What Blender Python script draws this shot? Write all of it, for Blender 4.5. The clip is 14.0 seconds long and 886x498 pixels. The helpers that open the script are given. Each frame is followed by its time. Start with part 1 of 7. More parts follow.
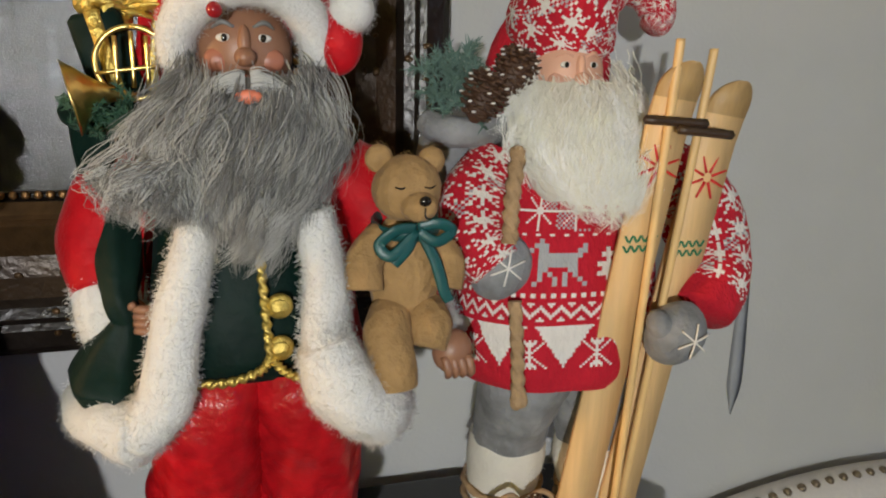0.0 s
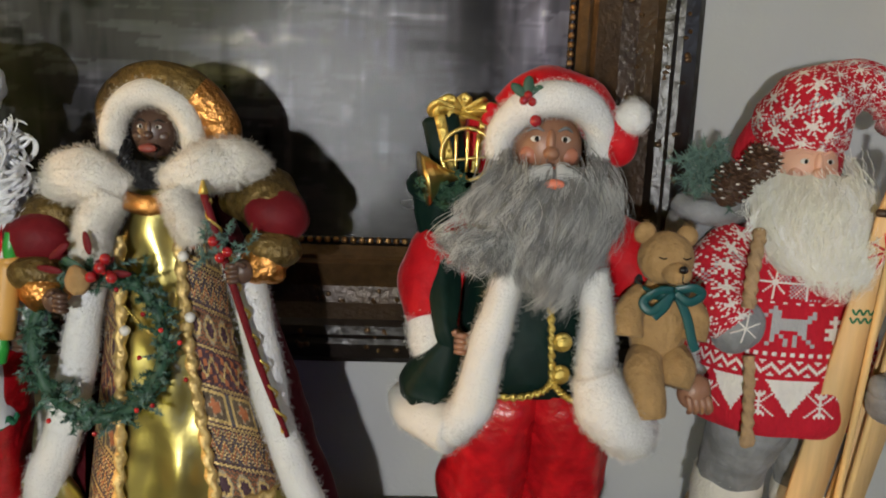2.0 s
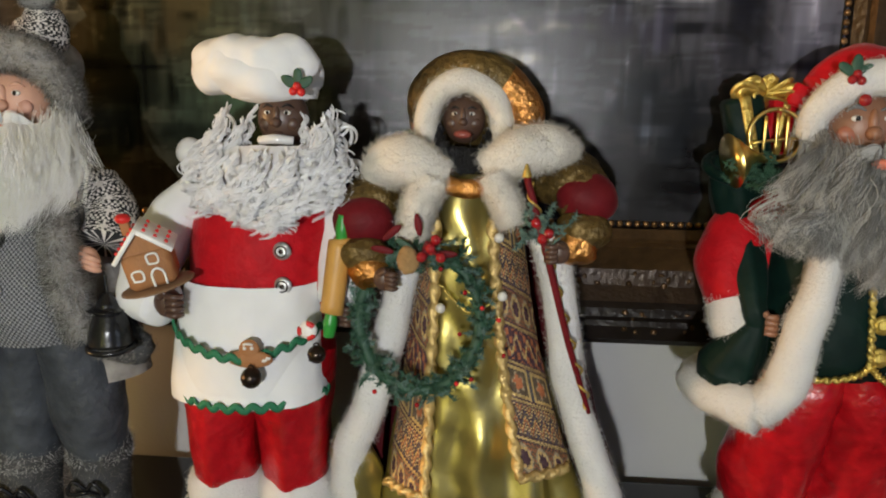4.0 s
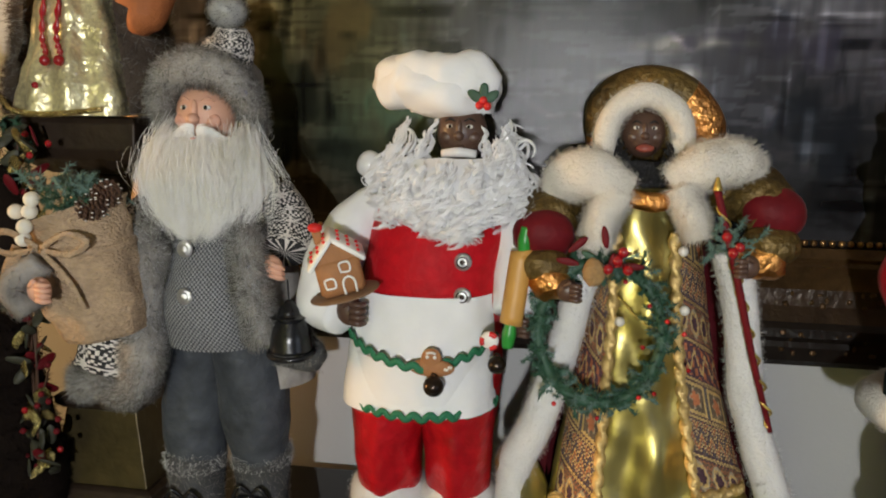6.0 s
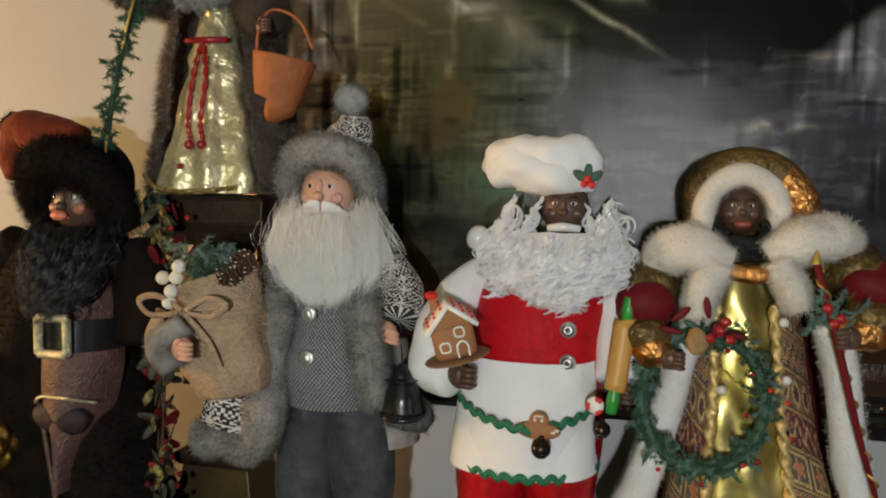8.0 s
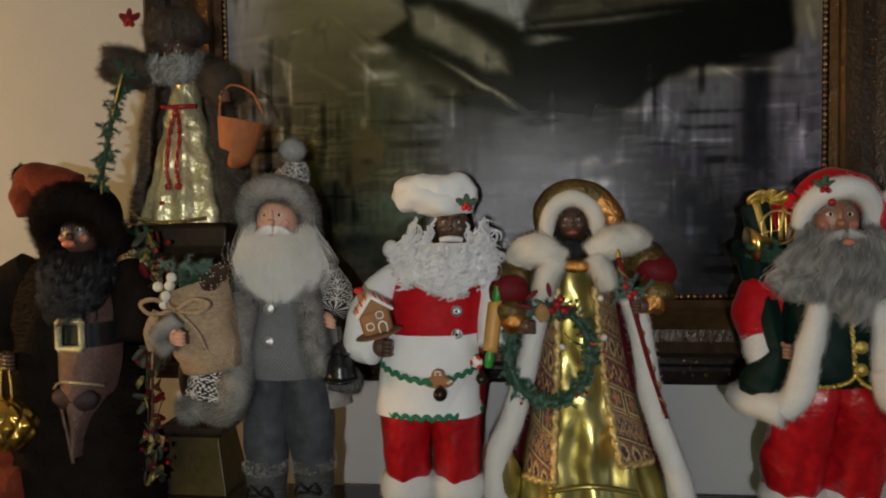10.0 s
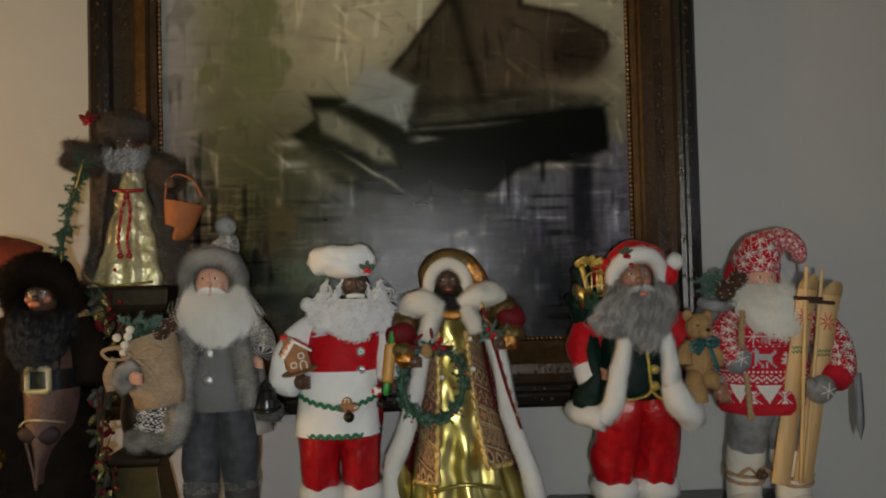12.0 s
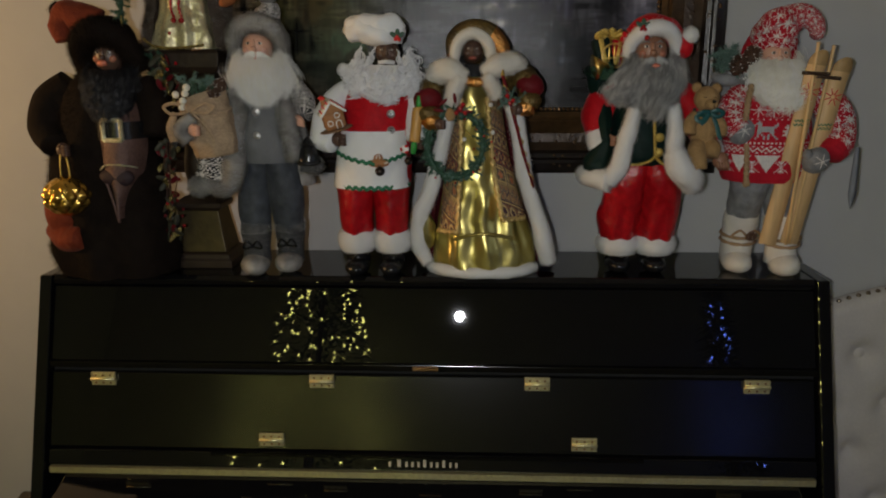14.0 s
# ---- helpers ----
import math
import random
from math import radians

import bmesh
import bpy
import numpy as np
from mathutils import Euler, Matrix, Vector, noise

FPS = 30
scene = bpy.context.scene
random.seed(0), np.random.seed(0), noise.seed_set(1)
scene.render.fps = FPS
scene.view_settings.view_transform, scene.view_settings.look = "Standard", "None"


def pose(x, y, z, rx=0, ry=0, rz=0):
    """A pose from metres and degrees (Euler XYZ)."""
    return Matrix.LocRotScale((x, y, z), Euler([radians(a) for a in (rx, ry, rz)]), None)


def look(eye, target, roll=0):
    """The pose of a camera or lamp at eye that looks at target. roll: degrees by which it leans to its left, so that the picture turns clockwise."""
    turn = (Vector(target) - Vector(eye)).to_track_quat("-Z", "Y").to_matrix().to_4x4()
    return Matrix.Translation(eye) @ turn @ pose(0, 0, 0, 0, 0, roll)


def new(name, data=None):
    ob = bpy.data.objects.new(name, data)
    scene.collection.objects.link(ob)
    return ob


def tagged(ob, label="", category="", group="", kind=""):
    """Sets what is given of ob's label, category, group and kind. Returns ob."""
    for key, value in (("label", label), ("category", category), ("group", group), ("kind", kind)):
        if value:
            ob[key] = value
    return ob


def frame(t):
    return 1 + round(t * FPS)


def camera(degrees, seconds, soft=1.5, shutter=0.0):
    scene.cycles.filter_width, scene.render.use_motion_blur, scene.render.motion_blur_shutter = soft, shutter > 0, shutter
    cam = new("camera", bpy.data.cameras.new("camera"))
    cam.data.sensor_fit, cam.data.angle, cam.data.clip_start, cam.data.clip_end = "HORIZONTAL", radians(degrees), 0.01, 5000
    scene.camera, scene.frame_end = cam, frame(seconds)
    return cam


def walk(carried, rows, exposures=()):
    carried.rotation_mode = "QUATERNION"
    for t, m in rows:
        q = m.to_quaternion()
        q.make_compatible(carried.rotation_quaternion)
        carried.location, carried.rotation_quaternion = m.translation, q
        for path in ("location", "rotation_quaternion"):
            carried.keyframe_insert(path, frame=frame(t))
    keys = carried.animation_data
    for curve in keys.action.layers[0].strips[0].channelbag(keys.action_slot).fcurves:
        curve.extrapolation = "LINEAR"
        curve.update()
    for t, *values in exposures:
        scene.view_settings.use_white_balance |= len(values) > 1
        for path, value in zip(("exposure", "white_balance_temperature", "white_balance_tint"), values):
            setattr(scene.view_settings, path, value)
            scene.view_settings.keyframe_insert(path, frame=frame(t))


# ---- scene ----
cam = camera(59.9, 14.0, soft=2.0)
PATH = [
    (0, (0.3795, -0.4770, 1.5986), (0.9476, 1.5041, 1.1025), 1.0),
    (0.5, (0.3699, -0.4908, 1.6039), (0.9466, 1.4914, 1.1237), 1.9),
    (1, (0.3805, -0.5512, 1.6166), (0.7918, 1.4819, 1.1756), 2.1),
    (1.5, (0.3583, -0.5947, 1.6198), (0.5321, 1.4745, 1.1905), 1.2),
    (2, (0.2904, -0.5978, 1.6367), (0.3731, 1.4819, 1.2371), 2.1),
    (2.5, (0.2565, -0.6010, 1.6388), (0.3254, 1.4819, 1.2519), 1.9),
    (3, (0.2099, -0.6074, 1.6282), (0.1707, 1.4723, 1.2191), 1.6),
    (5.5, (0.0403, -0.6318, 1.6378), (-0.2184, 1.4236, 1.1873), 0.4),
    (6, (0.0223, -0.6392, 1.6208), (-0.3053, 1.4215, 1.2456), 0.8),
    (6.5, (0.0138, -0.6551, 1.6039), (-0.4176, 1.3981, 1.3028), 0.6),
    (7, (0.0042, -0.6657, 1.6145), (-0.5035, 1.3748, 1.3378), 0.5),
    (7.2, (-0.0106, -0.6720, 1.6176), (-0.5205, 1.3695, 1.3643), 0.7),
    (9.5, (0.0191, -0.8522, 1.6113), (-0.3551, 1.2338, 1.5572), -0.5),
    (10, (0.0466, -0.9614, 1.6208), (-0.2247, 1.1395, 1.5191), -0.9),
    (10.5, (0.0212, -1.0165, 1.6346), (-0.1664, 1.0950, 1.6431), -1.3),
    (11, (0.0011, -1.0759, 1.6420), (-0.0371, 1.0399, 1.7660), -1.4),
    (11.5, (0.0042, -1.1649, 1.6293), (0.0615, 0.9519, 1.7311), -1.3),
    (12, (0.0318, -1.2497, 1.6272), (0.1081, 0.8681, 1.6812), -1.4),
    (12.5, (0.0774, -1.3261, 1.6272), (0.0912, 0.7929, 1.5795), -0.6),
    (13, (0.0912, -1.3801, 1.6176), (0.0095, 0.7314, 1.4544), -0.6),
    (13.5, (0.0933, -1.3897, 1.5964), (0.0032, 0.7038, 1.2784), -0.6),
    (14, (0.0933, -1.3833, 1.5943), (0.0000, 0.6710, 1.0823), -0.3),
]
EXPOSURES = [(0, 0.5), (1.5, 0.4), (3, 0.25), (6.5, 0.16), (9.5, -0.5), (10, -0.62), (11, -0.67), (12.5, -0.75), (14, -1.0)]
walk(cam, [(t, look(eye, target, roll)) for t, eye, target, roll in PATH], EXPOSURES)

# ---- light ----
world = bpy.data.worlds.new("world")
scene.world = world
world.use_nodes = True
world.node_tree.nodes["Background"].inputs[0].default_value = (0.5, 0.55, 0.7, 1)
world.node_tree.nodes["Background"].inputs[1].default_value = 0.006


def lamp(name, kind, place, target, watts, colour, size, angle=0):
    data = bpy.data.lights.new(name, kind)
    data.energy, data.color = watts, colour
    if kind == "AREA":
        data.size, data.spread = size, radians(110)
    else:
        data.shadow_soft_size = size
    if kind == "SPOT":
        data.spot_size, data.spot_blend = radians(angle), 0.8
    ob = new(name, data)
    ob.matrix_world = look(place, target)
    return ob


# the torch that lights the row, a warm table lamp off to one side, and a dim cool fill lamp added off to the other, its
# source unseen
lamp("torch", "SPOT", (0.03, -1.44, 1.60), (0.03, 0.1, 1.47), 40, (0.97, 0.98, 1.0), 0.016, 132)
lamp("table_lamp_glow", "AREA", (-2.1, -0.45, 1.6), (-1.2, 0.2, 1.7), 12.0, (1.0, 0.58, 0.24), 0.3)
lamp("cool_side_fill", "AREA", (2.5, -1.6, 1.7), (0.6, 0.2, 1.5), 1.6, (0.66, 0.78, 1.0), 0.9)


# ---- materials ----
def mat(name, base, rough=0.6, metal=0.0, var=0.2, scale=60.0, bump=0.1, bscale=None, sheen=0.0, coat=0.0, second=None, stretch=(1, 1, 1), spec=0.5, sheer=0.0):
    m = bpy.data.materials.new(name)
    m.use_nodes = True
    t = m.node_tree
    b = t.nodes["Principled BSDF"]
    b.inputs["Roughness"].default_value = rough
    b.inputs["Metallic"].default_value = metal
    b.inputs["Sheen Weight"].default_value = 0.1 * sheen
    b.inputs["Sheen Roughness"].default_value = 0.4
    b.inputs["Coat Weight"].default_value = coat
    b.inputs["Specular IOR Level"].default_value = 0.2 if sheen else spec
    co = t.nodes.new("ShaderNodeTexCoord")
    mp = t.nodes.new("ShaderNodeMapping")
    mp.inputs["Scale"].default_value = stretch
    t.links.new(co.outputs["Object"], mp.inputs[0])
    n1 = t.nodes.new("ShaderNodeTexNoise")
    n1.inputs["Scale"].default_value, n1.inputs["Detail"].default_value = scale, 6
    n2 = t.nodes.new("ShaderNodeTexNoise")
    n2.inputs["Scale"].default_value, n2.inputs["Detail"].default_value = scale / 9, 3
    t.links.new(mp.outputs[0], n1.inputs[0])
    t.links.new(mp.outputs[0], n2.inputs[0])
    add = t.nodes.new("ShaderNodeMath")
    add.operation = "ADD"
    t.links.new(n1.outputs[0], add.inputs[0])
    t.links.new(n2.outputs[0], add.inputs[1])
    ramp = t.nodes.new("ShaderNodeValToRGB")
    ramp.color_ramp.elements[0].position, ramp.color_ramp.elements[1].position = 0.28, 0.72
    hi = second or [min(1, c * (1 + var)) for c in base]
    lo = [c * (1 - var) for c in base]
    ramp.color_ramp.elements[0].color, ramp.color_ramp.elements[1].color = (*lo, 1), (*hi, 1)
    half = t.nodes.new("ShaderNodeMath")
    half.operation, half.inputs[1].default_value = "MULTIPLY", 0.5
    t.links.new(add.outputs[0], half.inputs[0])
    t.links.new(half.outputs[0], ramp.inputs[0])
    t.links.new(ramp.outputs[0], b.inputs["Base Color"])
    if bump:
        n3 = t.nodes.new("ShaderNodeTexNoise")
        n3.inputs["Scale"].default_value, n3.inputs["Detail"].default_value = bscale or scale * 2, 4
        t.links.new(mp.outputs[0], n3.inputs[0])
        bp = t.nodes.new("ShaderNodeBump")
        bp.inputs["Strength"].default_value, bp.inputs["Distance"].default_value = bump, 0.004
        t.links.new(n3.outputs[0], bp.inputs["Height"])
        t.links.new(bp.outputs[0], b.inputs["Normal"])
    if sheer:
        # thin hair lets part of the light through
        tr, mx = t.nodes.new("ShaderNodeBsdfTranslucent"), t.nodes.new("ShaderNodeMixShader")
        mx.inputs[0].default_value = sheer
        t.links.new(ramp.outputs[0], tr.inputs[0])
        t.links.new(b.outputs[0], mx.inputs[1])
        t.links.new(tr.outputs[0], mx.inputs[2])
        t.links.new(mx.outputs[0], t.nodes["Material Output"].inputs[0])
    return m


def glow(name, colour, strength):
    m = mat(name, colour, bump=0)
    b = m.node_tree.nodes["Principled BSDF"]
    b.inputs["Emission Color"].default_value, b.inputs["Emission Strength"].default_value = (*colour, 1), strength
    return m


WALL = mat("wall_paint", (0.50, 0.50, 0.49), 0.85, var=0.05, scale=14, bump=0.12, bscale=220)
CEIL = mat("ceiling_paint", (0.75, 0.75, 0.73), 0.9, var=0.04, scale=20, bump=0.1)
FLOOR = mat("carpet", (0.28, 0.24, 0.20), 0.95, var=0.25, scale=90, bump=0.4, bscale=400)
LACQUER = mat("black_lacquer", (0.005, 0.005, 0.006), 0.02, var=0.3, scale=20, bump=0.006, bscale=9)
SATIN = mat("black_satin", (0.005, 0.005, 0.0045), 0.16, var=0.3, scale=30, bump=0.03, bscale=30)
FELT = mat("dark_felt", (0.01, 0.01, 0.01), 0.9, bump=0.1)
BRASS = mat("brass", (0.82, 0.62, 0.22), 0.3, 1.0, var=0.2, scale=120, bump=0.1)
HINGE = mat("pale_worn_brass", (0.86, 0.76, 0.44), 0.42, 0.85, var=0.22, scale=160, bump=0.25, bscale=300)
OLDGOLD = mat("worn_gilt", (0.42, 0.24, 0.10), 0.36, 0.9, var=0.6, scale=140, bump=0.5, bscale=240)
FRAME = mat("bronze_frame", (0.045, 0.026, 0.014), 0.34, 0.25, var=0.6, scale=50, bump=0.35, bscale=160)
FRAMEDARK = mat("dark_frame", (0.014, 0.010, 0.008), 0.3, 0.1, var=0.5, scale=50, bump=0.3, bscale=120)
FRAMEMID = mat("gold_brown_frame", (0.10, 0.055, 0.022), 0.34, 0.5, var=0.5, scale=70, bump=0.4, bscale=160)
UPHOL = mat("ivory_upholstery", (0.62, 0.58, 0.54), 0.75, var=0.08, scale=200, bump=0.15, bscale=900, sheen=0.3)
NAIL = mat("nailhead_bronze", (0.25, 0.2, 0.14), 0.35, 0.9, bump=0)


# ---- tools ----
def link_mesh(name, verts, faces, mats, index=None, parent=None, label="", smooth=True):
    me = bpy.data.meshes.new(name)
    me.from_pydata([tuple(v) for v in verts], [], [tuple(f) for f in faces])
    for m in mats:
        me.materials.append(m)
    if index is not None:
        me.polygons.foreach_set("material_index", np.array(index, dtype=np.int32))
    me.polygons.foreach_set("use_smooth", np.full(len(me.polygons), smooth))
    me.update()
    ob = new(name, me)
    if parent:
        ob.parent = parent
    if label:
        ob["label"] = label
    return ob


def part(name, bm, material, parent=None, label="", smooth=False):
    me = bpy.data.meshes.new(name)
    bm.to_mesh(me)
    bm.free()
    me.materials.append(material)
    me.polygons.foreach_set("use_smooth", np.full(len(me.polygons), smooth))
    ob = new(name, me)
    if parent:
        ob.parent = parent
    if label:
        ob["label"] = label
    return ob


def block(x0, x1, y0, y1, z0, z1, bevel=0.0, seg=2):
    bm = bmesh.new()
    bmesh.ops.create_cube(bm, size=1)
    for v in bm.verts:
        v.co = Vector((x0 if v.co.x < 0 else x1, y0 if v.co.y < 0 else y1, z0 if v.co.z < 0 else z1))
    if bevel:
        bmesh.ops.bevel(bm, geom=bm.edges[:], offset=bevel, segments=seg, affect="EDGES", profile=0.5)
    return bm


def prism(profile, x0, x1, bevel=0.0):
    """A profile of (y, z) points drawn out along x."""
    bm = bmesh.new()
    a = [bm.verts.new((x0, y, z)) for y, z in profile]
    b = [bm.verts.new((x1, y, z)) for y, z in profile]
    n = len(profile)
    bm.faces.new(a[::-1]), bm.faces.new(b)
    for i in range(n):
        bm.faces.new((a[i], a[(i + 1) % n], b[(i + 1) % n], b[i]))
    bmesh.ops.recalc_face_normals(bm, faces=bm.faces[:])
    if bevel:
        bmesh.ops.bevel(bm, geom=bm.edges[:], offset=bevel, segments=2, affect="EDGES", profile=0.5)
    return bm


def thing(name, label, category, place=(0, 0, 0), turn=0, group="", kind=""):
    ob = new(name)
    ob.empty_display_size = 0.02
    ob.matrix_world = pose(*place, 0, 0, turn)
    return tagged(ob, label, category, group, kind)


# ---- the room ----
WY, LX, RX, BY, HC = 0.212, -2.7, 2.8, -4.2, 2.75
for nm, dims, lab in (("wall_north", (LX, RX, WY, WY + 0.12, 0, HC), "pale grey painted wall behind the piano"),
                      ("wall_west", (LX - 0.12, LX, BY, WY + 0.12, 0, HC), "pale grey painted side wall"),
                      ("wall_east", (RX, RX + 0.12, BY, WY + 0.12, 0, HC), "pale grey painted side wall"),
                      ("wall_south", (LX, RX, BY - 0.12, BY, 0, HC), "pale grey painted far wall")):
    tagged(part(nm, block(*dims), WALL), lab, "wall", kind="structure")
tagged(part("floor", block(LX, RX, BY, WY, -0.1, 0), FLOOR), "brown carpeted floor", "floor", kind="structure")
tagged(part("ceiling", block(LX, RX, BY, WY, HC, HC + 0.1), CEIL), "white painted ceiling", "ceiling", kind="structure")


# ---- the upright piano ----
def front(z, out=0.0):
    """Depth of the sloping front panels at a height."""
    return -0.012 - 0.114 * (1.195 - z) / 0.36 - out


def hinge(parent, x, z, w=0.046, h=0.026):
    hg = part("hinge", block(x - w / 2, x + w / 2, front(z, 0.006), front(z, 0.0), z - h / 2, z + h / 2, 0.0012, 1), HINGE, parent, "polished brass hinge")
    for k in (-0.3, 0, 0.3):
        for r in (-0.28, 0.28):
            s = bmesh.new()
            bmesh.ops.create_uvsphere(s, u_segments=8, v_segments=5, radius=0.0022, matrix=pose(x + k * w, front(z, 0.0062), z + r * h) @ Matrix.Diagonal((1, 0.4, 1, 1)))
            part("screw", s, OLDGOLD, hg, smooth=True)
    knuckle = bmesh.new()
    bmesh.ops.create_cone(knuckle, cap_ends=True, segments=10, radius1=0.0035, radius2=0.0035, depth=w, matrix=pose(x, front(z, 0.007), z, 0, 90, 0))
    part("knuckle", knuckle, HINGE, hg, smooth=True)


def upright_piano():
    p = thing("upright_piano", "black lacquered upright piano with brass hinges and closed lid", "piano")
    part("lid", prism([(-0.020, 1.182), (-0.022, 1.192), (-0.014, 1.200), (0.185, 1.200), (0.190, 1.195), (0.190, 1.178), (-0.012, 1.178)], -0.706, 0.706, 0.002), LACQUER, p)
    for s in (-1, 1):
        prof = [(-0.02, 1.199), (0.192, 1.199), (0.192, 0.0), (0.06, 0.0), (0.0, 0.02), (0.0, 0.60), (-0.14, 0.62), (front(0.80, 0.012), 0.80), (front(1.19, 0.010), 1.188)]
        x = s * 0.708
        part("side_panel", prism(prof, min(x, x + s * 0.024), max(x, x + s * 0.024), 0.003), LACQUER, p)
        arm = [(-0.11, 0.80), (-0.16, 0.785), (-0.30, 0.765), (-0.345, 0.74), (-0.345, 0.62), (-0.12, 0.60)]
        part("arm", prism(arm, min(x - s * 0.035, x + s * 0.062), max(x - s * 0.035, x + s * 0.062), 0.006), LACQUER, p)
    part("upper_panel", prism([(front(1.178), 1.178), (front(1.046, 0.003), 1.046), (front(1.046) + 0.02, 1.046), (front(1.178) + 0.02, 1.178)], -0.706, 0.706, 0.0015), LACQUER, p)
    part("ledge", prism([(front(1.044, 0.010), 1.040), (front(1.044, 0.010), 1.046), (front(1.044) + 0.03, 1.046), (front(1.034) + 0.03, 1.034), (front(1.034, 0.006), 1.034)], -0.706, 0.706, 0.001), SATIN, p)
    part("shadow_gap", block(-0.706, 0.706, front(1.03) + 0.008, front(1.03) + 0.03, 1.022, 1.034), FELT, p)
    fb = part("fallboard", prism([(front(1.024), 1.024), (front(0.892), 0.892), (front(0.892) + 0.018, 0.892), (front(1.024) + 0.018, 1.024)], -0.704, 0.704, 0.002), SATIN, p)
    for x in (-0.604, -0.192, 0.205, 0.600):
        hinge(fb, x, 1.014)
    for x in (-0.283, 0.290):
        hinge(fb, x, 0.911)
    lip = part("fallboard_lip", prism([(front(0.889, 0.004), 0.889), (front(0.861, 0.004), 0.861), (front(0.861) + 0.02, 0.861), (front(0.889) + 0.02, 0.889)], -0.704, 0.704, 0.002), LACQUER, p)
    part("music_rest", prism([(front(0.886, 0.010), 0.884), (front(0.886, 0.010), 0.889), (front(0.886, 0.004), 0.889), (front(0.884, 0.004), 0.884)], -0.395, 0.395), SATIN, lip)
    # maker's mark as plain gilt bars
    random.seed(5)
    x = -0.066
    for w in (0.010, 0.003, 0.013, 0.009, 0.010, 0.009, 0.011, 0.009, 0.010, 0.011, 0.009, 0.010):
        tall = 0.015 if w > 0.0105 else 0.0105
        if w < 0.004:
            tall = 0.003
        part("mark_bar", block(x, x + w * 0.5, front(0.874, 0.0060), front(0.874, 0.0025), 0.8665, 0.8665 + tall, 0.0006, 1), mark_paint, lip)
        x += w + 0.0016
    part("plaque", block(-0.024, 0.024, front(1.040, 0.013), front(1.040, 0.008), 1.0365, 1.0445, 0.001, 1), OLDGOLD, p, "small worn brass plaque")
    part("hinge_strip", prism([(front(0.859, 0.008), 0.847), (front(0.859, 0.008), 0.859), (front(0.859) + 0.01, 0.859), (front(0.847) + 0.01, 0.847)], -0.700, 0.700), HINGE, p, "long brass hinge strip")
    part("key_cover", prism([(front(0.847, 0.003), 0.846), (-0.30, 0.79), (-0.315, 0.775), (-0.30, 0.76), (-0.10, 0.80)], -0.670, 0.670, 0.002), LACQUER, p)
    part("key_bed", block(-0.73, 0.73, -0.335, 0.02, 0.62, 0.72, 0.006), LACQUER, p)
    part("lower_panel", block(-0.70, 0.70, -0.02, 0.0, 0.08, 0.62, 0.003), LACQUER, p)
    part("toe_rail", block(-0.73, 0.73, -0.06, 0.0, 0.0, 0.08, 0.004), LACQUER, p)
    part("back", block(-0.70, 0.70, 0.165, 0.190, 0.05, 1.175), FELT, p)
    for s in (-1, 1):
        x = s * 0.69
        part("leg", prism([(-0.33, 0.0), (-0.33, 0.62), (-0.26, 0.62), (-0.27, 0.0)], x - 0.035, x + 0.035, 0.006), LACQUER, p)
    return p


mark_paint = mat("gilt_letter_paint", (0.75, 0.68, 0.55), 0.4, 0.3, bump=0)
upright_piano()


# ---- the framed painting ----
FX0, FX1, FZ0, FZ1 = -0.563, 0.563, 1.362, 2.470
IX0, IX1, IZ0, IZ1 = -0.424, 0.432, 1.502, 2.330


def soft(d, w):
    return 1 / (1 + np.exp(-np.clip(d / w, -30, 30)))


def waves(x, z, seed, scale, octaves=4):
    """Sum of turning sines: a cheap, repeatable noise on arrays."""
    rs = np.random.RandomState(seed)
    out, amp = 0, 1.0
    for o in range(octaves):
        for k in range(5):
            a, ph = rs.uniform(0, 2 * np.pi), rs.uniform(0, 2 * np.pi)
            f = scale * 1.9 ** o * rs.uniform(0.7, 1.3)
            out = out + amp * np.sin(f * (np.cos(a) * x + np.sin(a) * z) + ph + 0.8 * np.sin(f * 0.7 * (np.sin(a) * x - np.cos(a) * z) + ph * 2))
        amp *= 0.62
    return out / 6


def inside(x, z, corners):
    """Signed reach inside a convex polygon."""
    d = np.full(x.shape, 9.0)
    n = len(corners)
    area = sum(corners[i][0] * corners[(i + 1) % n][1] - corners[(i + 1) % n][0] * corners[i][1] for i in range(n))
    for i in range(n):
        (ax, az), (bx, bz) = corners[i], corners[(i + 1) % n]
        ln = math.hypot(bx - ax, bz - az)
        s = ((bx - ax) * (z - az) - (bz - az) * (x - ax)) / ln * (1 if area > 0 else -1)
        d = np.minimum(d, s)
    return d


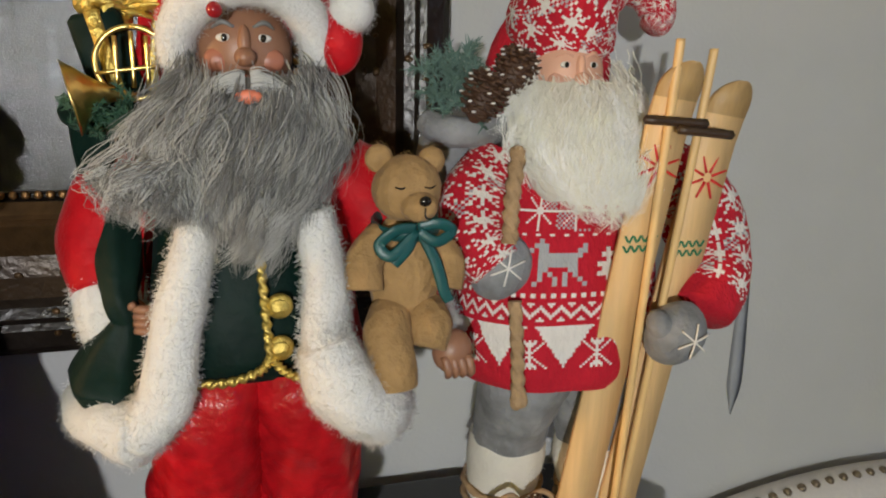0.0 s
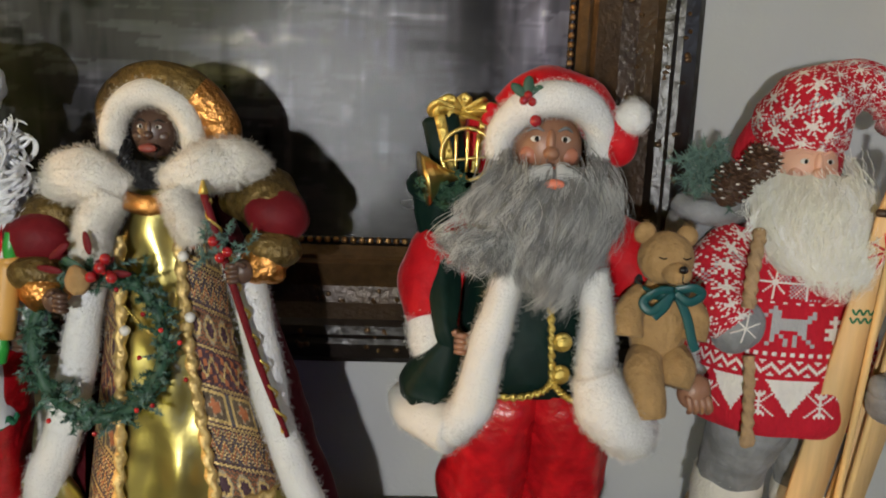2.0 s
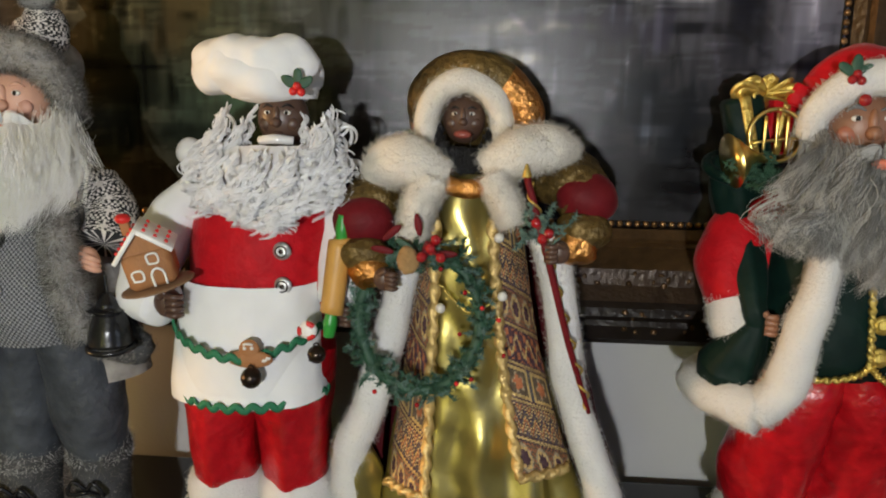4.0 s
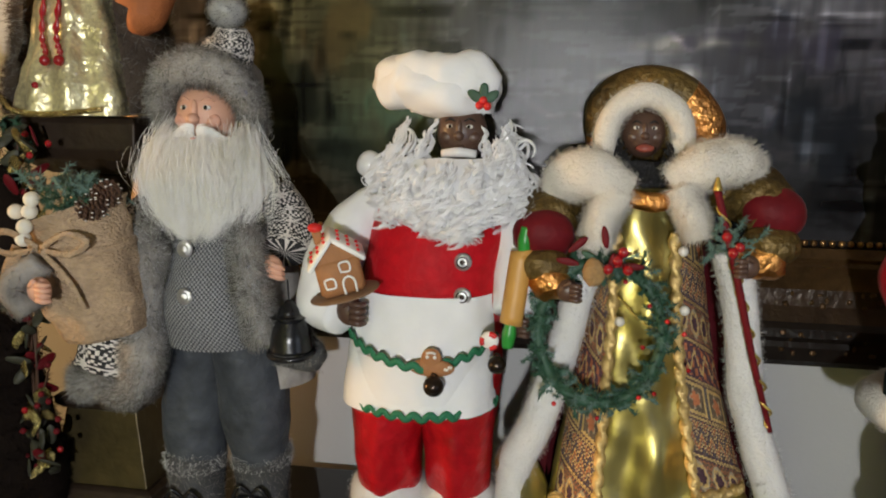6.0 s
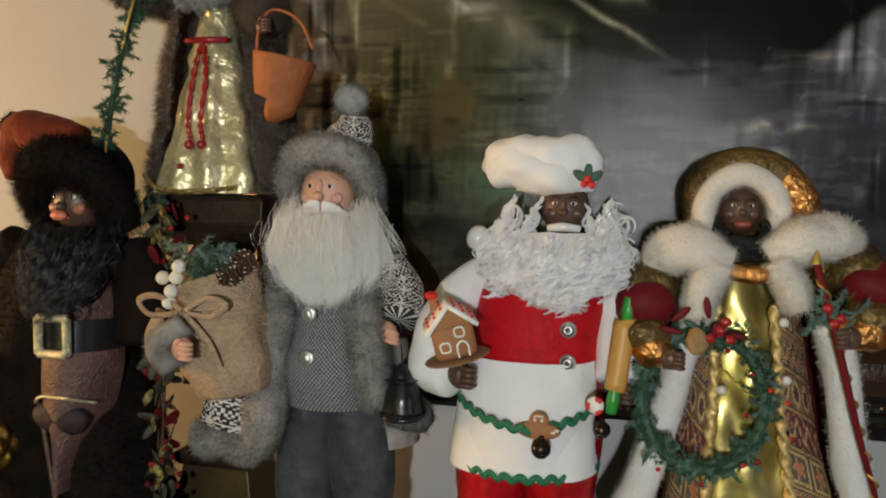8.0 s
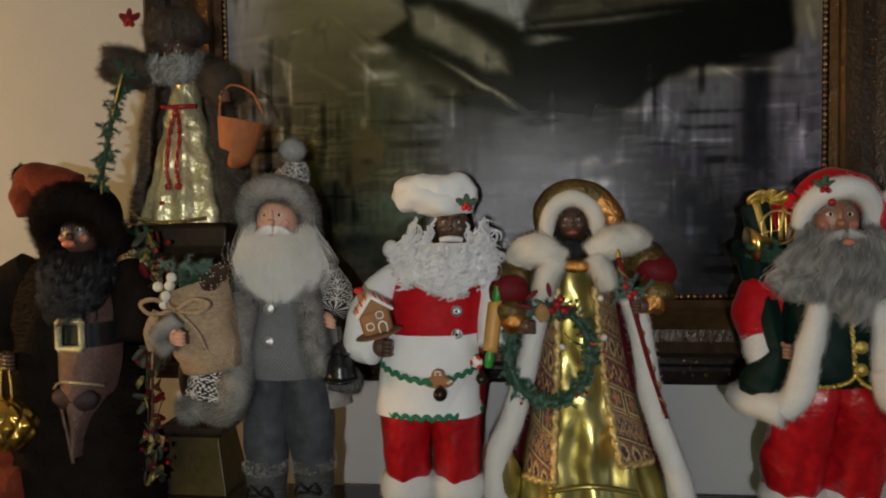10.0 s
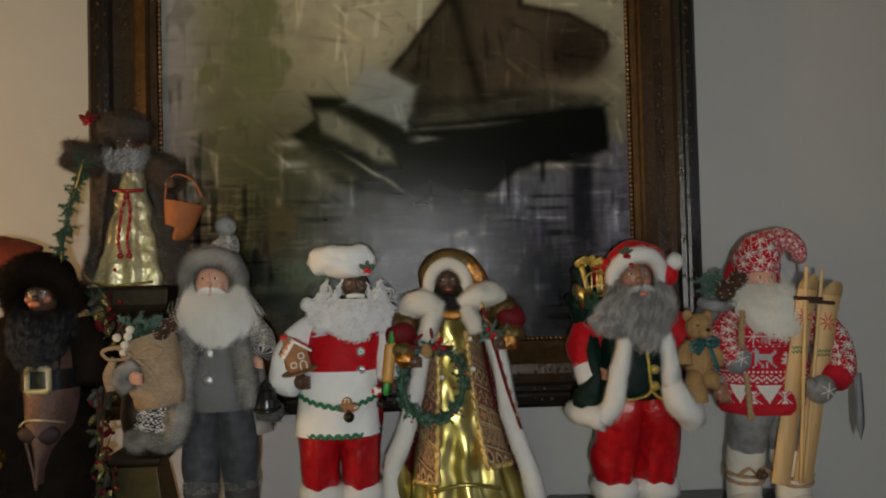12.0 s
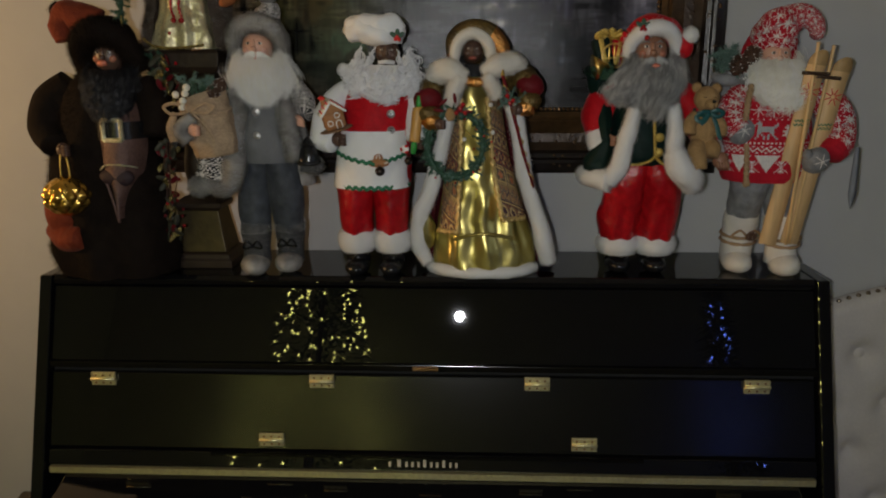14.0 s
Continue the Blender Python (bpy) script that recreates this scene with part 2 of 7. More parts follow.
def painting(parent):
    nx, nz = 320, 312
    gx, gz = np.meshgrid(np.linspace(IX0 - 0.01, IX1 + 0.01, nx), np.linspace(IZ0 - 0.01, IZ1 + 0.01, nz))
    n1, n2, n3 = waves(gx, gz, 3, 14), waves(gx, gz, 8, 45), waves(gx * 3.0, gz * 0.6, 5, 40)
    n4 = waves(gx * 0.5, gz * 3, 21, 60)
    col = np.zeros(gx.shape + (3,))
    col[:] = (0.19, 0.18, 0.145)

    def lay(mask, colour, rough=0.5):
        k = np.clip(mask * (1 + 0.6 * rough * (0.6 * n2 + 0.4 * n3)), 0, 1)[..., None]
        col[:] = col * (1 - k) + np.array(colour) * k

    X, Z = gx + 0.004 * n2, gz + 0.004 * n1
    # pale wall of the painted room, mossy ground at one side, grey violet floor
    lay(soft(Z - 1.90, 0.05) * soft(0.05 - np.abs(X + 0.02) + 0.16, 0.05), (0.40, 0.38, 0.31))
    lay(soft(Z - 1.98, 0.06) * 0.7, (0.34, 0.33, 0.27))
    lay(soft(-0.36 - X, 0.012) * 0.8, (0.27, 0.27, 0.29), 0.3)
    lay(soft(-0.10 - X, 0.05) * soft(X + 0.34, 0.04) * soft(1.95 - Z, 0.08) * 0.85, (0.085, 0.083, 0.045))
    lay(soft(-0.24 - X, 0.03) * soft(X + 0.36, 0.02) * soft(Z - 1.86, 0.08) * 0.6, (0.16, 0.165, 0.115))
    lay(soft(X + 0.13, 0.03) * soft(1.80 - Z, 0.012), (0.165, 0.165, 0.182))
    lay(soft(X - 0.16, 0.03) * soft(1.78 - Z, 0.02) * soft(Z - 1.68, 0.02) * 0.6, (0.17, 0.155, 0.165))
    lay(soft(1.63 - Z + 0.04 * n3, 0.03) * 0.75, (0.055, 0.055, 0.058))
    lay(soft(n3 - 0.25, 0.12) * soft(1.74 - Z, 0.04) * soft(X + 0.10, 0.02) * 0.55, (0.06, 0.06, 0.065))
    lay(soft(n1 - 0.1, 0.2) * soft(1.70 - Z, 0.05) * soft(-0.12 - X, 0.04) * 0.6, (0.17, 0.135, 0.075))
    lay(soft(0.05 - np.hypot(X + 0.20, Z - 1.60), 0.012) * 0.6, (0.16, 0.20, 0.15))
    # raised lid with warm brown inside
    lid = np.maximum.reduce([inside(X, Z, q) for q in ([(-0.008, 2.017), (0.13, 2.165), (0.20, 2.25), (0.24, 2.13), (0.26, 1.95), (0.02, 1.925)],
                                                      [(0.15, 2.13), (0.22, 2.121), (0.33, 2.10), (0.40, 2.065), (0.405, 2.04), (0.387, 2.011), (0.33, 1.975), (0.267, 1.954), (0.15, 1.95)])])
    lay(soft(lid, 0.003), (0.135, 0.117, 0.09))
    lay(soft(0.006 - np.abs(lid), 0.002) * soft(Z - 1.97, 0.01), (0.05, 0.045, 0.035))
    lay(soft(0.15 - np.hypot((X - 0.24) * 0.85, (Z - 2.04) * 1.35), 0.01) * soft(lid, 0.004) * 0.6, (0.12, 0.10, 0.08))
    lay(soft(inside(X, Z, [(0.26, 1.96), (0.40, 2.02), (0.39, 1.96), (0.30, 1.93)]), 0.008) * 0.8, (0.30, 0.27, 0.215))
    lay(soft(0.055 - np.hypot(X - 0.345, Z - 2.03), 0.010), (0.075, 0.062, 0.048))
    lay(soft(inside(X, Z, [(0.07, 1.93), (0.15, 2.12), (0.17, 2.20), (-0.02, 1.99), (0.02, 1.92)]), 0.02) * 0.7, (0.07, 0.065, 0.05))
    lay(soft(0.010 - np.abs(X - 0.128 - 0.25 * (2.08 - Z) ** 1), 0.005) * soft(Z - 1.93, 0.01), (0.05, 0.045, 0.035))
    # dark body, leg and shadow of the painted piano
    lay(soft(inside(X, Z, [(0.17, 1.775), (0.232, 1.80), (0.325, 1.812), (0.322, 1.70), (0.16, 1.71)]), 0.008) * 0.8, (0.19, 0.19, 0.205))
    lay(soft(X - 0.372, 0.003) * soft(1.86 - Z, 0.01) * soft(Z - 1.55, 0.03) * 0.8, (0.21, 0.205, 0.23))
    body = np.maximum.reduce([inside(X, Z, q) for q in ([(0.02, 1.90), (0.397, 1.925), (0.402, 1.845), (0.33, 1.822), (0.232, 1.81), (0.02, 1.79)],
                                                       [(-0.10, 1.84), (0.02, 1.89), (0.24, 1.88), (0.232, 1.81), (0.156, 1.758), (-0.003, 1.762), (-0.097, 1.785)],
                                                       [(-0.161, 1.955), (-0.093, 1.949), (0.021, 1.894), (-0.001, 1.82), (-0.146, 1.90)], [(-0.19, 1.882), (-0.146, 1.915), (-0.02, 1.80), (-0.06, 1.775), (-0.11, 1.79)])])
    lay(soft(inside(X, Z, [(0.0, 1.90), (0.03, 1.945), (0.30, 1.965), (0.385, 1.94), (0.39, 1.91)]), 0.006) * 0.75, (0.05, 0.048, 0.04))
    lay(soft(inside(X, Z, [(-0.09, 1.79), (0.16, 1.765), (0.19, 1.72), (0.05, 1.69), (-0.06, 1.72)]), 0.014) * 0.7, (0.075, 0.078, 0.07))
    lay(soft(body, 0.003) * 1.1, (0.022, 0.024, 0.019), 0.15)
    lay(soft(0.019 - np.abs(X - 0.348), 0.003) * soft(1.84 - Z, 0.006) * soft(Z - 1.66, 0.02), (0.045, 0.044, 0.05))
    lay(soft(0.003 - np.abs(Z - 1.893 - 0.05 * (X - 0.08)), 0.002) * soft(X - 0.03, 0.01) * soft(0.2 - X, 0.02) * 0.8, (0.22, 0.21, 0.18))
    # keyboard, fall and music sheet
    lay(soft(inside(X, Z, [(-0.142, 1.925), (-0.115, 1.925), (-0.01, 1.855), (-0.003, 1.826), (-0.03, 1.828), (-0.13, 1.885)]), 0.004), (0.28, 0.27, 0.22))
    lay(soft(inside(X, Z, [(-0.20, 1.862), (-0.17, 1.862), (-0.06, 1.797), (-0.085, 1.79), (-0.13, 1.81)]), 0.006) * 0.75, (0.17, 0.165, 0.13))
    lay(soft(inside(X, Z, [(-0.21, 1.83), (-0.17, 1.832), (-0.10, 1.78), (-0.12, 1.765)]), 0.006) * 0.55, (0.27, 0.26, 0.21))
    lay(soft(inside(X, Z, [(-0.056, 2.010), (-0.014, 2.002), (0.042, 1.97), (0.022, 1.895), (-0.090, 1.940)]), 0.004), (0.30, 0.305, 0.29))
    lay(soft(0.0025 - np.abs((Z - 1.80) + 0.62 * (X + 0.03)), 0.0015) * soft(0.05 - np.abs(X + 0.04), 0.01) * 0.8, (0.5, 0.48, 0.4))
    for cx, cz, w in ((0.16, 1.765, 0.03), (0.15, 1.69, 0.06), (0.06, 1.872, 0.025), (-0.20, 1.865, 0.02), (-0.19, 1.824, 0.025), (0.32, 1.815, 0.06), (0.10, 1.66, 0.05)):
        lay(soft(0.004 + 0.006 * n2 - np.abs(Z - cz), 0.002) * soft(w - np.abs(X - cx), 0.006) * 0.8, (0.34, 0.33, 0.30))
    lay(soft(n4 - 0.9, 0.06) * 0.10, (0.36, 0.35, 0.31), 0.3)
    lay(soft(n2 - 0.45, 0.08) * 0.25, (0.03, 0.03, 0.026), 0.3)
    # loose brush and knife strokes over everything
    rs = np.random.RandomState(77)
    for k in range(420):
        cx, cz = rs.uniform(IX0, IX1), rs.uniform(IZ0, IZ1)
        ln, th = rs.uniform(0.008, 0.045), rs.uniform(0.0008, 0.0045)
        a = rs.choice([0.05, 1.55, 1.6, 2.5]) + rs.normal(0, 0.12)
        i0, i1 = np.searchsorted(gx[0], [cx - ln, cx + ln])
        j0, j1 = np.searchsorted(gz[:, 0], [cz - ln, cz + ln])
        dx, dz = gx[j0:j1, i0:i1] - cx, gz[j0:j1, i0:i1] - cz
        u, w = dx * np.cos(a) + dz * np.sin(a), -dx * np.sin(a) + dz * np.cos(a)
        cover = soft(th - np.abs(w), 0.0006) * soft(ln * 0.8 - np.abs(u), 0.003) * np.clip(0.55 + 0.5 * n2[j0:j1, i0:i1], 0, 1)
        tone = np.array((rs.normal(1, 0.06), 1, rs.normal(1, 0.08))) * rs.choice([0.5, 0.65, 1.4, 1.8])
        col[j0:j1, i0:i1] *= 1 + cover[..., None] * (tone - 1) * 0.65
    # drips and scraped patches in the lower half, rusty and sage blots at the mossy side
    low = soft(1.79 - gz, 0.02)
    col *= (1 + low * (0.42 * n3 + 0.22 * np.sign(n4 - 0.1) * soft(n1, 0.2)))[..., None]
    for cx, cz, rx, rz, tint in ((-0.23, 1.70, 0.03, 0.045, (0.16, 0.125, 0.075)), (-0.17, 1.62, 0.03, 0.035, (0.13, 0.19, 0.15)), (-0.30, 1.63, 0.04, 0.06, (0.05, 0.055, 0.04)), (-0.20, 1.57, 0.06, 0.03, (0.035, 0.04, 0.03)),
                                 (0.30, 1.60, 0.07, 0.03, (0.05, 0.055, 0.065)), (0.12, 1.58, 0.08, 0.025, (0.06, 0.06, 0.062)), (0.22, 1.69, 0.05, 0.02, (0.10, 0.095, 0.12)), (-0.27, 2.05, 0.05, 0.10, (0.17, 0.18, 0.12))):
        lay(soft(1 - np.hypot((X - cx) / rx, (Z - cz) / rz) + 0.9 * n2 + 0.5 * n3, 0.10) * 0.75, tint, 0.8)
    for k in range(170):
        cx, cz = rs.uniform(IX0, IX1), rs.uniform(IZ0, 1.82)
        ln, th = rs.uniform(0.01, 0.06), rs.uniform(0.001, 0.006)
        a = rs.choice([0.0, 1.57, 1.57])
        i0, i1 = np.searchsorted(gx[0], [cx - ln, cx + ln])
        j0, j1 = np.searchsorted(gz[:, 0], [cz - ln, cz + ln])
        dx, dz = gx[j0:j1, i0:i1] - cx, gz[j0:j1, i0:i1] - cz
        u, w = dx * np.cos(a) + dz * np.sin(a), -dx * np.sin(a) + dz * np.cos(a)
        cover = soft(th - np.abs(w), 0.0008) * soft(ln * 0.8 - np.abs(u), 0.004) * soft(n2[j0:j1, i0:i1] + 0.2, 0.1)
        col[j0:j1, i0:i1] *= 1 + cover[..., None] * (rs.choice([0.35, 0.5, 1.5, 1.9]) - 1)
    col *= (1 + 0.10 * n2 + 0.04 * n4)[..., None]
    col = np.clip(0.115 * (col / 0.17) ** 1.75 * (0.8 + 0.5 * soft(gz - 1.85, 0.08))[..., None], 0.003, 0.6)
    relief = 0.0002 * (0.8 * n2 + 0.2 * n4 + 0.2 * n3)
    verts = np.stack([gx.ravel(), 0.184 - relief.ravel(), gz.ravel()], 1)
    idx = np.arange(nx * nz).reshape(nz, nx)
    faces = np.stack([idx[:-1, :-1].ravel(), idx[:-1, 1:].ravel(), idx[1:, 1:].ravel(), idx[1:, :-1].ravel()], 1)
    m = bpy.data.materials.new("oil_painting")
    m.use_nodes = True
    t = m.node_tree
    b = t.nodes["Principled BSDF"]
    b.inputs["Roughness"].default_value = 0.2
    b.inputs["Specular IOR Level"].default_value = 0.26
    at = t.nodes.new("ShaderNodeAttribute")
    at.attribute_name = "pigment"
    co = t.nodes.new("ShaderNodeTexCoord")
    no = t.nodes.new("ShaderNodeTexNoise")
    no.inputs["Scale"].default_value, no.inputs["Detail"].default_value = 260, 5
    t.links.new(co.outputs["Object"], no.inputs[0])
    mix = t.nodes.new("ShaderNodeMix")
    mix.data_type, mix.blend_type = "RGBA", "OVERLAY"
    mix.inputs[0].default_value = 0.45
    t.links.new(at.outputs["Color"], mix.inputs[6])
    t.links.new(no.outputs["Color"], mix.inputs[7])
    t.links.new(at.outputs["Color"], b.inputs["Base Color"])
    wv = t.nodes.new("ShaderNodeTexNoise")
    wv.inputs["Scale"].default_value, wv.inputs["Detail"].default_value = 820, 2
    t.links.new(co.outputs["Object"], wv.inputs[0])
    bp = t.nodes.new("ShaderNodeBump")
    bp.inputs["Strength"].default_value, bp.inputs["Distance"].default_value = 0.13, 0.002
    t.links.new(wv.outputs[0], bp.inputs["Height"])
    t.links.new(bp.outputs[0], b.inputs["Normal"])
    ob = link_mesh("canvas", verts, faces.tolist(), [m], parent=parent, label="textured oil painting of a grand piano in moss, grey and cream")
    at = ob.data.color_attributes.new("pigment", "FLOAT_COLOR", "POINT")
    at.data.foreach_set("color", np.concatenate([col.reshape(-1, 3), np.ones((nx * nz, 1))], 1).astype(np.float32).ravel())
    return ob


def framed_painting():
    p = thing("framed_painting", "large oil painting in an ornate dark bronze frame on the wall", "painting")
    painting(p)
    # profile: outward reach from the picture edge (0 to 1) and height off the wall
    W = 0.135
    prof = [(0.0, 0.010), (0.0, 0.022), (0.05, 0.027), (0.085, 0.024), (0.10, 0.030), (0.17, 0.036), (0.20, 0.034), (0.23, 0.040), (0.30, 0.036), (0.42, 0.030), (0.55, 0.031),
            (0.66, 0.040), (0.70, 0.048), (0.76, 0.051), (0.80, 0.047), (0.84, 0.049), (0.95, 0.046), (1.0, 0.040), (1.0, 0.0)]
    sides = {"bottom": ((IX0, IZ0), (IX1, IZ0), (0, -1)), "top": ((IX1, IZ1), (IX0, IZ1), (0, 1)), "left": ((IX0, IZ1), (IX0, IZ0), (-1, 0)), "right": ((IX1, IZ0), (IX1, IZ1), (1, 0))}
    bead_v, bead_f = None, None
    sph = bmesh.new()
    bmesh.ops.create_uvsphere(sph, u_segments=8, v_segments=6, radius=0.0034)
    sph.verts.ensure_lookup_table()
    bead_v, bead_f = np.array([v.co[:] for v in sph.verts]), [[v.index for v in f.verts] for f in sph.faces]
    sph.free()
    rs = np.random.RandomState(4)
    for nm, (a, b, out) in sides.items():
        along = Vector((b[0] - a[0], b[1] - a[1])).normalized()
        verts, faces, idx = [], [], []
        ln = math.hypot(b[0] - a[0], b[1] - a[1])
        for end in (0, 1):
            for r, h in prof:
                o = r * W
                base = a if end == 0 else b
                sh = -o if end == 0 else o
                verts.append((base[0] + out[0] * o + along[0] * sh, WY - h - 0.002, base[1] + out[1] * o + along[1] * sh))
        n = len(prof)
        for i in range(n - 1):
            faces.append((i, i + 1, n + i + 1, n + i))
            r = prof[i][0]
            idx.append(2 if r < 0.09 else 1 if (0.1 <= r < 0.40) else 0 if r < 0.66 else 2)
        rail = link_mesh("rail", verts, faces, [FRAME, FRAMEMID, FRAMEDARK], idx, p, smooth=False)
        # bead row next to the picture
        bv, bf = [], []
        k = int(ln / 0.0088)
        for i in range(k + 1):
            d = i / k * ln
            c = np.array((a[0] + along[0] * d + out[0] * 0.0085, WY - 0.031, a[1] + along[1] * d + out[1] * 0.0085))
            o = len(bv)
            bv += list(bead_v * np.array((1, 0.8, 1)) + c)
            bf += [[o + q for q in f] for f in bead_f]
        link_mesh("beading", bv, bf, [OLDGOLD], None, rail, "row of small gilt beads")["kind"] = "stuff"
        # carved leafy band: small uneven lumps in the hollow and along the ridge
        bv, bf = [], []
        for i in range(int(ln / 0.0042)):
            d = rs.uniform(-0.05, ln + 0.05)
            o_ = rs.choice([0.47, 0.52, 0.57, 0.74, 0.86]) * W + rs.uniform(-0.004, 0.004)
            s = rs.uniform(0.5, 1.3, 3) * (1.0, 0.7, 1.0)
            c = np.array((a[0] + along[0] * d + out[0] * o_, WY - (0.034 if o_ < 0.66 * W else 0.051), a[1] + along[1] * d + out[1] * o_))
            o = len(bv)
            bv += list(bead_v * s * 0.85 + c)
            bf += [[o + q for q in f] for f in bead_f]
        link_mesh("carving", bv, bf, [FRAMEMID], None, rail, "worn carved leaf relief")["kind"] = "stuff"
    part("backing", block(FX0 + 0.02, FX1 - 0.02, 0.19, WY - 0.002, FZ0 + 0.02, FZ1 - 0.02), FELT, p)
    return p


framed_painting()


# ---- tufted seat beside the piano ----
def tufted_chair():
    p = thing("tufted_armchair", "ivory button-tufted wingback chair with nailhead trim beside the piano", "armchair", (1.095, 0.145, 0.0))
    nx, nz, wide, r = 70, 90, 0.64, 0.03
    crest = lambda u: 1.032 + 0.085 * math.sin(math.pi * u) ** 0.6
    verts = []
    tufts = [(0.13 * (i + 0.5 * (j % 2)) - 0.33, 0.55 + 0.11 * j) for j in range(5) for i in range(6)]
    for j in range(nz):
        for i in range(nx):
            u, v = i / (nx - 1), j / (nz - 1)
            x = wide * (u - 0.5)
            top = crest(u)
            if v < 0.7:
                z = 0.42 + (top - 0.42) * v / 0.7
                dip = sum(math.exp(-((x - a) ** 2 + (z - b) ** 2) / 0.0007) for a, b in tufts if abs(x - a) < 0.1 and abs(z - b) < 0.1)
                verts.append((x, 0.028 * min(1, dip) - 0.02 * (1 - v / 0.7), z))
            else:
                a = math.pi * (v - 0.7) / 0.3
                verts.append((x, r - r * math.cos(a), top + r * math.sin(a)))
    faces = [(j * nx + i, j * nx + i + 1, (j + 1) * nx + i + 1, (j + 1) * nx + i) for j in range(nz - 1) for i in range(nx - 1)]
    back = link_mesh("backrest", verts, faces, [UPHOL], None, p)
    part("back_panel", block(-wide / 2, wide / 2, 0.032, 0.06, 0.42, 1.035, 0.005), UPHOL, p)
    for a, b in tufts:
        if abs(a) < 0.29:
            s = bmesh.new()
            bmesh.ops.create_uvsphere(s, u_segments=10, v_segments=6, radius=0.012, matrix=pose(a, 0.022, b) @ Matrix.Diagonal((1, 0.5, 1, 1)))
            part("button", s, UPHOL, back, smooth=True)
    for i in range(34):
        u = (i + 0.5) / 34
        s = bmesh.new()
        bmesh.ops.create_uvsphere(s, u_segments=8, v_segments=5, radius=0.0055, matrix=pose(wide * (u - 0.5), r - 0.010, crest(u) + 0.0275))
        part("nailhead", s, NAIL, back, smooth=True)
    part("seat", block(-0.238, 0.238, -0.60, -0.03, 0.28, 0.46, 0.05, 4), UPHOL, p, smooth=True)
    for s in (-1, 1):
        part("armrest", block(s * 0.28 - 0.04, s * 0.28 + 0.04, -0.55, -0.025, 0.28, 0.66, 0.04, 4), UPHOL, p, smooth=True)
        for y in (-0.5, -0.06):
            part("leg", block(s * 0.27 - 0.025, s * 0.27 + 0.025, y - 0.025, y + 0.025, 0.0, 0.29, 0.006), SATIN, p)
    return p


# ---- lit trees behind the camera, seen as reflections in the lacquer ----
def lit_tree(x, y, height, reach, colour, strength, count, seed, label, slim=1.0):
    p = thing("christmas_tree", label, "christmas tree", (x, y, 0))
    rs = np.random.RandomState(seed)
    leaf = mat("tree_needles", (0.03, 0.06, 0.025), 0.7, var=0.4, scale=80, bump=0)
    verts, faces = [], []
    for i in range(2600):
        h = rs.uniform(0.12, 1)
        a, r = rs.uniform(0, 2 * np.pi), reach * max(0, 1.02 - h) ** slim * math.sqrt(rs.uniform(0.2, 1))
        c = np.array((r * math.cos(a), r * math.sin(a), height * h))
        d = np.array((math.cos(a + rs.uniform(-.5, .5)), math.sin(a + rs.uniform(-.5, .5)), rs.uniform(-0.5, 0.3))) * rs.uniform(0.05, 0.11)
        w = np.array((-d[1], d[0], 0.01)) * 0.16
        o = len(verts)
        verts += [c - w, c + w, c + d]
        faces.append((o, o + 1, o + 2))
    part_ob = link_mesh("crown", verts, faces, [leaf], None, p)
    tr = bmesh.new()
    bmesh.ops.create_cone(tr, cap_ends=True, segments=12, radius1=0.05, radius2=0.01, depth=height, matrix=pose(0, 0, height / 2))
    part("trunk", tr, FRAME, p, smooth=True)
    verts, faces = [], []
    for i in range(count):
        h = rs.uniform(0.15, 0.98)
        a, r = rs.uniform(0, 2 * np.pi), reach * (1.03 - h) ** slim
        c = np.array((r * math.cos(a), r * math.sin(a), height * h))
        o = len(verts)
        s = 0.006
        verts += [c + np.array(q) * s for q in ((1, 0, 0), (-1, 0, 0), (0, 1, 0), (0, -1, 0), (0, 0, 1.6), (0, 0, -1.6))]
        faces += [(o, o + 2, o + 4), (o + 2, o + 1, o + 4), (o + 1, o + 3, o + 4), (o + 3, o, o + 4), (o + 2, o, o + 5), (o + 1, o + 2, o + 5), (o + 3, o + 1, o + 5), (o, o + 3, o + 5)]
    link_mesh("light_string", verts, faces, [glow("bulb_glow", colour, strength)], None, p, "glowing string lights")["kind"] = "stuff"


lit_tree(-0.93, -3.5, 2.65, 0.6, (0.95, 0.9, 0.25), 60, 420, 11, "dark green christmas tree with warm yellow string lights", 0.45)
lit_tree(1.68, -3.6, 2.66, 0.3, (0.15, 0.25, 1.0), 48, 130, 12, "slim dark christmas tree with blue string lights")


# ---- soft-shape tools for the figures; centimetres, x across, y away from the viewer, z above the piano lid ----
def spline(points, n):
    p = np.array(points, float)
    if len(p) == 2:
        return p[0] + (p[1] - p[0]) * np.linspace(0, 1, n)[:, None]
    q = np.vstack([2 * p[0] - p[1], p, 2 * p[-1] - p[-2]])
    t = np.linspace(0, len(p) - 1 - 1e-9, n)
    i = t.astype(int)
    f = (t - i)[:, None]
    a, b, c, d = q[i], q[i + 1], q[i + 2], q[i + 3]
    return 0.5 * (2 * b + (c - a) * f + (2 * a - 5 * b + 4 * c - d) * f ** 2 + (3 * b - a - 3 * c + d) * f ** 3)


def lumps(p, seed, scale):
    rs = np.random.RandomState(seed)
    out = 0
    for o in range(3):
        for k in range(4):
            w = rs.normal(size=3)
            w *= scale * 1.8 ** o / np.linalg.norm(w)
            out = out + 0.6 ** o * np.sin(p @ w + rs.uniform(0, 6.28))
    return out / 3


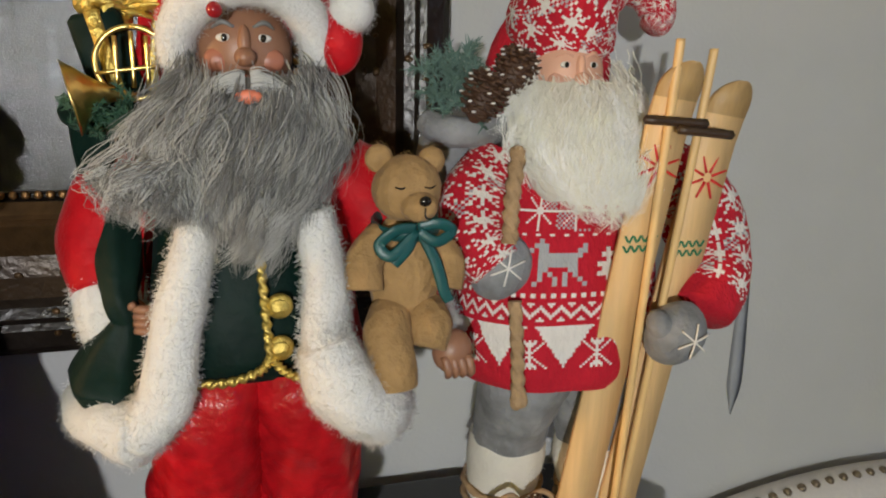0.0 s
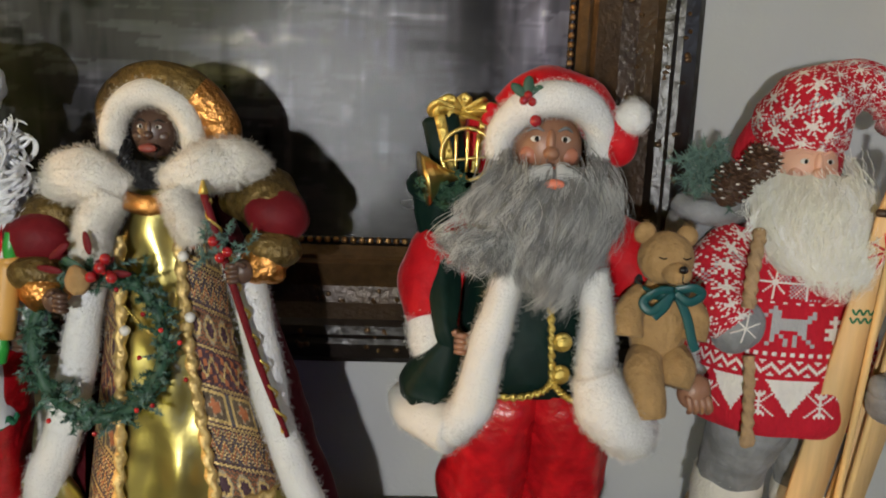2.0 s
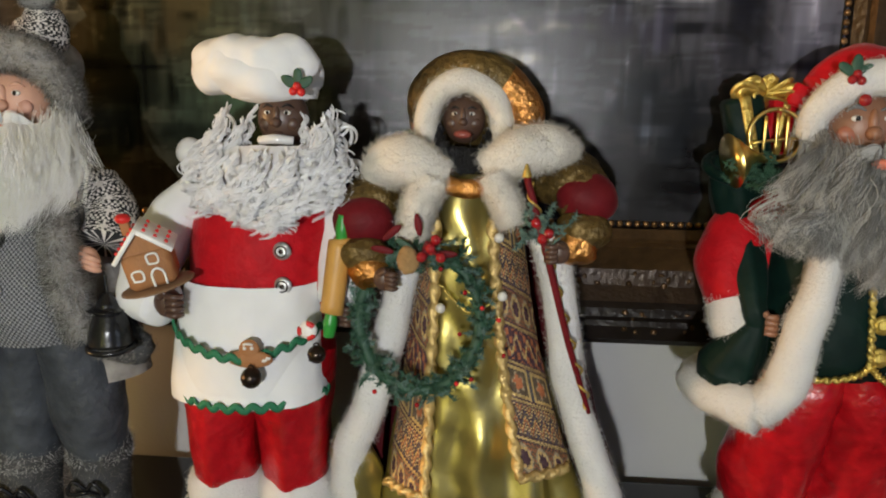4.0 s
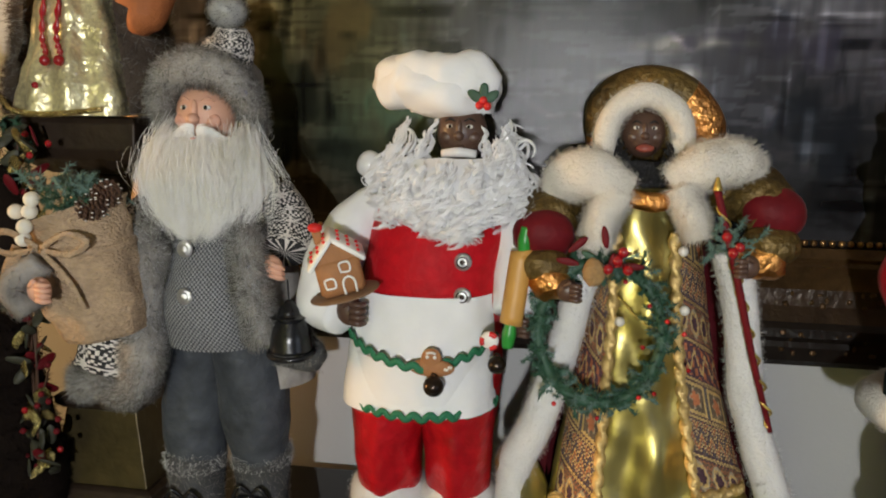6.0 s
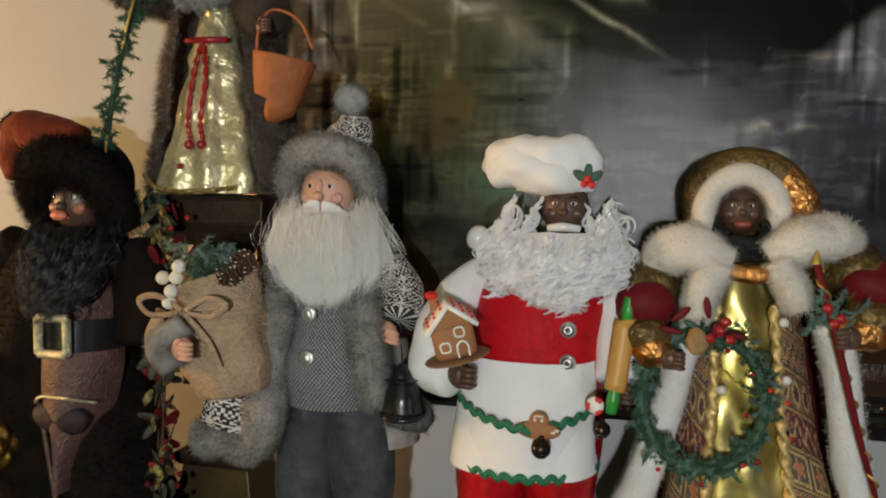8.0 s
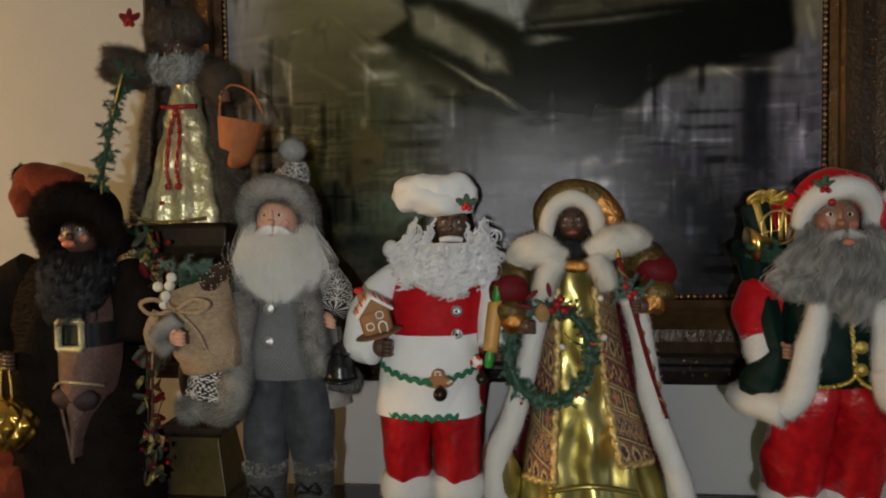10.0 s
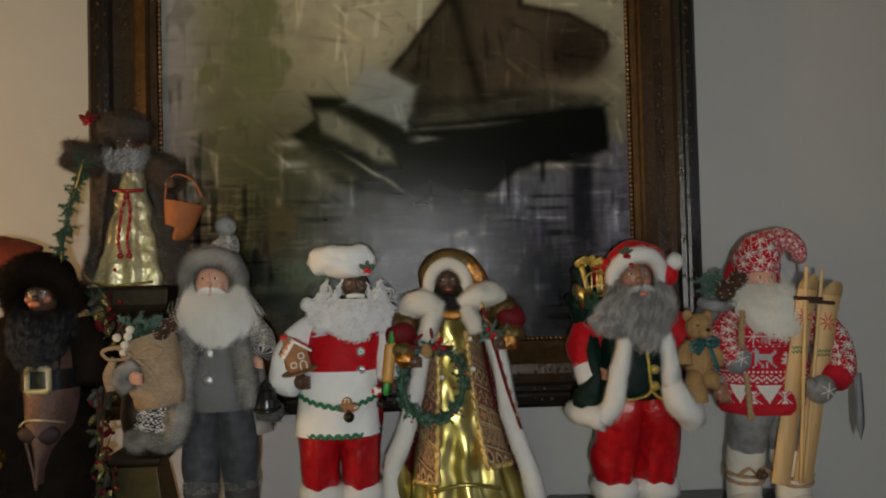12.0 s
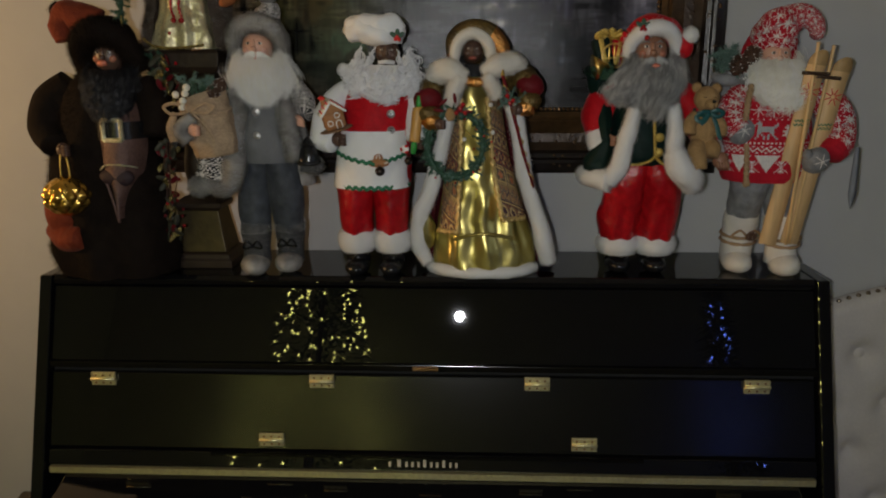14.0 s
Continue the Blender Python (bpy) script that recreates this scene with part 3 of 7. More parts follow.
class Shape:
    def __init__(self, seed=1):
        self.v, self.f, self.m, self.mats, self.n = [], [], [], [], 0
        self.rs = np.random.RandomState(seed)
        self.seed = seed
        self.off = np.zeros(3)

    def mid(self, m):
        if m not in self.mats:
            self.mats.append(m)
        return self.mats.index(m)

    def add(self, v, f, m):
        f = np.asarray(f)
        self.v.append(np.asarray(v, float) + self.off)
        self.f += (f + self.n).tolist()
        self.m += [self.mid(m)] * len(f) if not isinstance(m, np.ndarray) else m.tolist()
        self.n += len(v)

    def grid(self, p, m, wrap=True):
        """p: rows x columns x 3. Returns the points and their normals, for fur."""
        r, c = p.shape[:2]
        i = np.arange(r * c).reshape(r, c)
        j = np.roll(i, -1, 1) if wrap else i[:, 1:]
        a = i if wrap else i[:, :-1]
        f = np.stack([a[:-1], j[:-1], j[1:], a[1:]], -1).reshape(-1, 4)
        self.add(p.reshape(-1, 3), f, m)
        dv = np.gradient(p, axis=0)
        du = (np.roll(p, -1, 1) - np.roll(p, 1, 1)) if wrap else np.gradient(p, axis=1)
        nn = np.cross(du, dv)
        nn /= np.linalg.norm(nn, axis=2, keepdims=True) + 1e-9
        return p.reshape(-1, 3), nn.reshape(-1, 3)

    def ball(self, c, r, m, rot=(0, 0, 0), lump=0.0, freq=1.0, seg=22, rings=14):
        r = (r, r, r) if np.isscalar(r) else r
        th = np.linspace(0.02, np.pi - 0.02, rings)[::-1]
        ph = np.linspace(0, 2 * np.pi, seg, endpoint=False)
        d = np.stack([np.sin(th)[:, None] * np.sin(ph), -np.sin(th)[:, None] * np.cos(ph), np.cos(th)[:, None] * np.ones(seg)], -1)
        p = d * r
        if lump:
            p = p * (1 + lump * lumps(p.reshape(-1, 3), self.seed + int(abs(c[0]) * 7), freq).reshape(rings, seg, 1))
        e = np.array(Euler([radians(a) for a in rot]).to_matrix())
        return self.grid(p @ e.T + np.array(c), m)

    def sweep(self, pts, rads, m, seg=14, steps=24, flat=1.0, lump=0.0, freq=1.2, matfn=None, ridges=None):
        c = spline(pts, steps)
        r = np.interp(np.linspace(0, 1, steps), np.linspace(0, 1, len(rads)), rads)
        t = np.gradient(c, axis=0)
        t /= np.linalg.norm(t, axis=1, keepdims=True) + 1e-9
        up = np.array((0, -1.0, 0))
        if abs(t[0] @ up) > 0.9:
            up = np.array((1.0, 0, 0))
        us, vs = [], []
        for k in range(steps):
            up = up - (up @ t[k]) * t[k]
            up /= np.linalg.norm(up) + 1e-9
            us.append(up), vs.append(np.cross(t[k], up))
        us, vs = np.array(us), np.array(vs)
        a = np.linspace(0, 2 * np.pi, seg, endpoint=False)
        rr = np.ones((steps, seg)) * r[:, None]
        if lump:
            q = c[:, None] + us[:, None] * (r[:, None] * np.cos(a))[..., None] + vs[:, None] * (r[:, None] * np.sin(a))[..., None]
            rr = rr * (1 + lump * lumps(q.reshape(-1, 3), self.seed + 3, freq).reshape(steps, seg))
        if ridges:
            k, amp, tw = ridges
            rr = rr * (1 + amp * np.sin(k * a[None] + tw * np.linspace(0, 1, steps)[:, None]))
        p = c[:, None] + us[:, None] * (rr * np.cos(a) * flat)[..., None] + vs[:, None] * (rr * np.sin(a))[..., None]
        p = np.concatenate([np.repeat(c[:1, None], seg, 1), p, np.repeat(c[-1:, None], seg, 1)])
        mm = m
        if matfn:
            mm = np.array([[matfn(j / seg, i / (steps + 1)) for j in range(seg)] for i in range(steps + 1)]).ravel()
        s, n = self.grid(p[:, ::-1], mm)
        n = n * np.sign(np.sum(n * (s - np.repeat(np.vstack([c[:1], c, c[-1:]]), seg, 0)), 1) + 1e-9)[:, None]
        return s[seg:-seg], n[seg:-seg]

    def loft(self, rows, m, seg=72, steps=30, arc=(-180, 180), folds=(0, 0), lump=0.0, freq=0.8, matfn=None, power=1.0):
        rows = sorted(rows)
        r = spline([q for q in rows], 160)
        zz = np.linspace(r[0, 0], r[-1, 0], steps)
        r = np.stack([zz] + [np.interp(zz, np.maximum.accumulate(r[:, 0]), r[:, k]) for k in range(1, 5)], 1)
        full = arc == (-180, 180)
        a = np.radians(np.linspace(arc[0], arc[1], seg, endpoint=not full))
        v = np.linspace(0, 1, steps)[:, None]
        k = 1 + folds[1] * (1 - v) * np.sin(folds[0] * a + 1.3 * np.sin(2 * a) + self.seed)
        s, co = np.sign(np.sin(a)) * np.abs(np.sin(a)) ** power, np.sign(np.cos(a)) * np.abs(np.cos(a)) ** power
        x = r[:, 1:2] + r[:, 3:4] * s * k
        y = r[:, 2:3] - r[:, 4:5] * co * k
        p = np.stack([x, y, r[:, 0:1] * np.ones(len(a))], -1)
        if lump:
            d = lump * lumps(p.reshape(-1, 3), self.seed + 5, freq).reshape(steps, len(a))
            p[..., 0] += d * np.sin(a)
            p[..., 1] -= d * np.cos(a)
        mm = m
        if matfn:
            cols = len(a) if full else len(a) - 1
            mm = np.array([[matfn(j, i) for j in range(cols)] for i in range(steps - 1)]).ravel()
        return self.grid(p, mm, full)

    def cap(self, c, rx, ry, m, seg=40):
        a = np.linspace(0, 2 * np.pi, seg, endpoint=False)
        p = np.stack([c[0] + rx * np.sin(a), c[1] - ry * np.cos(a), np.full(seg, c[2])], 1)
        self.add(np.vstack([p, [c]]), [(i, (i + 1) % seg, seg) for i in range(seg)], m)

    def strands(self, paths, width, m):
        """paths: strands x steps x 3, each a thin tapering ridge."""
        k, s = paths.shape[:2]
        t = np.gradient(paths, axis=1)
        t /= np.linalg.norm(t, axis=2, keepdims=True) + 1e-9
        u = np.cross(t, np.array((0.05, 1.0, 0.08)))
        u /= np.linalg.norm(u, axis=2, keepdims=True) + 1e-9
        w = np.cross(u, t)
        w *= -np.sign(w[..., 1:2] + 1e-9)
        r = (np.broadcast_to(width, (k,))[:, None] * np.sqrt(np.linspace(1, 0.02, s))[None])[..., None]
        p = np.stack([paths - r * u, paths + r * w, paths + r * u], 2).reshape(-1, 3)
        base = np.arange(k * s).reshape(k, s)[:, :-1].ravel() * 3
        f = np.concatenate([np.stack([base + j, base + j + 1, base + 3 + j + 1, base + 3 + j], 1) for j in range(2)])
        self.add(p, f, m)

    def fur(self, surface, m, n, length=0.8, width=0.05, droop=0.25, mess=0.5, keep=None):
        """Short pile: many fine straight hairs, leaning together in tufts."""
        n, length, width, mess = int(n * 2.6), length * 0.42, width * 0.42, mess + 0.1
        p, nn = surface
        if keep is not None:
            sel = np.array([keep(q) for q in p])
            p, nn = p[sel], nn[sel]
        i = self.rs.randint(0, len(p), n)
        root = p[i] + self.rs.normal(0, 0.17, (n, 3))
        lean = np.stack([lumps(root, self.seed + q, 1.7) for q in range(3)], 1)
        d = nn[i] + self.rs.normal(0, mess, (n, 3)) + 0.55 * lean + np.array((0, 0, -droop))
        d /= np.linalg.norm(d, axis=1, keepdims=True)
        ln = length * self.rs.uniform(0.5, 1.25, (n, 1))
        a = np.cross(d, np.array((0.3, 0.2, 0.9)))
        a /= np.linalg.norm(a, axis=1, keepdims=True) + 1e-9
        b = np.cross(d, a)
        w = width * self.rs.uniform(0.7, 1.3, (n, 1))
        root = root - nn[i] * 0.1
        v = np.stack([root + w * a, root + w * (0.87 * b - 0.5 * a), root - w * (0.87 * b + 0.5 * a), root + d * ln], 1).reshape(-1, 3)
        o = np.arange(n)[:, None] * 4
        self.add(v, np.concatenate([o + np.array(q) for q in ((0, 1, 3), (1, 2, 3), (2, 0, 3))]), m)

    def beard(self, rows, mats, n, curl=0.15, turns=2.0, width=0.09, steps=12, reach=(0.35, 0.8), mass=None, opening=0.17, spread=0.5, per=16, stray=0.1):
        """rows: z, centre x, half width, front y, depth; locks of hair fall inside this outline."""
        rows = np.array(sorted(rows), float)
        z0, z1 = rows[0, 0], rows[-1, 0]
        at = lambda z, k: np.interp(z, rows[:, 0], rows[:, k])
        if mass:
            a = np.linspace(-math.pi / 2, math.pi / 2, 26)
            zz = np.linspace(z0 + 0.15 * (z1 - z0), z1 - opening * (z1 - z0), 18)
            p = np.stack([at(zz, 1)[:, None] + 0.90 * at(zz, 2)[:, None] * np.sin(a), at(zz, 3)[:, None] + 0.25 + at(zz, 4)[:, None] * (1.03 - 0.97 * np.cos(a)), zz[:, None] * np.ones(26)], -1)
            p += 0.15 * lumps(p.reshape(-1, 3), self.seed, 2.0).reshape(p.shape[:2])[..., None]
            self.grid(p, mass, False)
        for k, m in enumerate(mats):
            c = max(4, n // len(mats))
            u = self.rs.uniform(-1, 1, c)
            start = z1 - (z1 - z0) * (opening * np.clip(1 - (u / 0.85) ** 6, 0, 1) + self.rs.uniform(0, 0.5, c))
            end = start - (z1 - z0) * self.rs.uniform(reach[0], reach[1], c)
            end = np.maximum(end, z0 + (z1 - z0) * 0.16 * np.abs(u) * self.rs.uniform(0, 1.6, c))
            t = np.linspace(0, 1, steps)
            z = start[:, None] + (end - start)[:, None] * t
            drift = u[:, None] + self.rs.normal(0, 0.12, (c, 1)) * t
            lift = self.rs.uniform(0.0, 0.35, (c, 1)) + 0.12 * t
            x = at(z, 1) + at(z, 2) * drift
            y = at(z, 3) + at(z, 4) * (1 - np.sqrt(np.clip(1 - 0.95 * np.clip(drift, -1, 1) ** 2, 0.02, 1))) - lift
            ph, w = self.rs.uniform(0, 6.28, (c, 1)), turns * 6.28 * self.rs.uniform(0.6, 1.3, (c, 1))
            amp = curl * (0.3 + t) * self.rs.uniform(0.5, 1.4, (c, 1))
            guide = np.stack([x + amp * np.sin(w * t + ph), y + amp * np.cos(w * t + ph), z + 0.4 * amp * np.sin(w * t * 0.7)], -1)
            loose = np.where(self.rs.rand(c, per, 1, 1) < stray, 2.2, 1.0)
            away = self.rs.normal(0, 0.55, (c, per, 1, 3)) * spread * loose
            curve = self.rs.normal(0, 0.35, (c, per, 1, 3)) * spread * loose
            tt = t[None, None, :, None]
            cut = self.rs.uniform(0.75, 1.0, (c, per, 1, 1))
            hairs = guide[:, None] + away * (1 - 0.55 * tt * cut) + curve * np.sin(3.1 * tt + away * 9)
            self.strands(hairs.reshape(c * per, steps, 3), width * self.rs.uniform(0.6, 1.3, c * per), m)

    def moustache(self, c, reach, drop, m, n=260, width=0.03):
        """Hair combed out to both sides below a nose."""
        for sd in (-1, 1):
            t = np.linspace(0, 1, 7)
            a, b = self.rs.uniform(0.5, 1.1, (n, 1)), self.rs.normal(0, 0.22, (n, 1))
            x = c[0] + sd * (0.15 + reach * a * t)
            z = c[2] + b + 0.25 * np.sin(t * 3) - drop * a * t ** 1.8
            y = c[1] - 0.25 * np.sin(t * 2.2) + 0.6 * t ** 2 + self.rs.normal(0, 0.10, (n, 1))
            self.strands(np.stack([x, y, z], -1), width * self.rs.uniform(0.6, 1.3, n), m)

    def box(self, c, size, m, rot=(0, 0, 0)):
        e = np.array(Euler([radians(a) for a in rot]).to_matrix())
        b = 0.12 * min(size)
        h = np.array(size) / 2
        bm = block(-h[0], h[0], -h[1], h[1], -h[2], h[2], b, 1)
        bm.verts.ensure_lookup_table()
        v = np.array([q.co[:] for q in bm.verts]) @ e.T + np.array(c)
        groups = {}
        for f in bm.faces:
            groups.setdefault(len(f.verts), []).append([q.index for q in f.verts])
        bm.free()
        off = self.n
        first = True
        for k, fs in groups.items():
            if first:
                self.add(v, fs, m)
                first = False
            else:
                self.f += (np.array(fs) + off).tolist()
                self.m += [self.mid(m)] * len(fs)

    def hand(self, c, m, s=1.0, side=1, grip=(0, 0, 0)):
        self.ball(c, (0.95 * s, 0.75 * s, 1.05 * s), m, grip)
        for k in range(4):
            z = c[2] + (0.62 - 0.42 * k) * s
            self.sweep([(c[0] + 0.2 * side * s, c[1] - 0.62 * s, z), (c[0] + 0.85 * side * s, c[1] - 0.8 * s, z - 0.05), (c[0] + 1.15 * side * s, c[1] - 0.3 * s, z - 0.1)], [0.24 * s, 0.25 * s, 0.18 * s], m, 8, 8)
        self.sweep([(c[0] - 0.3 * side * s, c[1] - 0.5 * s, c[2] + 0.5 * s), (c[0] + 0.3 * side * s, c[1] - 0.9 * s, c[2] + 0.95 * s)], [0.26 * s, 0.2 * s], m, 8, 6)

    def face(self, c, r, skin, cheek, mouth, dark, white, brow):
        """A plain doll's head looking at the viewer."""
        self.ball(c, (r, r * 0.95, r * 1.15), skin)
        f = c[1] - r * 0.93
        self.ball((c[0], f - 0.12 * r, c[2] - 0.12 * r), (0.21 * r, 0.22 * r, 0.19 * r), skin)
        self.ball((c[0], f + 0.02 * r, c[2] + 0.15 * r), (0.13 * r, 0.16 * r, 0.35 * r), skin)
        for s in (-1, 1):
            self.ball((c[0] + s * 0.48 * r, f + 0.24 * r, c[2] - 0.18 * r), (0.31 * r, 0.17 * r, 0.25 * r), cheek)
            self.ball((c[0] + s * 0.37 * r, f + 0.10 * r, c[2] + 0.24 * r), (0.16 * r, 0.07 * r, 0.085 * r), white, seg=12, rings=8)
            self.ball((c[0] + s * 0.37 * r, f + 0.04 * r, c[2] + 0.24 * r), (0.065 * r, 0.04 * r, 0.075 * r), dark, seg=10, rings=7)
            self.sweep([(c[0] + s * 0.18 * r, f + 0.10 * r, c[2] + 0.44 * r), (c[0] + s * 0.40 * r, f + 0.12 * r, c[2] + 0.54 * r), (c[0] + s * 0.60 * r, f + 0.25 * r, c[2] + 0.42 * r)], [0.03 * r, 0.06 * r, 0.02 * r], brow, 6, 8)
        self.ball((c[0], f + 0.05 * r, c[2] - 0.55 * r), (0.24 * r, 0.14 * r, 0.09 * r), mouth, seg=12, rings=8)

    def done(self, name, label="", category="", at=(0, 0), parent=None, group=""):
        ob = link_mesh(name, np.concatenate(self.v) * 0.01, self.f, self.mats, self.m)
        if parent:
            ob.parent = parent
            if label:
                ob["label"] = label
        else:
            ob.location = (at[0], at[1], 1.2)
            tagged(ob, label, category, group)
        return ob


def ring(c, r, tilt=0, n=40, squash=1.0, start=0, stop=360):
    """Points of a circle facing the viewer."""
    a = np.radians(np.linspace(start, stop, n))
    return np.stack([c[0] + r * np.sin(a), c[1] + tilt * r * np.cos(a), c[2] + squash * r * np.cos(a)], 1)


def sprigs(sh, c, spread, m, n, length=1.6, width=0.05, up=0.4):
    """Artificial fir: short twigs, each with many needles."""
    rs = sh.rs
    for k in range(n):
        d = rs.normal(size=3) + (0, -0.25, up)
        d /= np.linalg.norm(d)
        o = np.array(c) + rs.uniform(-1, 1, 3) * spread
        t = rs.uniform(0, 1, 34)
        root = o + d * (t * length)[:, None]
        nd = rs.normal(size=(34, 3)) + d * 0.8
        nd /= np.linalg.norm(nd, axis=1, keepdims=True)
        s = np.linspace(0, 1, 3)[None, :, None]
        sh.strands(root[:, None] + nd[:, None] * s * rs.uniform(0.45, 0.8, (34, 1, 1)) * length * 0.55, np.full(34, width), m)
        sh.sweep([o, o + d * length], [0.07, 0.04], m, 5, 4)


def holly(sh, c, s, leaf, berry):
    for a in (35, 145, 90):
        d = np.array((math.cos(radians(a)), -0.15, math.sin(radians(a)))) * s
        sh.ball(np.array(c) + d * 0.55, (s * 0.62, 0.08 * s, s * 0.30), leaf, (0, -a, 0), 0.15, 3.0, 14, 8)
    for x, z in ((-0.25, -0.2), (0.25, -0.25), (0.0, 0.1)):
        sh.ball((c[0] + x * s, c[1] - 0.25 * s, c[2] + z * s), 0.26 * s, berry, seg=10, rings=8)


def cone_fruit(sh, c, r, core, tip, rot=0.0):
    """A pine cone: rings of thick scales with pale tips."""
    sh.ball(c, (r * 0.6, r * 0.6, r), core, (0, rot, 0))
    e = np.array(Euler((0, radians(rot), 0)).to_matrix())
    for j in range(8):
        h = -0.85 + 1.7 * j / 7
        w = math.sqrt(max(0.05, 1 - h * h)) * r
        for k in range(9):
            a = 6.283 * (k + 0.5 * (j % 2)) / 9
            d = np.array((math.cos(a), math.sin(a), 0.35))
            p = e @ (d * w * 0.75 + np.array((0, 0, h * r))) + c
            sh.ball(p, (r * 0.24, r * 0.24, r * 0.09), core, (0, rot, 0), seg=8, rings=5)
            sh.ball(p + e @ d * r * 0.2, (r * 0.11, r * 0.11, r * 0.05), tip if (j + k) % 3 == 0 else core, seg=6, rings=4)


# fabrics and finishes of the figures
RED = mat("red_velvet", (0.50, 0.005, 0.012), 0.6, var=0.3, scale=90, bump=0.35, bscale=160, sheen=1.2)
REDSATIN = mat("crushed_red_velour", (0.42, 0.004, 0.010), 0.3, var=0.45, scale=90, bump=1.0, bscale=50, spec=0.55, second=(0.62, 0.010, 0.018))
GREEN = mat("green_velvet", (0.0016, 0.014, 0.0105), 0.6, var=0.35, scale=60, bump=0.5, bscale=60, sheen=0.25)
WHITEFUR = mat("white_fur", (0.90, 0.89, 0.87), 0.9, var=0.06, scale=50, bump=0.5, bscale=420, sheen=0.2, sheer=0.18)
CREAMFUR = mat("cream_fur", (0.88, 0.84, 0.76), 0.9, var=0.1, scale=50, bump=0.5, bscale=420, sheen=0.2, sheer=0.18)
GREYHAIR = mat("grey_hair", (0.25, 0.25, 0.245), 0.42, var=0.35, scale=50, bump=0.1, sheer=0.30)
MIDHAIR = mat("mid_grey_hair", (0.36, 0.36, 0.35), 0.42, var=0.3, scale=50, bump=0.1, sheer=0.30)
PALEHAIR = mat("silver_hair", (0.55, 0.55, 0.53), 0.42, var=0.25, scale=50, bump=0.1, sheer=0.30)
CREAMHAIR = mat("cream_hair", (0.92, 0.89, 0.80), 0.6, var=0.12, scale=60, bump=0.1, sheer=0.25)
WHITEHAIR = mat("white_hair", (0.96, 0.95, 0.92), 0.55, var=0.08, scale=60, bump=0.1, sheer=0.10)
NYLON = mat("shiny_white_curls", (0.84, 0.84, 0.85), 0.2, var=0.15, scale=60, bump=0, spec=0.9, sheer=0.12)
BLACKHAIR = mat("black_curls", (0.01, 0.01, 0.012), 0.35, var=0.3, scale=60, bump=0.1, spec=0.4)
SKIN1 = mat("brown_resin", (0.30, 0.145, 0.085), 0.42, var=0.12, scale=30, bump=0.05)
SKIN2 = mat("dark_resin", (0.095, 0.052, 0.036), 0.4, var=0.12, scale=30, bump=0.05)
SKIN3 = mat("pale_resin", (0.72, 0.40, 0.28), 0.5, var=0.1, scale=30, bump=0.05)
CHEEK1 = mat("rosy_brown", (0.40, 0.15, 0.09), 0.4, bump=0)
CHEEK3 = mat("rosy_pale", (0.70, 0.37, 0.27), 0.5, bump=0)
LIP = mat("coral_paint", (0.75, 0.22, 0.13), 0.45, bump=0)
LIPDARK = mat("dark_lip_paint", (0.30, 0.07, 0.05), 0.4, bump=0)
EYEW = mat("eye_white_paint", (0.75, 0.72, 0.66), 0.3, bump=0)
EYED = mat("eye_dark_paint", (0.01, 0.008, 0.007), 0.2, bump=0)
GOLD = mat("gold_braid", (0.66, 0.49, 0.13), 0.4, 0.85, var=0.3, scale=200, bump=0.5, bscale=300)
FOIL = mat("gold_lame", (0.50, 0.42, 0.14), 0.3, 0.85, var=0.25, scale=18, bump=0.35, bscale=22)
COPPER = mat("crinkled_copper", (0.72, 0.34, 0.10), 0.3, 1.0, var=0.35, scale=120, bump=1.0, bscale=160)
FIR = mat("fir_green", (0.024, 0.075, 0.042), 0.6, var=0.4, scale=90, bump=0)
FIRFROST = mat("frosted_fir", (0.10, 0.17, 0.14), 0.7, var=0.45, scale=90, bump=0)
BERRY = mat("red_berry", (0.32, 0.01, 0.015), 0.22, var=0.2, scale=60, bump=0, coat=0.5)
REDPAINT = mat("red_paint", (0.62, 0.02, 0.02), 0.4, bump=0.05)
BOOT = mat("black_vinyl", (0.012, 0.012, 0.013), 0.25, var=0.3, scale=50, bump=0.1)
CONE = mat("cone_brown", (0.08, 0.038, 0.02), 0.6, var=0.4, scale=90, bump=0.3)
SNOW = mat("frost_tip", (0.75, 0.72, 0.68), 0.7, bump=0)
KNITRED = mat("red_knit", (0.50, 0.014, 0.03), 0.85, var=0.2, scale=200, bump=0.6, bscale=420, stretch=(1, 1, 0.5), sheen=0.3)
KNITWHITE = mat("white_knit", (0.74, 0.70, 0.66), 0.85, var=0.12, scale=200, bump=0.6, bscale=420, stretch=(1, 1, 0.5), sheen=0.3)
KNITGREY = mat("grey_knit", (0.40, 0.40, 0.41), 0.85, var=0.15, scale=200, bump=0.6, bscale=420, stretch=(1, 1, 0.5), sheen=0.3)
GREYPLUSH = mat("grey_plush", (0.17, 0.175, 0.18), 0.7, var=0.4, scale=50, bump=1.0, bscale=80, sheen=0.8, second=(0.38, 0.385, 0.40))
SLATE = mat("slate_velour", (0.036, 0.041, 0.05), 0.5, var=0.5, scale=55, bump=1.0, bscale=60, sheen=0.6, second=(0.11, 0.12, 0.135))
TWINE = mat("jute_twine", (0.40, 0.26, 0.14), 0.9, var=0.3, scale=200, bump=0.6, bscale=260)
BURLAP = mat("burlap", (0.46, 0.33, 0.21), 0.95, var=0.35, scale=160, bump=1.0, bscale=330, stretch=(1, 1, 1.6))
PALEWOOD = mat("pale_ski_wood", (0.66, 0.43, 0.20), 0.5, var=0.2, scale=36, bump=0.12, bscale=90, stretch=(5, 5, 0.35))
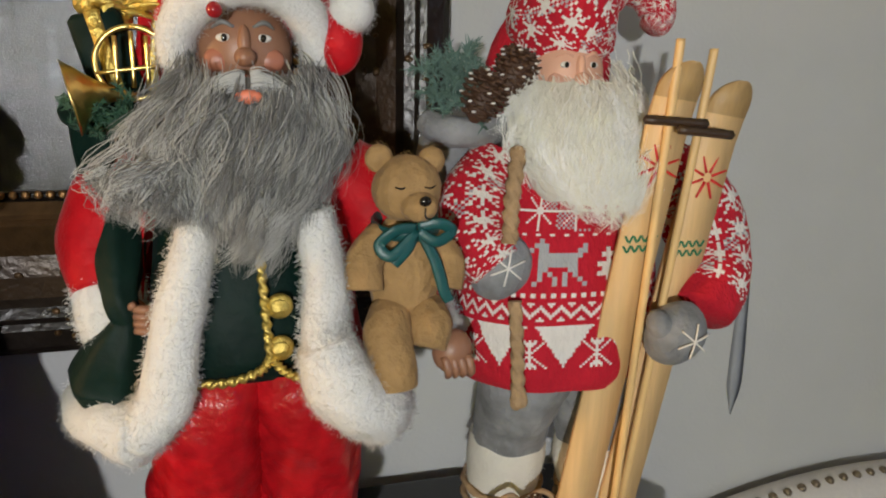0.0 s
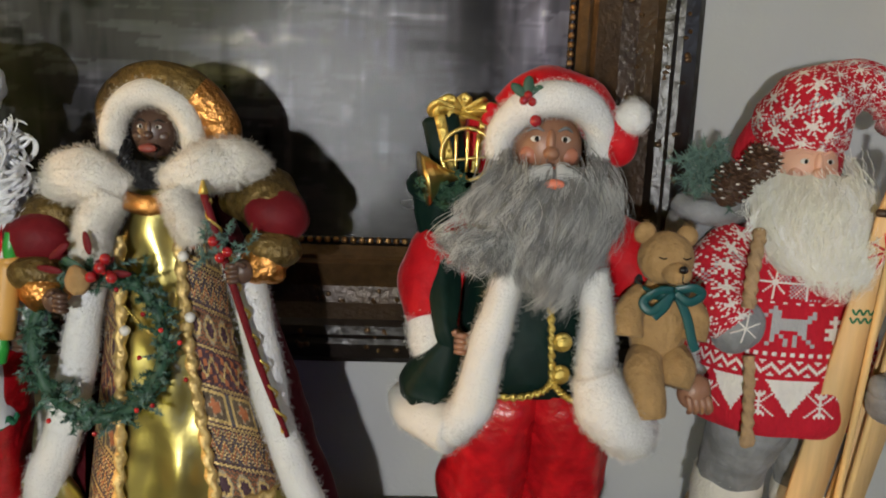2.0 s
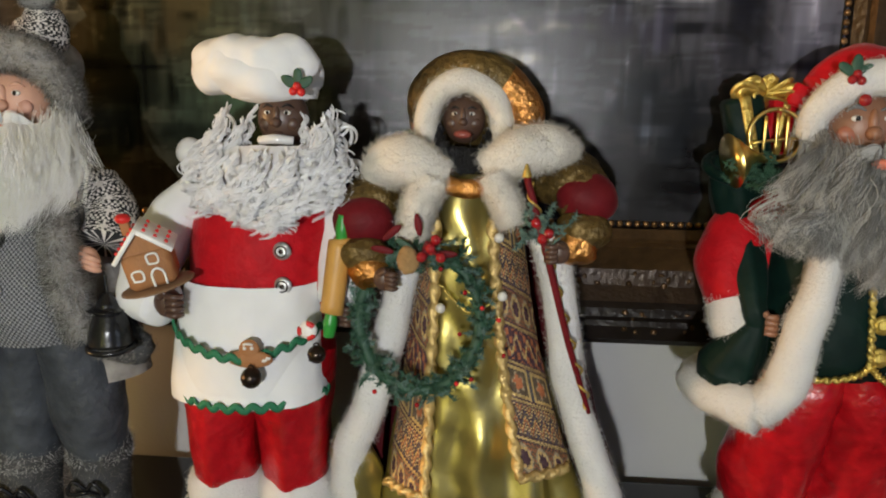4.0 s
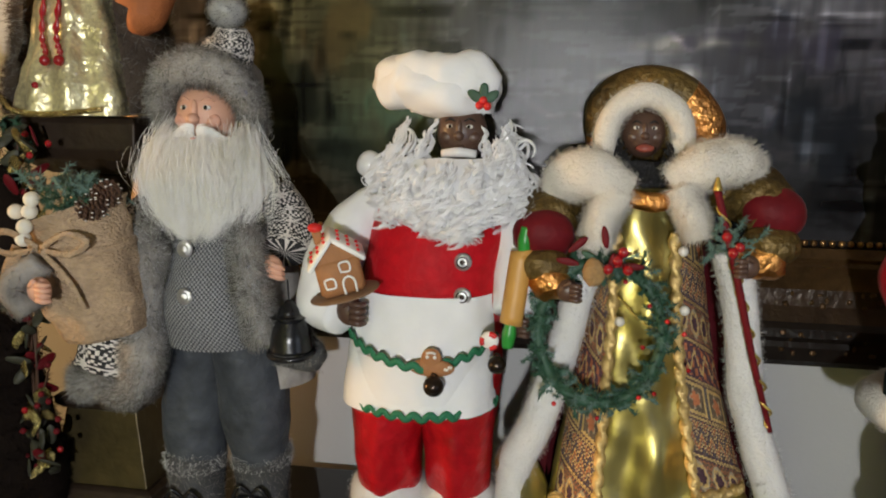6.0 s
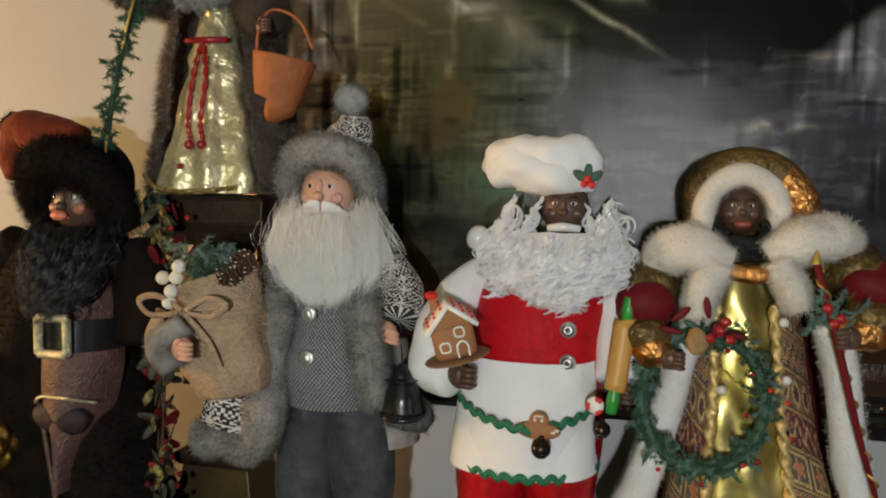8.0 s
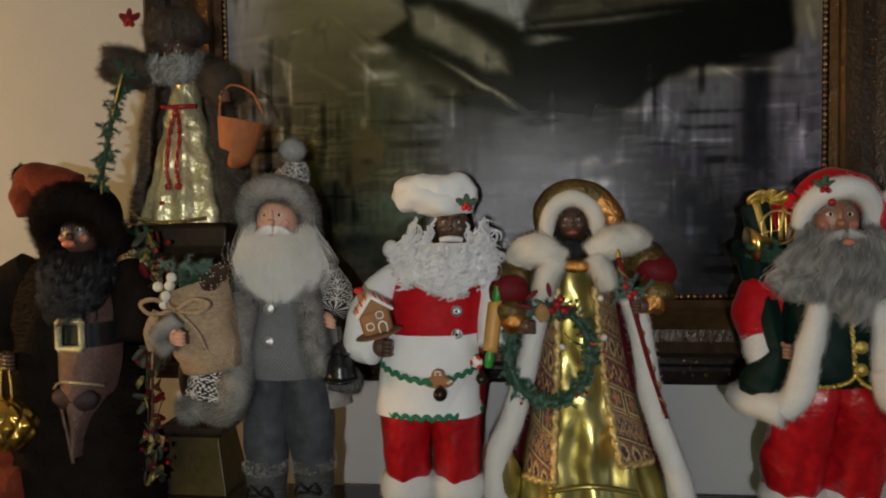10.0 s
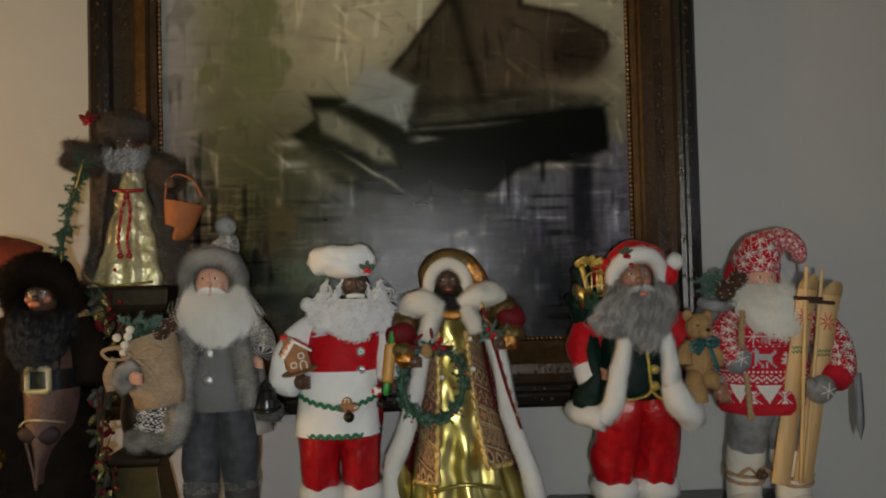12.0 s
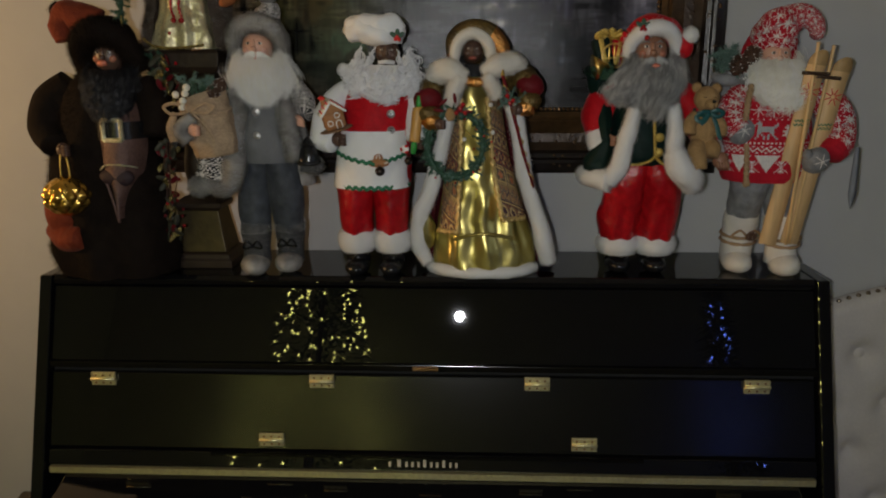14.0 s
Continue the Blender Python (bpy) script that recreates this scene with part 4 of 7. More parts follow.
KNOTWOOD = mat("knotty_ski_tip", (0.46, 0.29, 0.12), 0.5, var=0.35, scale=40, bump=0.15, stretch=(3, 3, 0.6))
DARKWOOD = mat("dark_stained_wood", (0.05, 0.028, 0.015), 0.45, var=0.4, scale=40, bump=0.2)
BEAR = mat("tan_plush", (0.36, 0.22, 0.095), 0.8, var=0.35, scale=70, bump=0.8, bscale=140, sheen=0.7)
TEAL = mat("teal_ribbon", (0.008, 0.075, 0.075), 0.4, var=0.25, scale=80, bump=0.1)
WHITECLOTH = mat("white_cotton", (0.86, 0.86, 0.86), 0.8, var=0.05, scale=50, bump=0.5, bscale=30, sheen=0.2)
GREENTRIM = mat("green_rickrack", (0.02, 0.17, 0.08), 0.7, var=0.2, scale=160, bump=0.3)
GINGER = mat("gingerbread", (0.36, 0.16, 0.06), 0.7, var=0.2, scale=120, bump=0.3)
ICING = mat("white_icing", (0.85, 0.83, 0.79), 0.5, bump=0.1)
YELLOWWOOD = mat("yellow_painted_wood", (0.62, 0.33, 0.08), 0.45, var=0.12, scale=60, bump=0.08)
LIME = mat("green_paint", (0.03, 0.28, 0.04), 0.35, bump=0)
SILVER = mat("brushed_silver", (0.62, 0.62, 0.62), 0.35, 0.8, var=0.3, scale=200, bump=0.4, bscale=300)
JINGLE = mat("dark_bell_metal", (0.045, 0.032, 0.025), 0.28, 0.8, bump=0.1)
TAPESTRY = mat("tapestry_brown", (0.11, 0.075, 0.045), 0.7, var=0.6, scale=130, bump=0.6, bscale=200)
TAPPURPLE = mat("tapestry_plum", (0.07, 0.03, 0.04), 0.7, var=0.5, scale=130, bump=0.6, bscale=200)
TAPORANGE = mat("tapestry_rust", (0.4, 0.13, 0.05), 0.65, var=0.4, scale=130, bump=0.6, bscale=200)
TAPBLUE = mat("tapestry_slate_blue", (0.06, 0.07, 0.10), 0.7, var=0.4, scale=130, bump=0.6, bscale=200)
TAPCREAM = mat("tapestry_cream", (0.38, 0.30, 0.19), 0.7, var=0.4, scale=130, bump=0.6, bscale=200)
TAPGOLD = mat("tapestry_gold_thread", (0.7, 0.5, 0.2), 0.4, 0.6, var=0.4, scale=150, bump=0.6, bscale=260)
MAROON = mat("maroon_velvet", (0.085, 0.008, 0.012), 0.55, var=0.4, scale=90, bump=0.3, sheen=0.3)
DARKRED = mat("dark_red_velvet", (0.13, 0.006, 0.01), 0.6, var=0.3, scale=80, bump=0.2, sheen=0.5)
BROCADE = mat("dark_gold_brocade", (0.05, 0.032, 0.014), 0.4, 0.5, var=0.6, scale=170, bump=1.0, bscale=150, second=(0.24, 0.155, 0.045))
GREYFUR = mat("grey_fur", (0.32, 0.30, 0.275), 0.85, var=0.8, scale=40, bump=0.4, bscale=130, spec=0.2)
DARKFUR = mat("charcoal_fur", (0.07, 0.07, 0.07), 0.85, var=0.5, scale=40, bump=0.3, spec=0.15)
# Brown-green leaf with the dimness around the spray put into its colour.
DIMLEAF = mat("shade_toned_leaf", (0.045, 0.045, 0.028), 0.6, var=0.5, scale=90, bump=0.3)
BROWNFUR = mat("dark_brown_fur", (0.012, 0.008, 0.006), 0.8, var=0.5, scale=60, bump=0.3, spec=0.08)
TAUPEFUR = mat("taupe_fur", (0.115, 0.088, 0.068), 0.85, var=0.5, scale=50, bump=0.3, spec=0.15, sheer=0.15)
HERRINGPALE = mat("herringbone_pale_yarn", (0.30, 0.305, 0.315), 0.85, var=0.3, scale=260, bump=0.8, bscale=320)
HERRING = mat("herringbone_tweed", (0.075, 0.078, 0.085), 0.85, var=0.4, scale=260, bump=1.0, bscale=320, stretch=(1.4, 1, 0.6))
NORDICB = mat("black_knit", (0.02, 0.02, 0.022), 0.85, var=0.3, scale=160, bump=0.5)
RUST = mat("rust_plush", (0.2, 0.035, 0.014), 0.8, var=0.35, scale=60, bump=0.8, sheen=0.5)
MAUVE = mat("glitter_mauve", (0.15, 0.085, 0.07), 0.45, 0.3, var=0.5, scale=220, bump=0.6, bscale=350)
GLITTER = mat("gold_glitter", (0.66, 0.50, 0.20), 0.25, 0.9, var=0.6, scale=330, bump=1.0, bscale=420)
AMBERGOLD = mat("amber_gold_glass", (0.74, 0.45, 0.10), 0.24, 0.95, var=0.4, scale=90, bump=0.3, bscale=120)
BUCKLE = mat("pale_gold_glitter", (0.72, 0.66, 0.48), 0.3, 0.8, var=0.5, scale=330, bump=1.0, bscale=420)
HOLLOWPLUM = mat("plum_hollow_shade", (0.03, 0.014, 0.018), 0.7, var=0.4, scale=80, bump=0.4)
LAMEPALE = mat("pale_gold_lame", (0.74, 0.62, 0.37), 0.3, 0.5, var=0.5, scale=260, bump=0.9, bscale=90)
TERRA = mat("rust_wicker", (0.36, 0.115, 0.035), 0.7, var=0.3, scale=90, bump=0.5)
BRONZE = mat("aged_bronze", (0.075, 0.055, 0.022), 0.42, 0.5, var=0.45, scale=45, bump=0.2)
BRONZEDARK = mat("dark_bronze", (0.035, 0.022, 0.014), 0.45, 0.3, var=0.5, scale=45, bump=0.25)
TAGGREY = mat("grey_card", (0.25, 0.26, 0.28), 0.6, bump=0.02)


# ---- figure in a red coat with a green velvet waistcoat ----
def red_coat_figure():
    s = Shape(11)
    for x in (-4.6, 2.1):
        s.ball((x, 3.6, 1.5), (2.3, 3.6, 1.6), BOOT, lump=0.03)
        s.sweep([(x, 5, 1.0), (x, 5, 5.0)], [2.2, 2.3], BOOT)
        s.loft([(4.5, x, 4.6, 3.4, 3.3), (8, x, 4.0, 3.8, 3.9), (13, x + 0.1, 2.8, 3.9, 4.3), (18, x * 0.75 - 0.3, 2.0, 4.2, 4.8), (21, x * 0.6 - 0.5, 2.2, 4.0, 4.8)], REDSATIN, 56, 34, folds=(5, 0.06), lump=0.34, freq=0.9)
        f = s.loft([(3.6, x, 4.4, 3.3, 3.6), (4.4, x, 4.4, 3.9, 4.2), (5.6, x, 4.4, 4.1, 4.4), (6.6, x, 4.4, 3.7, 4.0), (7.0, x, 4.4, 3.3, 3.6)], WHITEFUR, 40, 12)
        s.fur(f, WHITEFUR, 1500, 0.7, 0.05)
    # waistcoat and coat
    s.off = np.array((-0.6, 0, 0.3))
    s.loft([(20.5, -1.2, 2.2, 6.2, 4.9), (22, -1.0, 2.0, 6.2, 5.6), (25, -1.0, 2.0, 5.9, 5.6), (29, -1.0, 2.2, 5.4, 5.0), (33, -1.0, 2.6, 4.6, 4.0), (36, -1.0, 2.8, 3.0, 3.0)], GREEN, 64, 30, lump=0.12, freq=0.9)
    s.loft([(17.5, -1.6, 3.0, 9.2, 6.0), (21, -1.6, 3.0, 8.4, 5.6), (26, -1.4, 3.2, 7.6, 5.2), (31, -1.2, 3.4, 7.2, 4.8), (34.5, -1.2, 3.4, 4.4, 3.8)], RED, 70, 34, (48, 312), folds=(7, 0.03), lump=0.15)
    for pts, r in (([(-3.2, -2.6, 31.5), (-4.2, -3.6, 28), (-5.2, -3.8, 24), (-6.0, -3.6, 20), (-7.6, -3.0, 17.9)], [1.1, 1.35, 1.5, 1.55, 1.5]),
                   ([(-7.2, -3.0, 17.9), (-10.0, -0.5, 18.3), (-10.6, 4.0, 18.2), (-5, 9, 18.0), (2, 9, 18.0), (7, 4.5, 17.8), (7.0, 0.5, 17.6)], [1.9, 1.8, 1.7, 1.6, 1.6, 1.8, 1.9]),
                   ([(2.9, -2.8, 31.0), (3.5, -3.4, 27), (3.4, -3.8, 24.2), (3.6, -4.6, 22.4)], [1.2, 1.3, 1.4, 1.6]),
                   ([(3.3, -4.4, 23.4), (4.1, -4.8, 21.2), (5.4, -4.2, 19.2), (7.0, -2.6, 17.9), (7.6, -0.5, 17.8)], [1.7, 2.1, 2.2, 2.2, 1.9])):
        f = s.sweep(pts, r, WHITEFUR, 18, 34, lump=0.08)
        s.fur(f, WHITEFUR, 3800, 0.75, 0.05)
    # gold braid, buttons
    for pts in ([(-0.3, -3.2, 30), (-0.1, -3.75, 26), (0.15, -3.85, 22.2)], [(0.15, -3.85, 22.4), (-0.6, -3.8, 21.6), (-2.6, -3.4, 20.9), (-5.2, -2.4, 20.7)], [(0.15, -3.85, 22.4), (1.1, -3.8, 21.4), (2.6, -3.5, 20.6), (4.0, -3.0, 20.4)]):
        s.sweep(pts, [0.25, 0.25], GOLD, 12, 110, ridges=(2, 0.3, 70))
    for z in (25.6, 23.0):
        s.ball((0.75, -3.75, z), (0.78, 0.36, 0.78), GOLD)
        s.ball((0.75, -4.05, z), (0.5, 0.16, 0.5), GOLD, lump=0.1, freq=6)
    # arms
    s.off = np.zeros(3)
    s.sweep([(-6.5, 4.0, 33.2), (-9.0, 3.0, 31.4), (-10.0, 1.8, 28.4), (-9.7, 0.6, 26.2)], [2.4, 2.8, 2.6, 2.2], RED, 22, 26, lump=0.10, freq=0.7)
    f = s.sweep([(-9.7, 0.8, 26.6), (-9.5, 0.2, 24.6), (-9.2, 0.0, 23.6)], [2.1, 2.1, 1.6], WHITEFUR, 18, 14)
    s.fur(f, WHITEFUR, 2200, 0.7, 0.05)
    s.hand((-8.2, -1.6, 25.2), SKIN1, 1.05, 1)
    s.sweep([(4.6, 3.0, 33), (7.0, 2.4, 31), (8.6, 1.4, 27), (9.2, -0.5, 24)], [2.4, 2.9, 2.8, 2.2], RED, 22, 26, lump=0.10, freq=0.7)
    f = s.sweep([(9.2, 0.2, 24.6), (10.0, -1.6, 22.6)], [2.3, 2.0], WHITEFUR, 18, 12)
    s.fur(f, WHITEFUR, 1600, 0.7, 0.05)
    s.ball((11.0, -3.0, 21.9), (1.3, 1.1, 1.45), SKIN1, (0, 20, 0))
    for k in range(4):
        s.sweep([(10.3 + 0.5 * k, -3.7, 21.8), (10.5 + 0.5 * k, -4.0, 20.9), (10.6 + 0.5 * k, -3.4, 20.3)], [0.3, 0.3, 0.2], SKIN1, 8, 8)
    # head, hat, beard
    s.face((-1.15, 1.9, 40.4), 2.95, SKIN1, CHEEK1, LIP, EYED, EYEW, GREYHAIR)
    s.sweep([(-3.6, 2.4, 42.4), (-1.6, 2.6, 44.2), (1.4, 2.8, 44.0), (3.4, 2.6, 42.0), (4.1, 2.0, 40.6)], [2.2, 2.5, 2.3, 1.7, 1.3], RED, 20, 26, lump=0.08)
    s.ball((-0.8, 3.8, 43.1), (3.9, 3.3, 2.7), RED, lump=0.06)
    f = s.sweep([(-5.0, 1.2, 39.6), (-4.8, 0.4, 41.6), (-3.2, -0.7, 43.5), (-0.9, -1.2, 44.2), (1.4, -0.7, 43.6), (2.9, 0.4, 41.8), (3.3, 1.2, 39.9)], [1.0, 1.15, 1.3, 1.35, 1.3, 1.15, 1.0], WHITEFUR, 18, 34)
    s.fur(f, WHITEFUR, 4600, 0.6, 0.045)
    s.ball((4.5, 0.6, 41.2), (1.3, 1.3, 2.2), RED, lump=0.1)
    f = s.ball((5.2, 0.0, 42.9), 1.35, WHITEFUR)
    s.fur(f, WHITEFUR, 1500, 0.45, 0.045, 0.05)
    holly(s, (-3.3, -1.9, 44.2), 1.3, FIR, BERRY)
    s.ball((-2.7, -2.6, 42.5), 0.45, BERRY)
    s.beard([(28.4, -1.2, 1.0, -4.6, 3.2), (30, -1.2, 2.6, -4.9, 3.5), (32.4, -1.5, 4.6, -4.7, 4.4), (35.5, -1.6, 5.9, -4.0, 4.4), (38.5, -1.2, 4.6, -2.4, 4.2), (41.0, -1.1, 3.9, -0.6, 3.8)], [GREYHAIR, PALEHAIR, GREYHAIR, MIDHAIR, PALEHAIR], 230, 0.8, 0.75, 0.021, 8, (0.22, 0.5), GREYHAIR, 0.16, 0.42, 24, 0.2)
    s.beard([(31.0, -6.0, 1.8, -4.4, 2.0), (33.4, -7.2, 2.3, -4.6, 2.4), (35.4, -5.4, 2.2, -4.0, 2.4)], [PALEHAIR, GREYHAIR], 54, 0.8, 0.7, 0.021, 8, (0.3, 0.8), None, 0.17, 0.42, 22, 0.25)
    s.moustache((-1.1, -2.7, 38.7), 2.6, 1.3, PALEHAIR, 240)
    s.moustache((-1.1, -2.6, 38.6), 2.9, 1.6, GREYHAIR, 200)
    s.ball((-1.1, -3.0, 37.9), (0.8, 0.4, 0.4), LIP, seg=14, rings=8)
    s.done("figurine", "bearded figurine in red coat, white fur trim and green velvet vest", "figurine", (0.405, 0), group="figures on the piano")

    # green sack with gifts and a brass horn, held at its neck
    p = thing("gift_sack", "dark green velvet sack full of ribboned gifts and a brass horn", "sack", (0.40, 0.03, 1.2))
    b = Shape(12)
    b.sweep([(-8.6, 2.0, 37.4), (-8.8, 1.0, 34.5), (-8.4, -1.6, 30), (-8.3, -4.4, 26.6), (-8.0, -4.6, 25.0), (-8.6, -4.0, 23.0), (-9.2, -3.0, 21.0), (-9.2, -2.8, 19.2)], [2.2, 2.2, 1.7, 1.0, 0.9, 1.8, 2.6, 2.1], GREEN, 24, 50, ridges=(6, 0.07, 3), lump=0.06)
    b.sweep(ring((-8.6, 1.4, 36.8), 2.6, 0.9, 30, 0.35), [0.5, 0.5], GREEN, 10, 40)
    b.done("bag", parent=p)
    for c, sz, rot, m, rib in (((-10.2, 1.2, 41.0), (3.0, 2.8, 5.2), (0, -14, 0), GREEN, 1), ((-7.6, 1.8, 41.3), (2.2, 2.6, 4.6), (0, 8, 5), RED, 1), ((-6.0, 1.6, 40.2), (1.8, 2.4, 4.0), (0, 12, 0), BEAR, 0), ((-6.2, 1.0, 43.6), (2.2, 2.2, 1.8), (0, 20, 0), RED, 0)):
        g = Shape(2)
        g.off = np.array((1.7, 0, -1.0))
        g.box(c, sz, m, rot)
        if rib:
            g.box((c[0], c[1] - 0.02, c[2]), (sz[0] * 0.30, sz[1] + 0.12, sz[2] + 0.14), GOLD, rot)
        gb = g.done("gift_box", parent=p, label="small wrapped gift with gold ribbon" if rib else "small wrapped gift")
    bow = Shape(4)
    bow.off = np.array((1.7, 0, -1.0))
    loops = []
    for k in range(9):
        a = k * 0.7
        loops += [(-9, 0.8, 43.6), (-9 + 2.0 * math.cos(a), 0.2, 44.3 + 0.7 * math.sin(a)), (-8.8 + 2.6 * math.cos(a + 0.4), 0.6, 43.8 + 0.7 * math.sin(a + 0.5))]
    bow.sweep(loops, [0.45, 0.5, 0.4, 0.5, 0.45], GOLD, 6, 150, flat=0.25)
    bow.done("bow", parent=p, label="shiny gold ribbon bow")
    h = Shape(5)
    h.off = np.array((1.8, 0, -0.4))
    h.sweep(ring((-8.7, -1.6, 40.0), 2.05, 0.05, 40, 1.0), [0.16, 0.16], BRASS, 8, 60)
    for x in (-9.6, -8.7, -7.9):
        h.sweep([(x, -1.7, 38.6), (x, -1.7, 41.8 - 0.3 * abs(x + 8.7))], [0.13, 0.13], BRASS, 8, 6)
    h.sweep([(-10.7, -1.7, 39.4), (-7.0, -1.7, 39.9)], [0.12, 0.12], BRASS, 8, 6)
    h.sweep([(-8.6, -1.6, 38.1), (-9.8, -1.8, 38.2), (-10.8, -2.0, 38.2), (-11.6, -2.2, 38.1), (-12.1, -2.3, 38.0)], [0.18, 0.4, 0.9, 1.7, 2.2], BRASS, 24, 24)
    h.done("horn", parent=p, label="brass toy hunting horn")
    gr = Shape(6)
    sprigs(gr, (-8.2, -2.6, 36.4), (1.6, 0.8, 0.9), FIR, 30, 1.5)
    gr.done("fir_sprig", parent=p, label="dark green artificial fir")


def teddy_bear():
    s = Shape(21)
    f = [s.ball((8.7, -3.0, 33.2), (2.35, 2.2, 2.3), BEAR, lump=0.02), s.ball((9.1, -4.9, 32.3), (1.25, 1.2, 1.0), BEAR)]
    for x, z in ((6.9, 35.2), (10.5, 35.0)):
        f.append(s.ball((x, -2.6, z), (0.95, 0.55, 0.95), BEAR))
    f.append(s.ball((8.6, -2.8, 27.2), (2.5, 2.2, 4.2), BEAR, lump=0.03))
    f.append(s.sweep([(7.0, -3.2, 30.2), (5.6, -4.2, 28.6), (5.4, -4.8, 26.8)], [1.1, 1.3, 1.35], BEAR, 16, 16))
    f.append(s.sweep([(10.2, -3.0, 30.0), (11.4, -3.6, 28.2), (11.2, -4.2, 26.4)], [1.1, 1.25, 1.2], BEAR, 16, 16))
    f.append(s.sweep([(7.6, -3.4, 24.8), (7.0, -5.0, 23.6), (7.2, -6.0, 21.6), (7.3, -6.2, 20.4)], [1.5, 1.7, 1.6, 1.5], BEAR, 16, 18))
    f.append(s.sweep([(9.8, -3.2, 24.8), (10.0, -4.6, 24.0), (9.6, -5.2, 22.6)], [1.5, 1.6, 1.4], BEAR, 16, 18))
    for q in f:
        s.fur(q, BEAR, 600, 0.22, 0.035, 0.1)
    s.ball((9.25, -6.0, 32.8), (0.42, 0.25, 0.34), EYED, seg=12, rings=8)
    s.sweep([(9.25, -6.05, 32.4), (9.25, -6.1, 31.8), (9.7, -5.9, 31.6)], [0.06, 0.06], EYED, 6, 8)
    for x in (7.9, 9.8):
        s.sweep([(x - 0.4, -4.95, 33.6), (x, -5.1, 33.5), (x + 0.4, -4.95, 33.65)], [0.05, 0.07, 0.05], EYED, 6, 8)
    s.sweep(ring((8.7, -2.9, 30.7), 2.15, 0.95, 30, 0.18), [0.5, 0.5], TEAL, 8, 40, flat=0.5)
    for pts in ([(8.9, -5.1, 30.9), (7.5, -5.6, 30.9), (6.4, -5.3, 29.9), (7.2, -5.5, 29.2), (8.9, -5.2, 30.7)], [(9.0, -5.1, 30.9), (10.4, -5.4, 31.2), (11.3, -5.2, 30.6), (10.2, -5.4, 30.0), (9.0, -5.2, 30.7)],
                [(9.2, -5.1, 30.6), (10.2, -5.2, 28.6), (10.8, -5.3, 26.6), (11.2, -5.3, 25.8)], [(8.8, -5.1, 30.6), (8.2, -5.4, 29.6), (7.3, -5.5, 28.6)]):
        s.sweep(pts, [0.36, 0.42, 0.36], TEAL, 8, 26, flat=0.25)
    pivot = np.array((8.6, -3.0, 22.5))
    s.v = [pivot + 0.92 * (q - pivot) for q in s.v]
    s.done("teddy_bear", "tan plush teddy bear with a teal ribbon bow, in an arm", "teddy bear", (0.40, 0.012))


# ---- figure in a knitted jumper with skis ----
DEER = ("..g.........", ".ggg.......g", "g.gg......gg", "..ggggggggg.", "..gggggggg..", "..gggggggg..", "..gg....gg..", "..g.g..g.g..", "..g..g.g..g.", ".g...g.g...g")
TREE = ("..w..", ".www.", "..w..", "wwwww", ".www.", "wwwww", "..w..")


def chart(c, r):
    """The colour of one stitch: red ground, white and grey motifs."""
    if r < 11:
        return "r"
    if r <= 30:
        d = abs((c + 9) % 26 - 13)
        if d <= (r - 12) * 0.62:
            return "w"
        e = (c + 9) % 26
        e, q = min(e, 26 - e), r - 18
        return "w" if abs(q) < 7 and (e == 0 or abs(q) == e or abs(q) in (e + 3, e + 4) and e < 3) else "r"
    if 33 <= r <= 40:
        return "w" if (r - 33 + abs(c % 8 - 4)) % 5 < 2 else "r"
    if r in (43, 44):
        return "w" if c % 4 < 2 else "r"
    if 48 <= r < 68:
        k, row = (c + 14) % 44, (67 - r) // 2
        if k < 24 and DEER[row][k // 2] != ".":
            return "g"
        if 28 <= k < 38 and 2 <= row < 9 and TREE[row - 2][(k - 28) // 2] != ".":
            return "w"
        return "w" if k > 39 and 2 < row < 8 and (k + row) % 3 == 0 else "r"
    if r >= 71:
        p, q = c % 16 - 8, (r - 71) % 16 - 8
        if (p == 0 or q == 0 or abs(p) == abs(q)) and abs(p) + abs(q) < 11:
            return "w"
        return "g" if (c // 8 + (r // 8)) % 5 == 0 and (c + r) % 2 else "r"
    return "w" if r == 69 and c % 6 < 2 else "r"


def snow_chart(c, r):
    p, q = c % 12 - 6, r % 11 - 5
    if (p == 0 or q == 0 or abs(p) == abs(q)) and max(abs(p), abs(q)) < 5:
        return "w"
    return "w" if (c * 13 + r * 7) % 11 == 0 else ("g" if (c // 5 + r // 6) % 7 == 0 and (c + r) % 2 else "r")


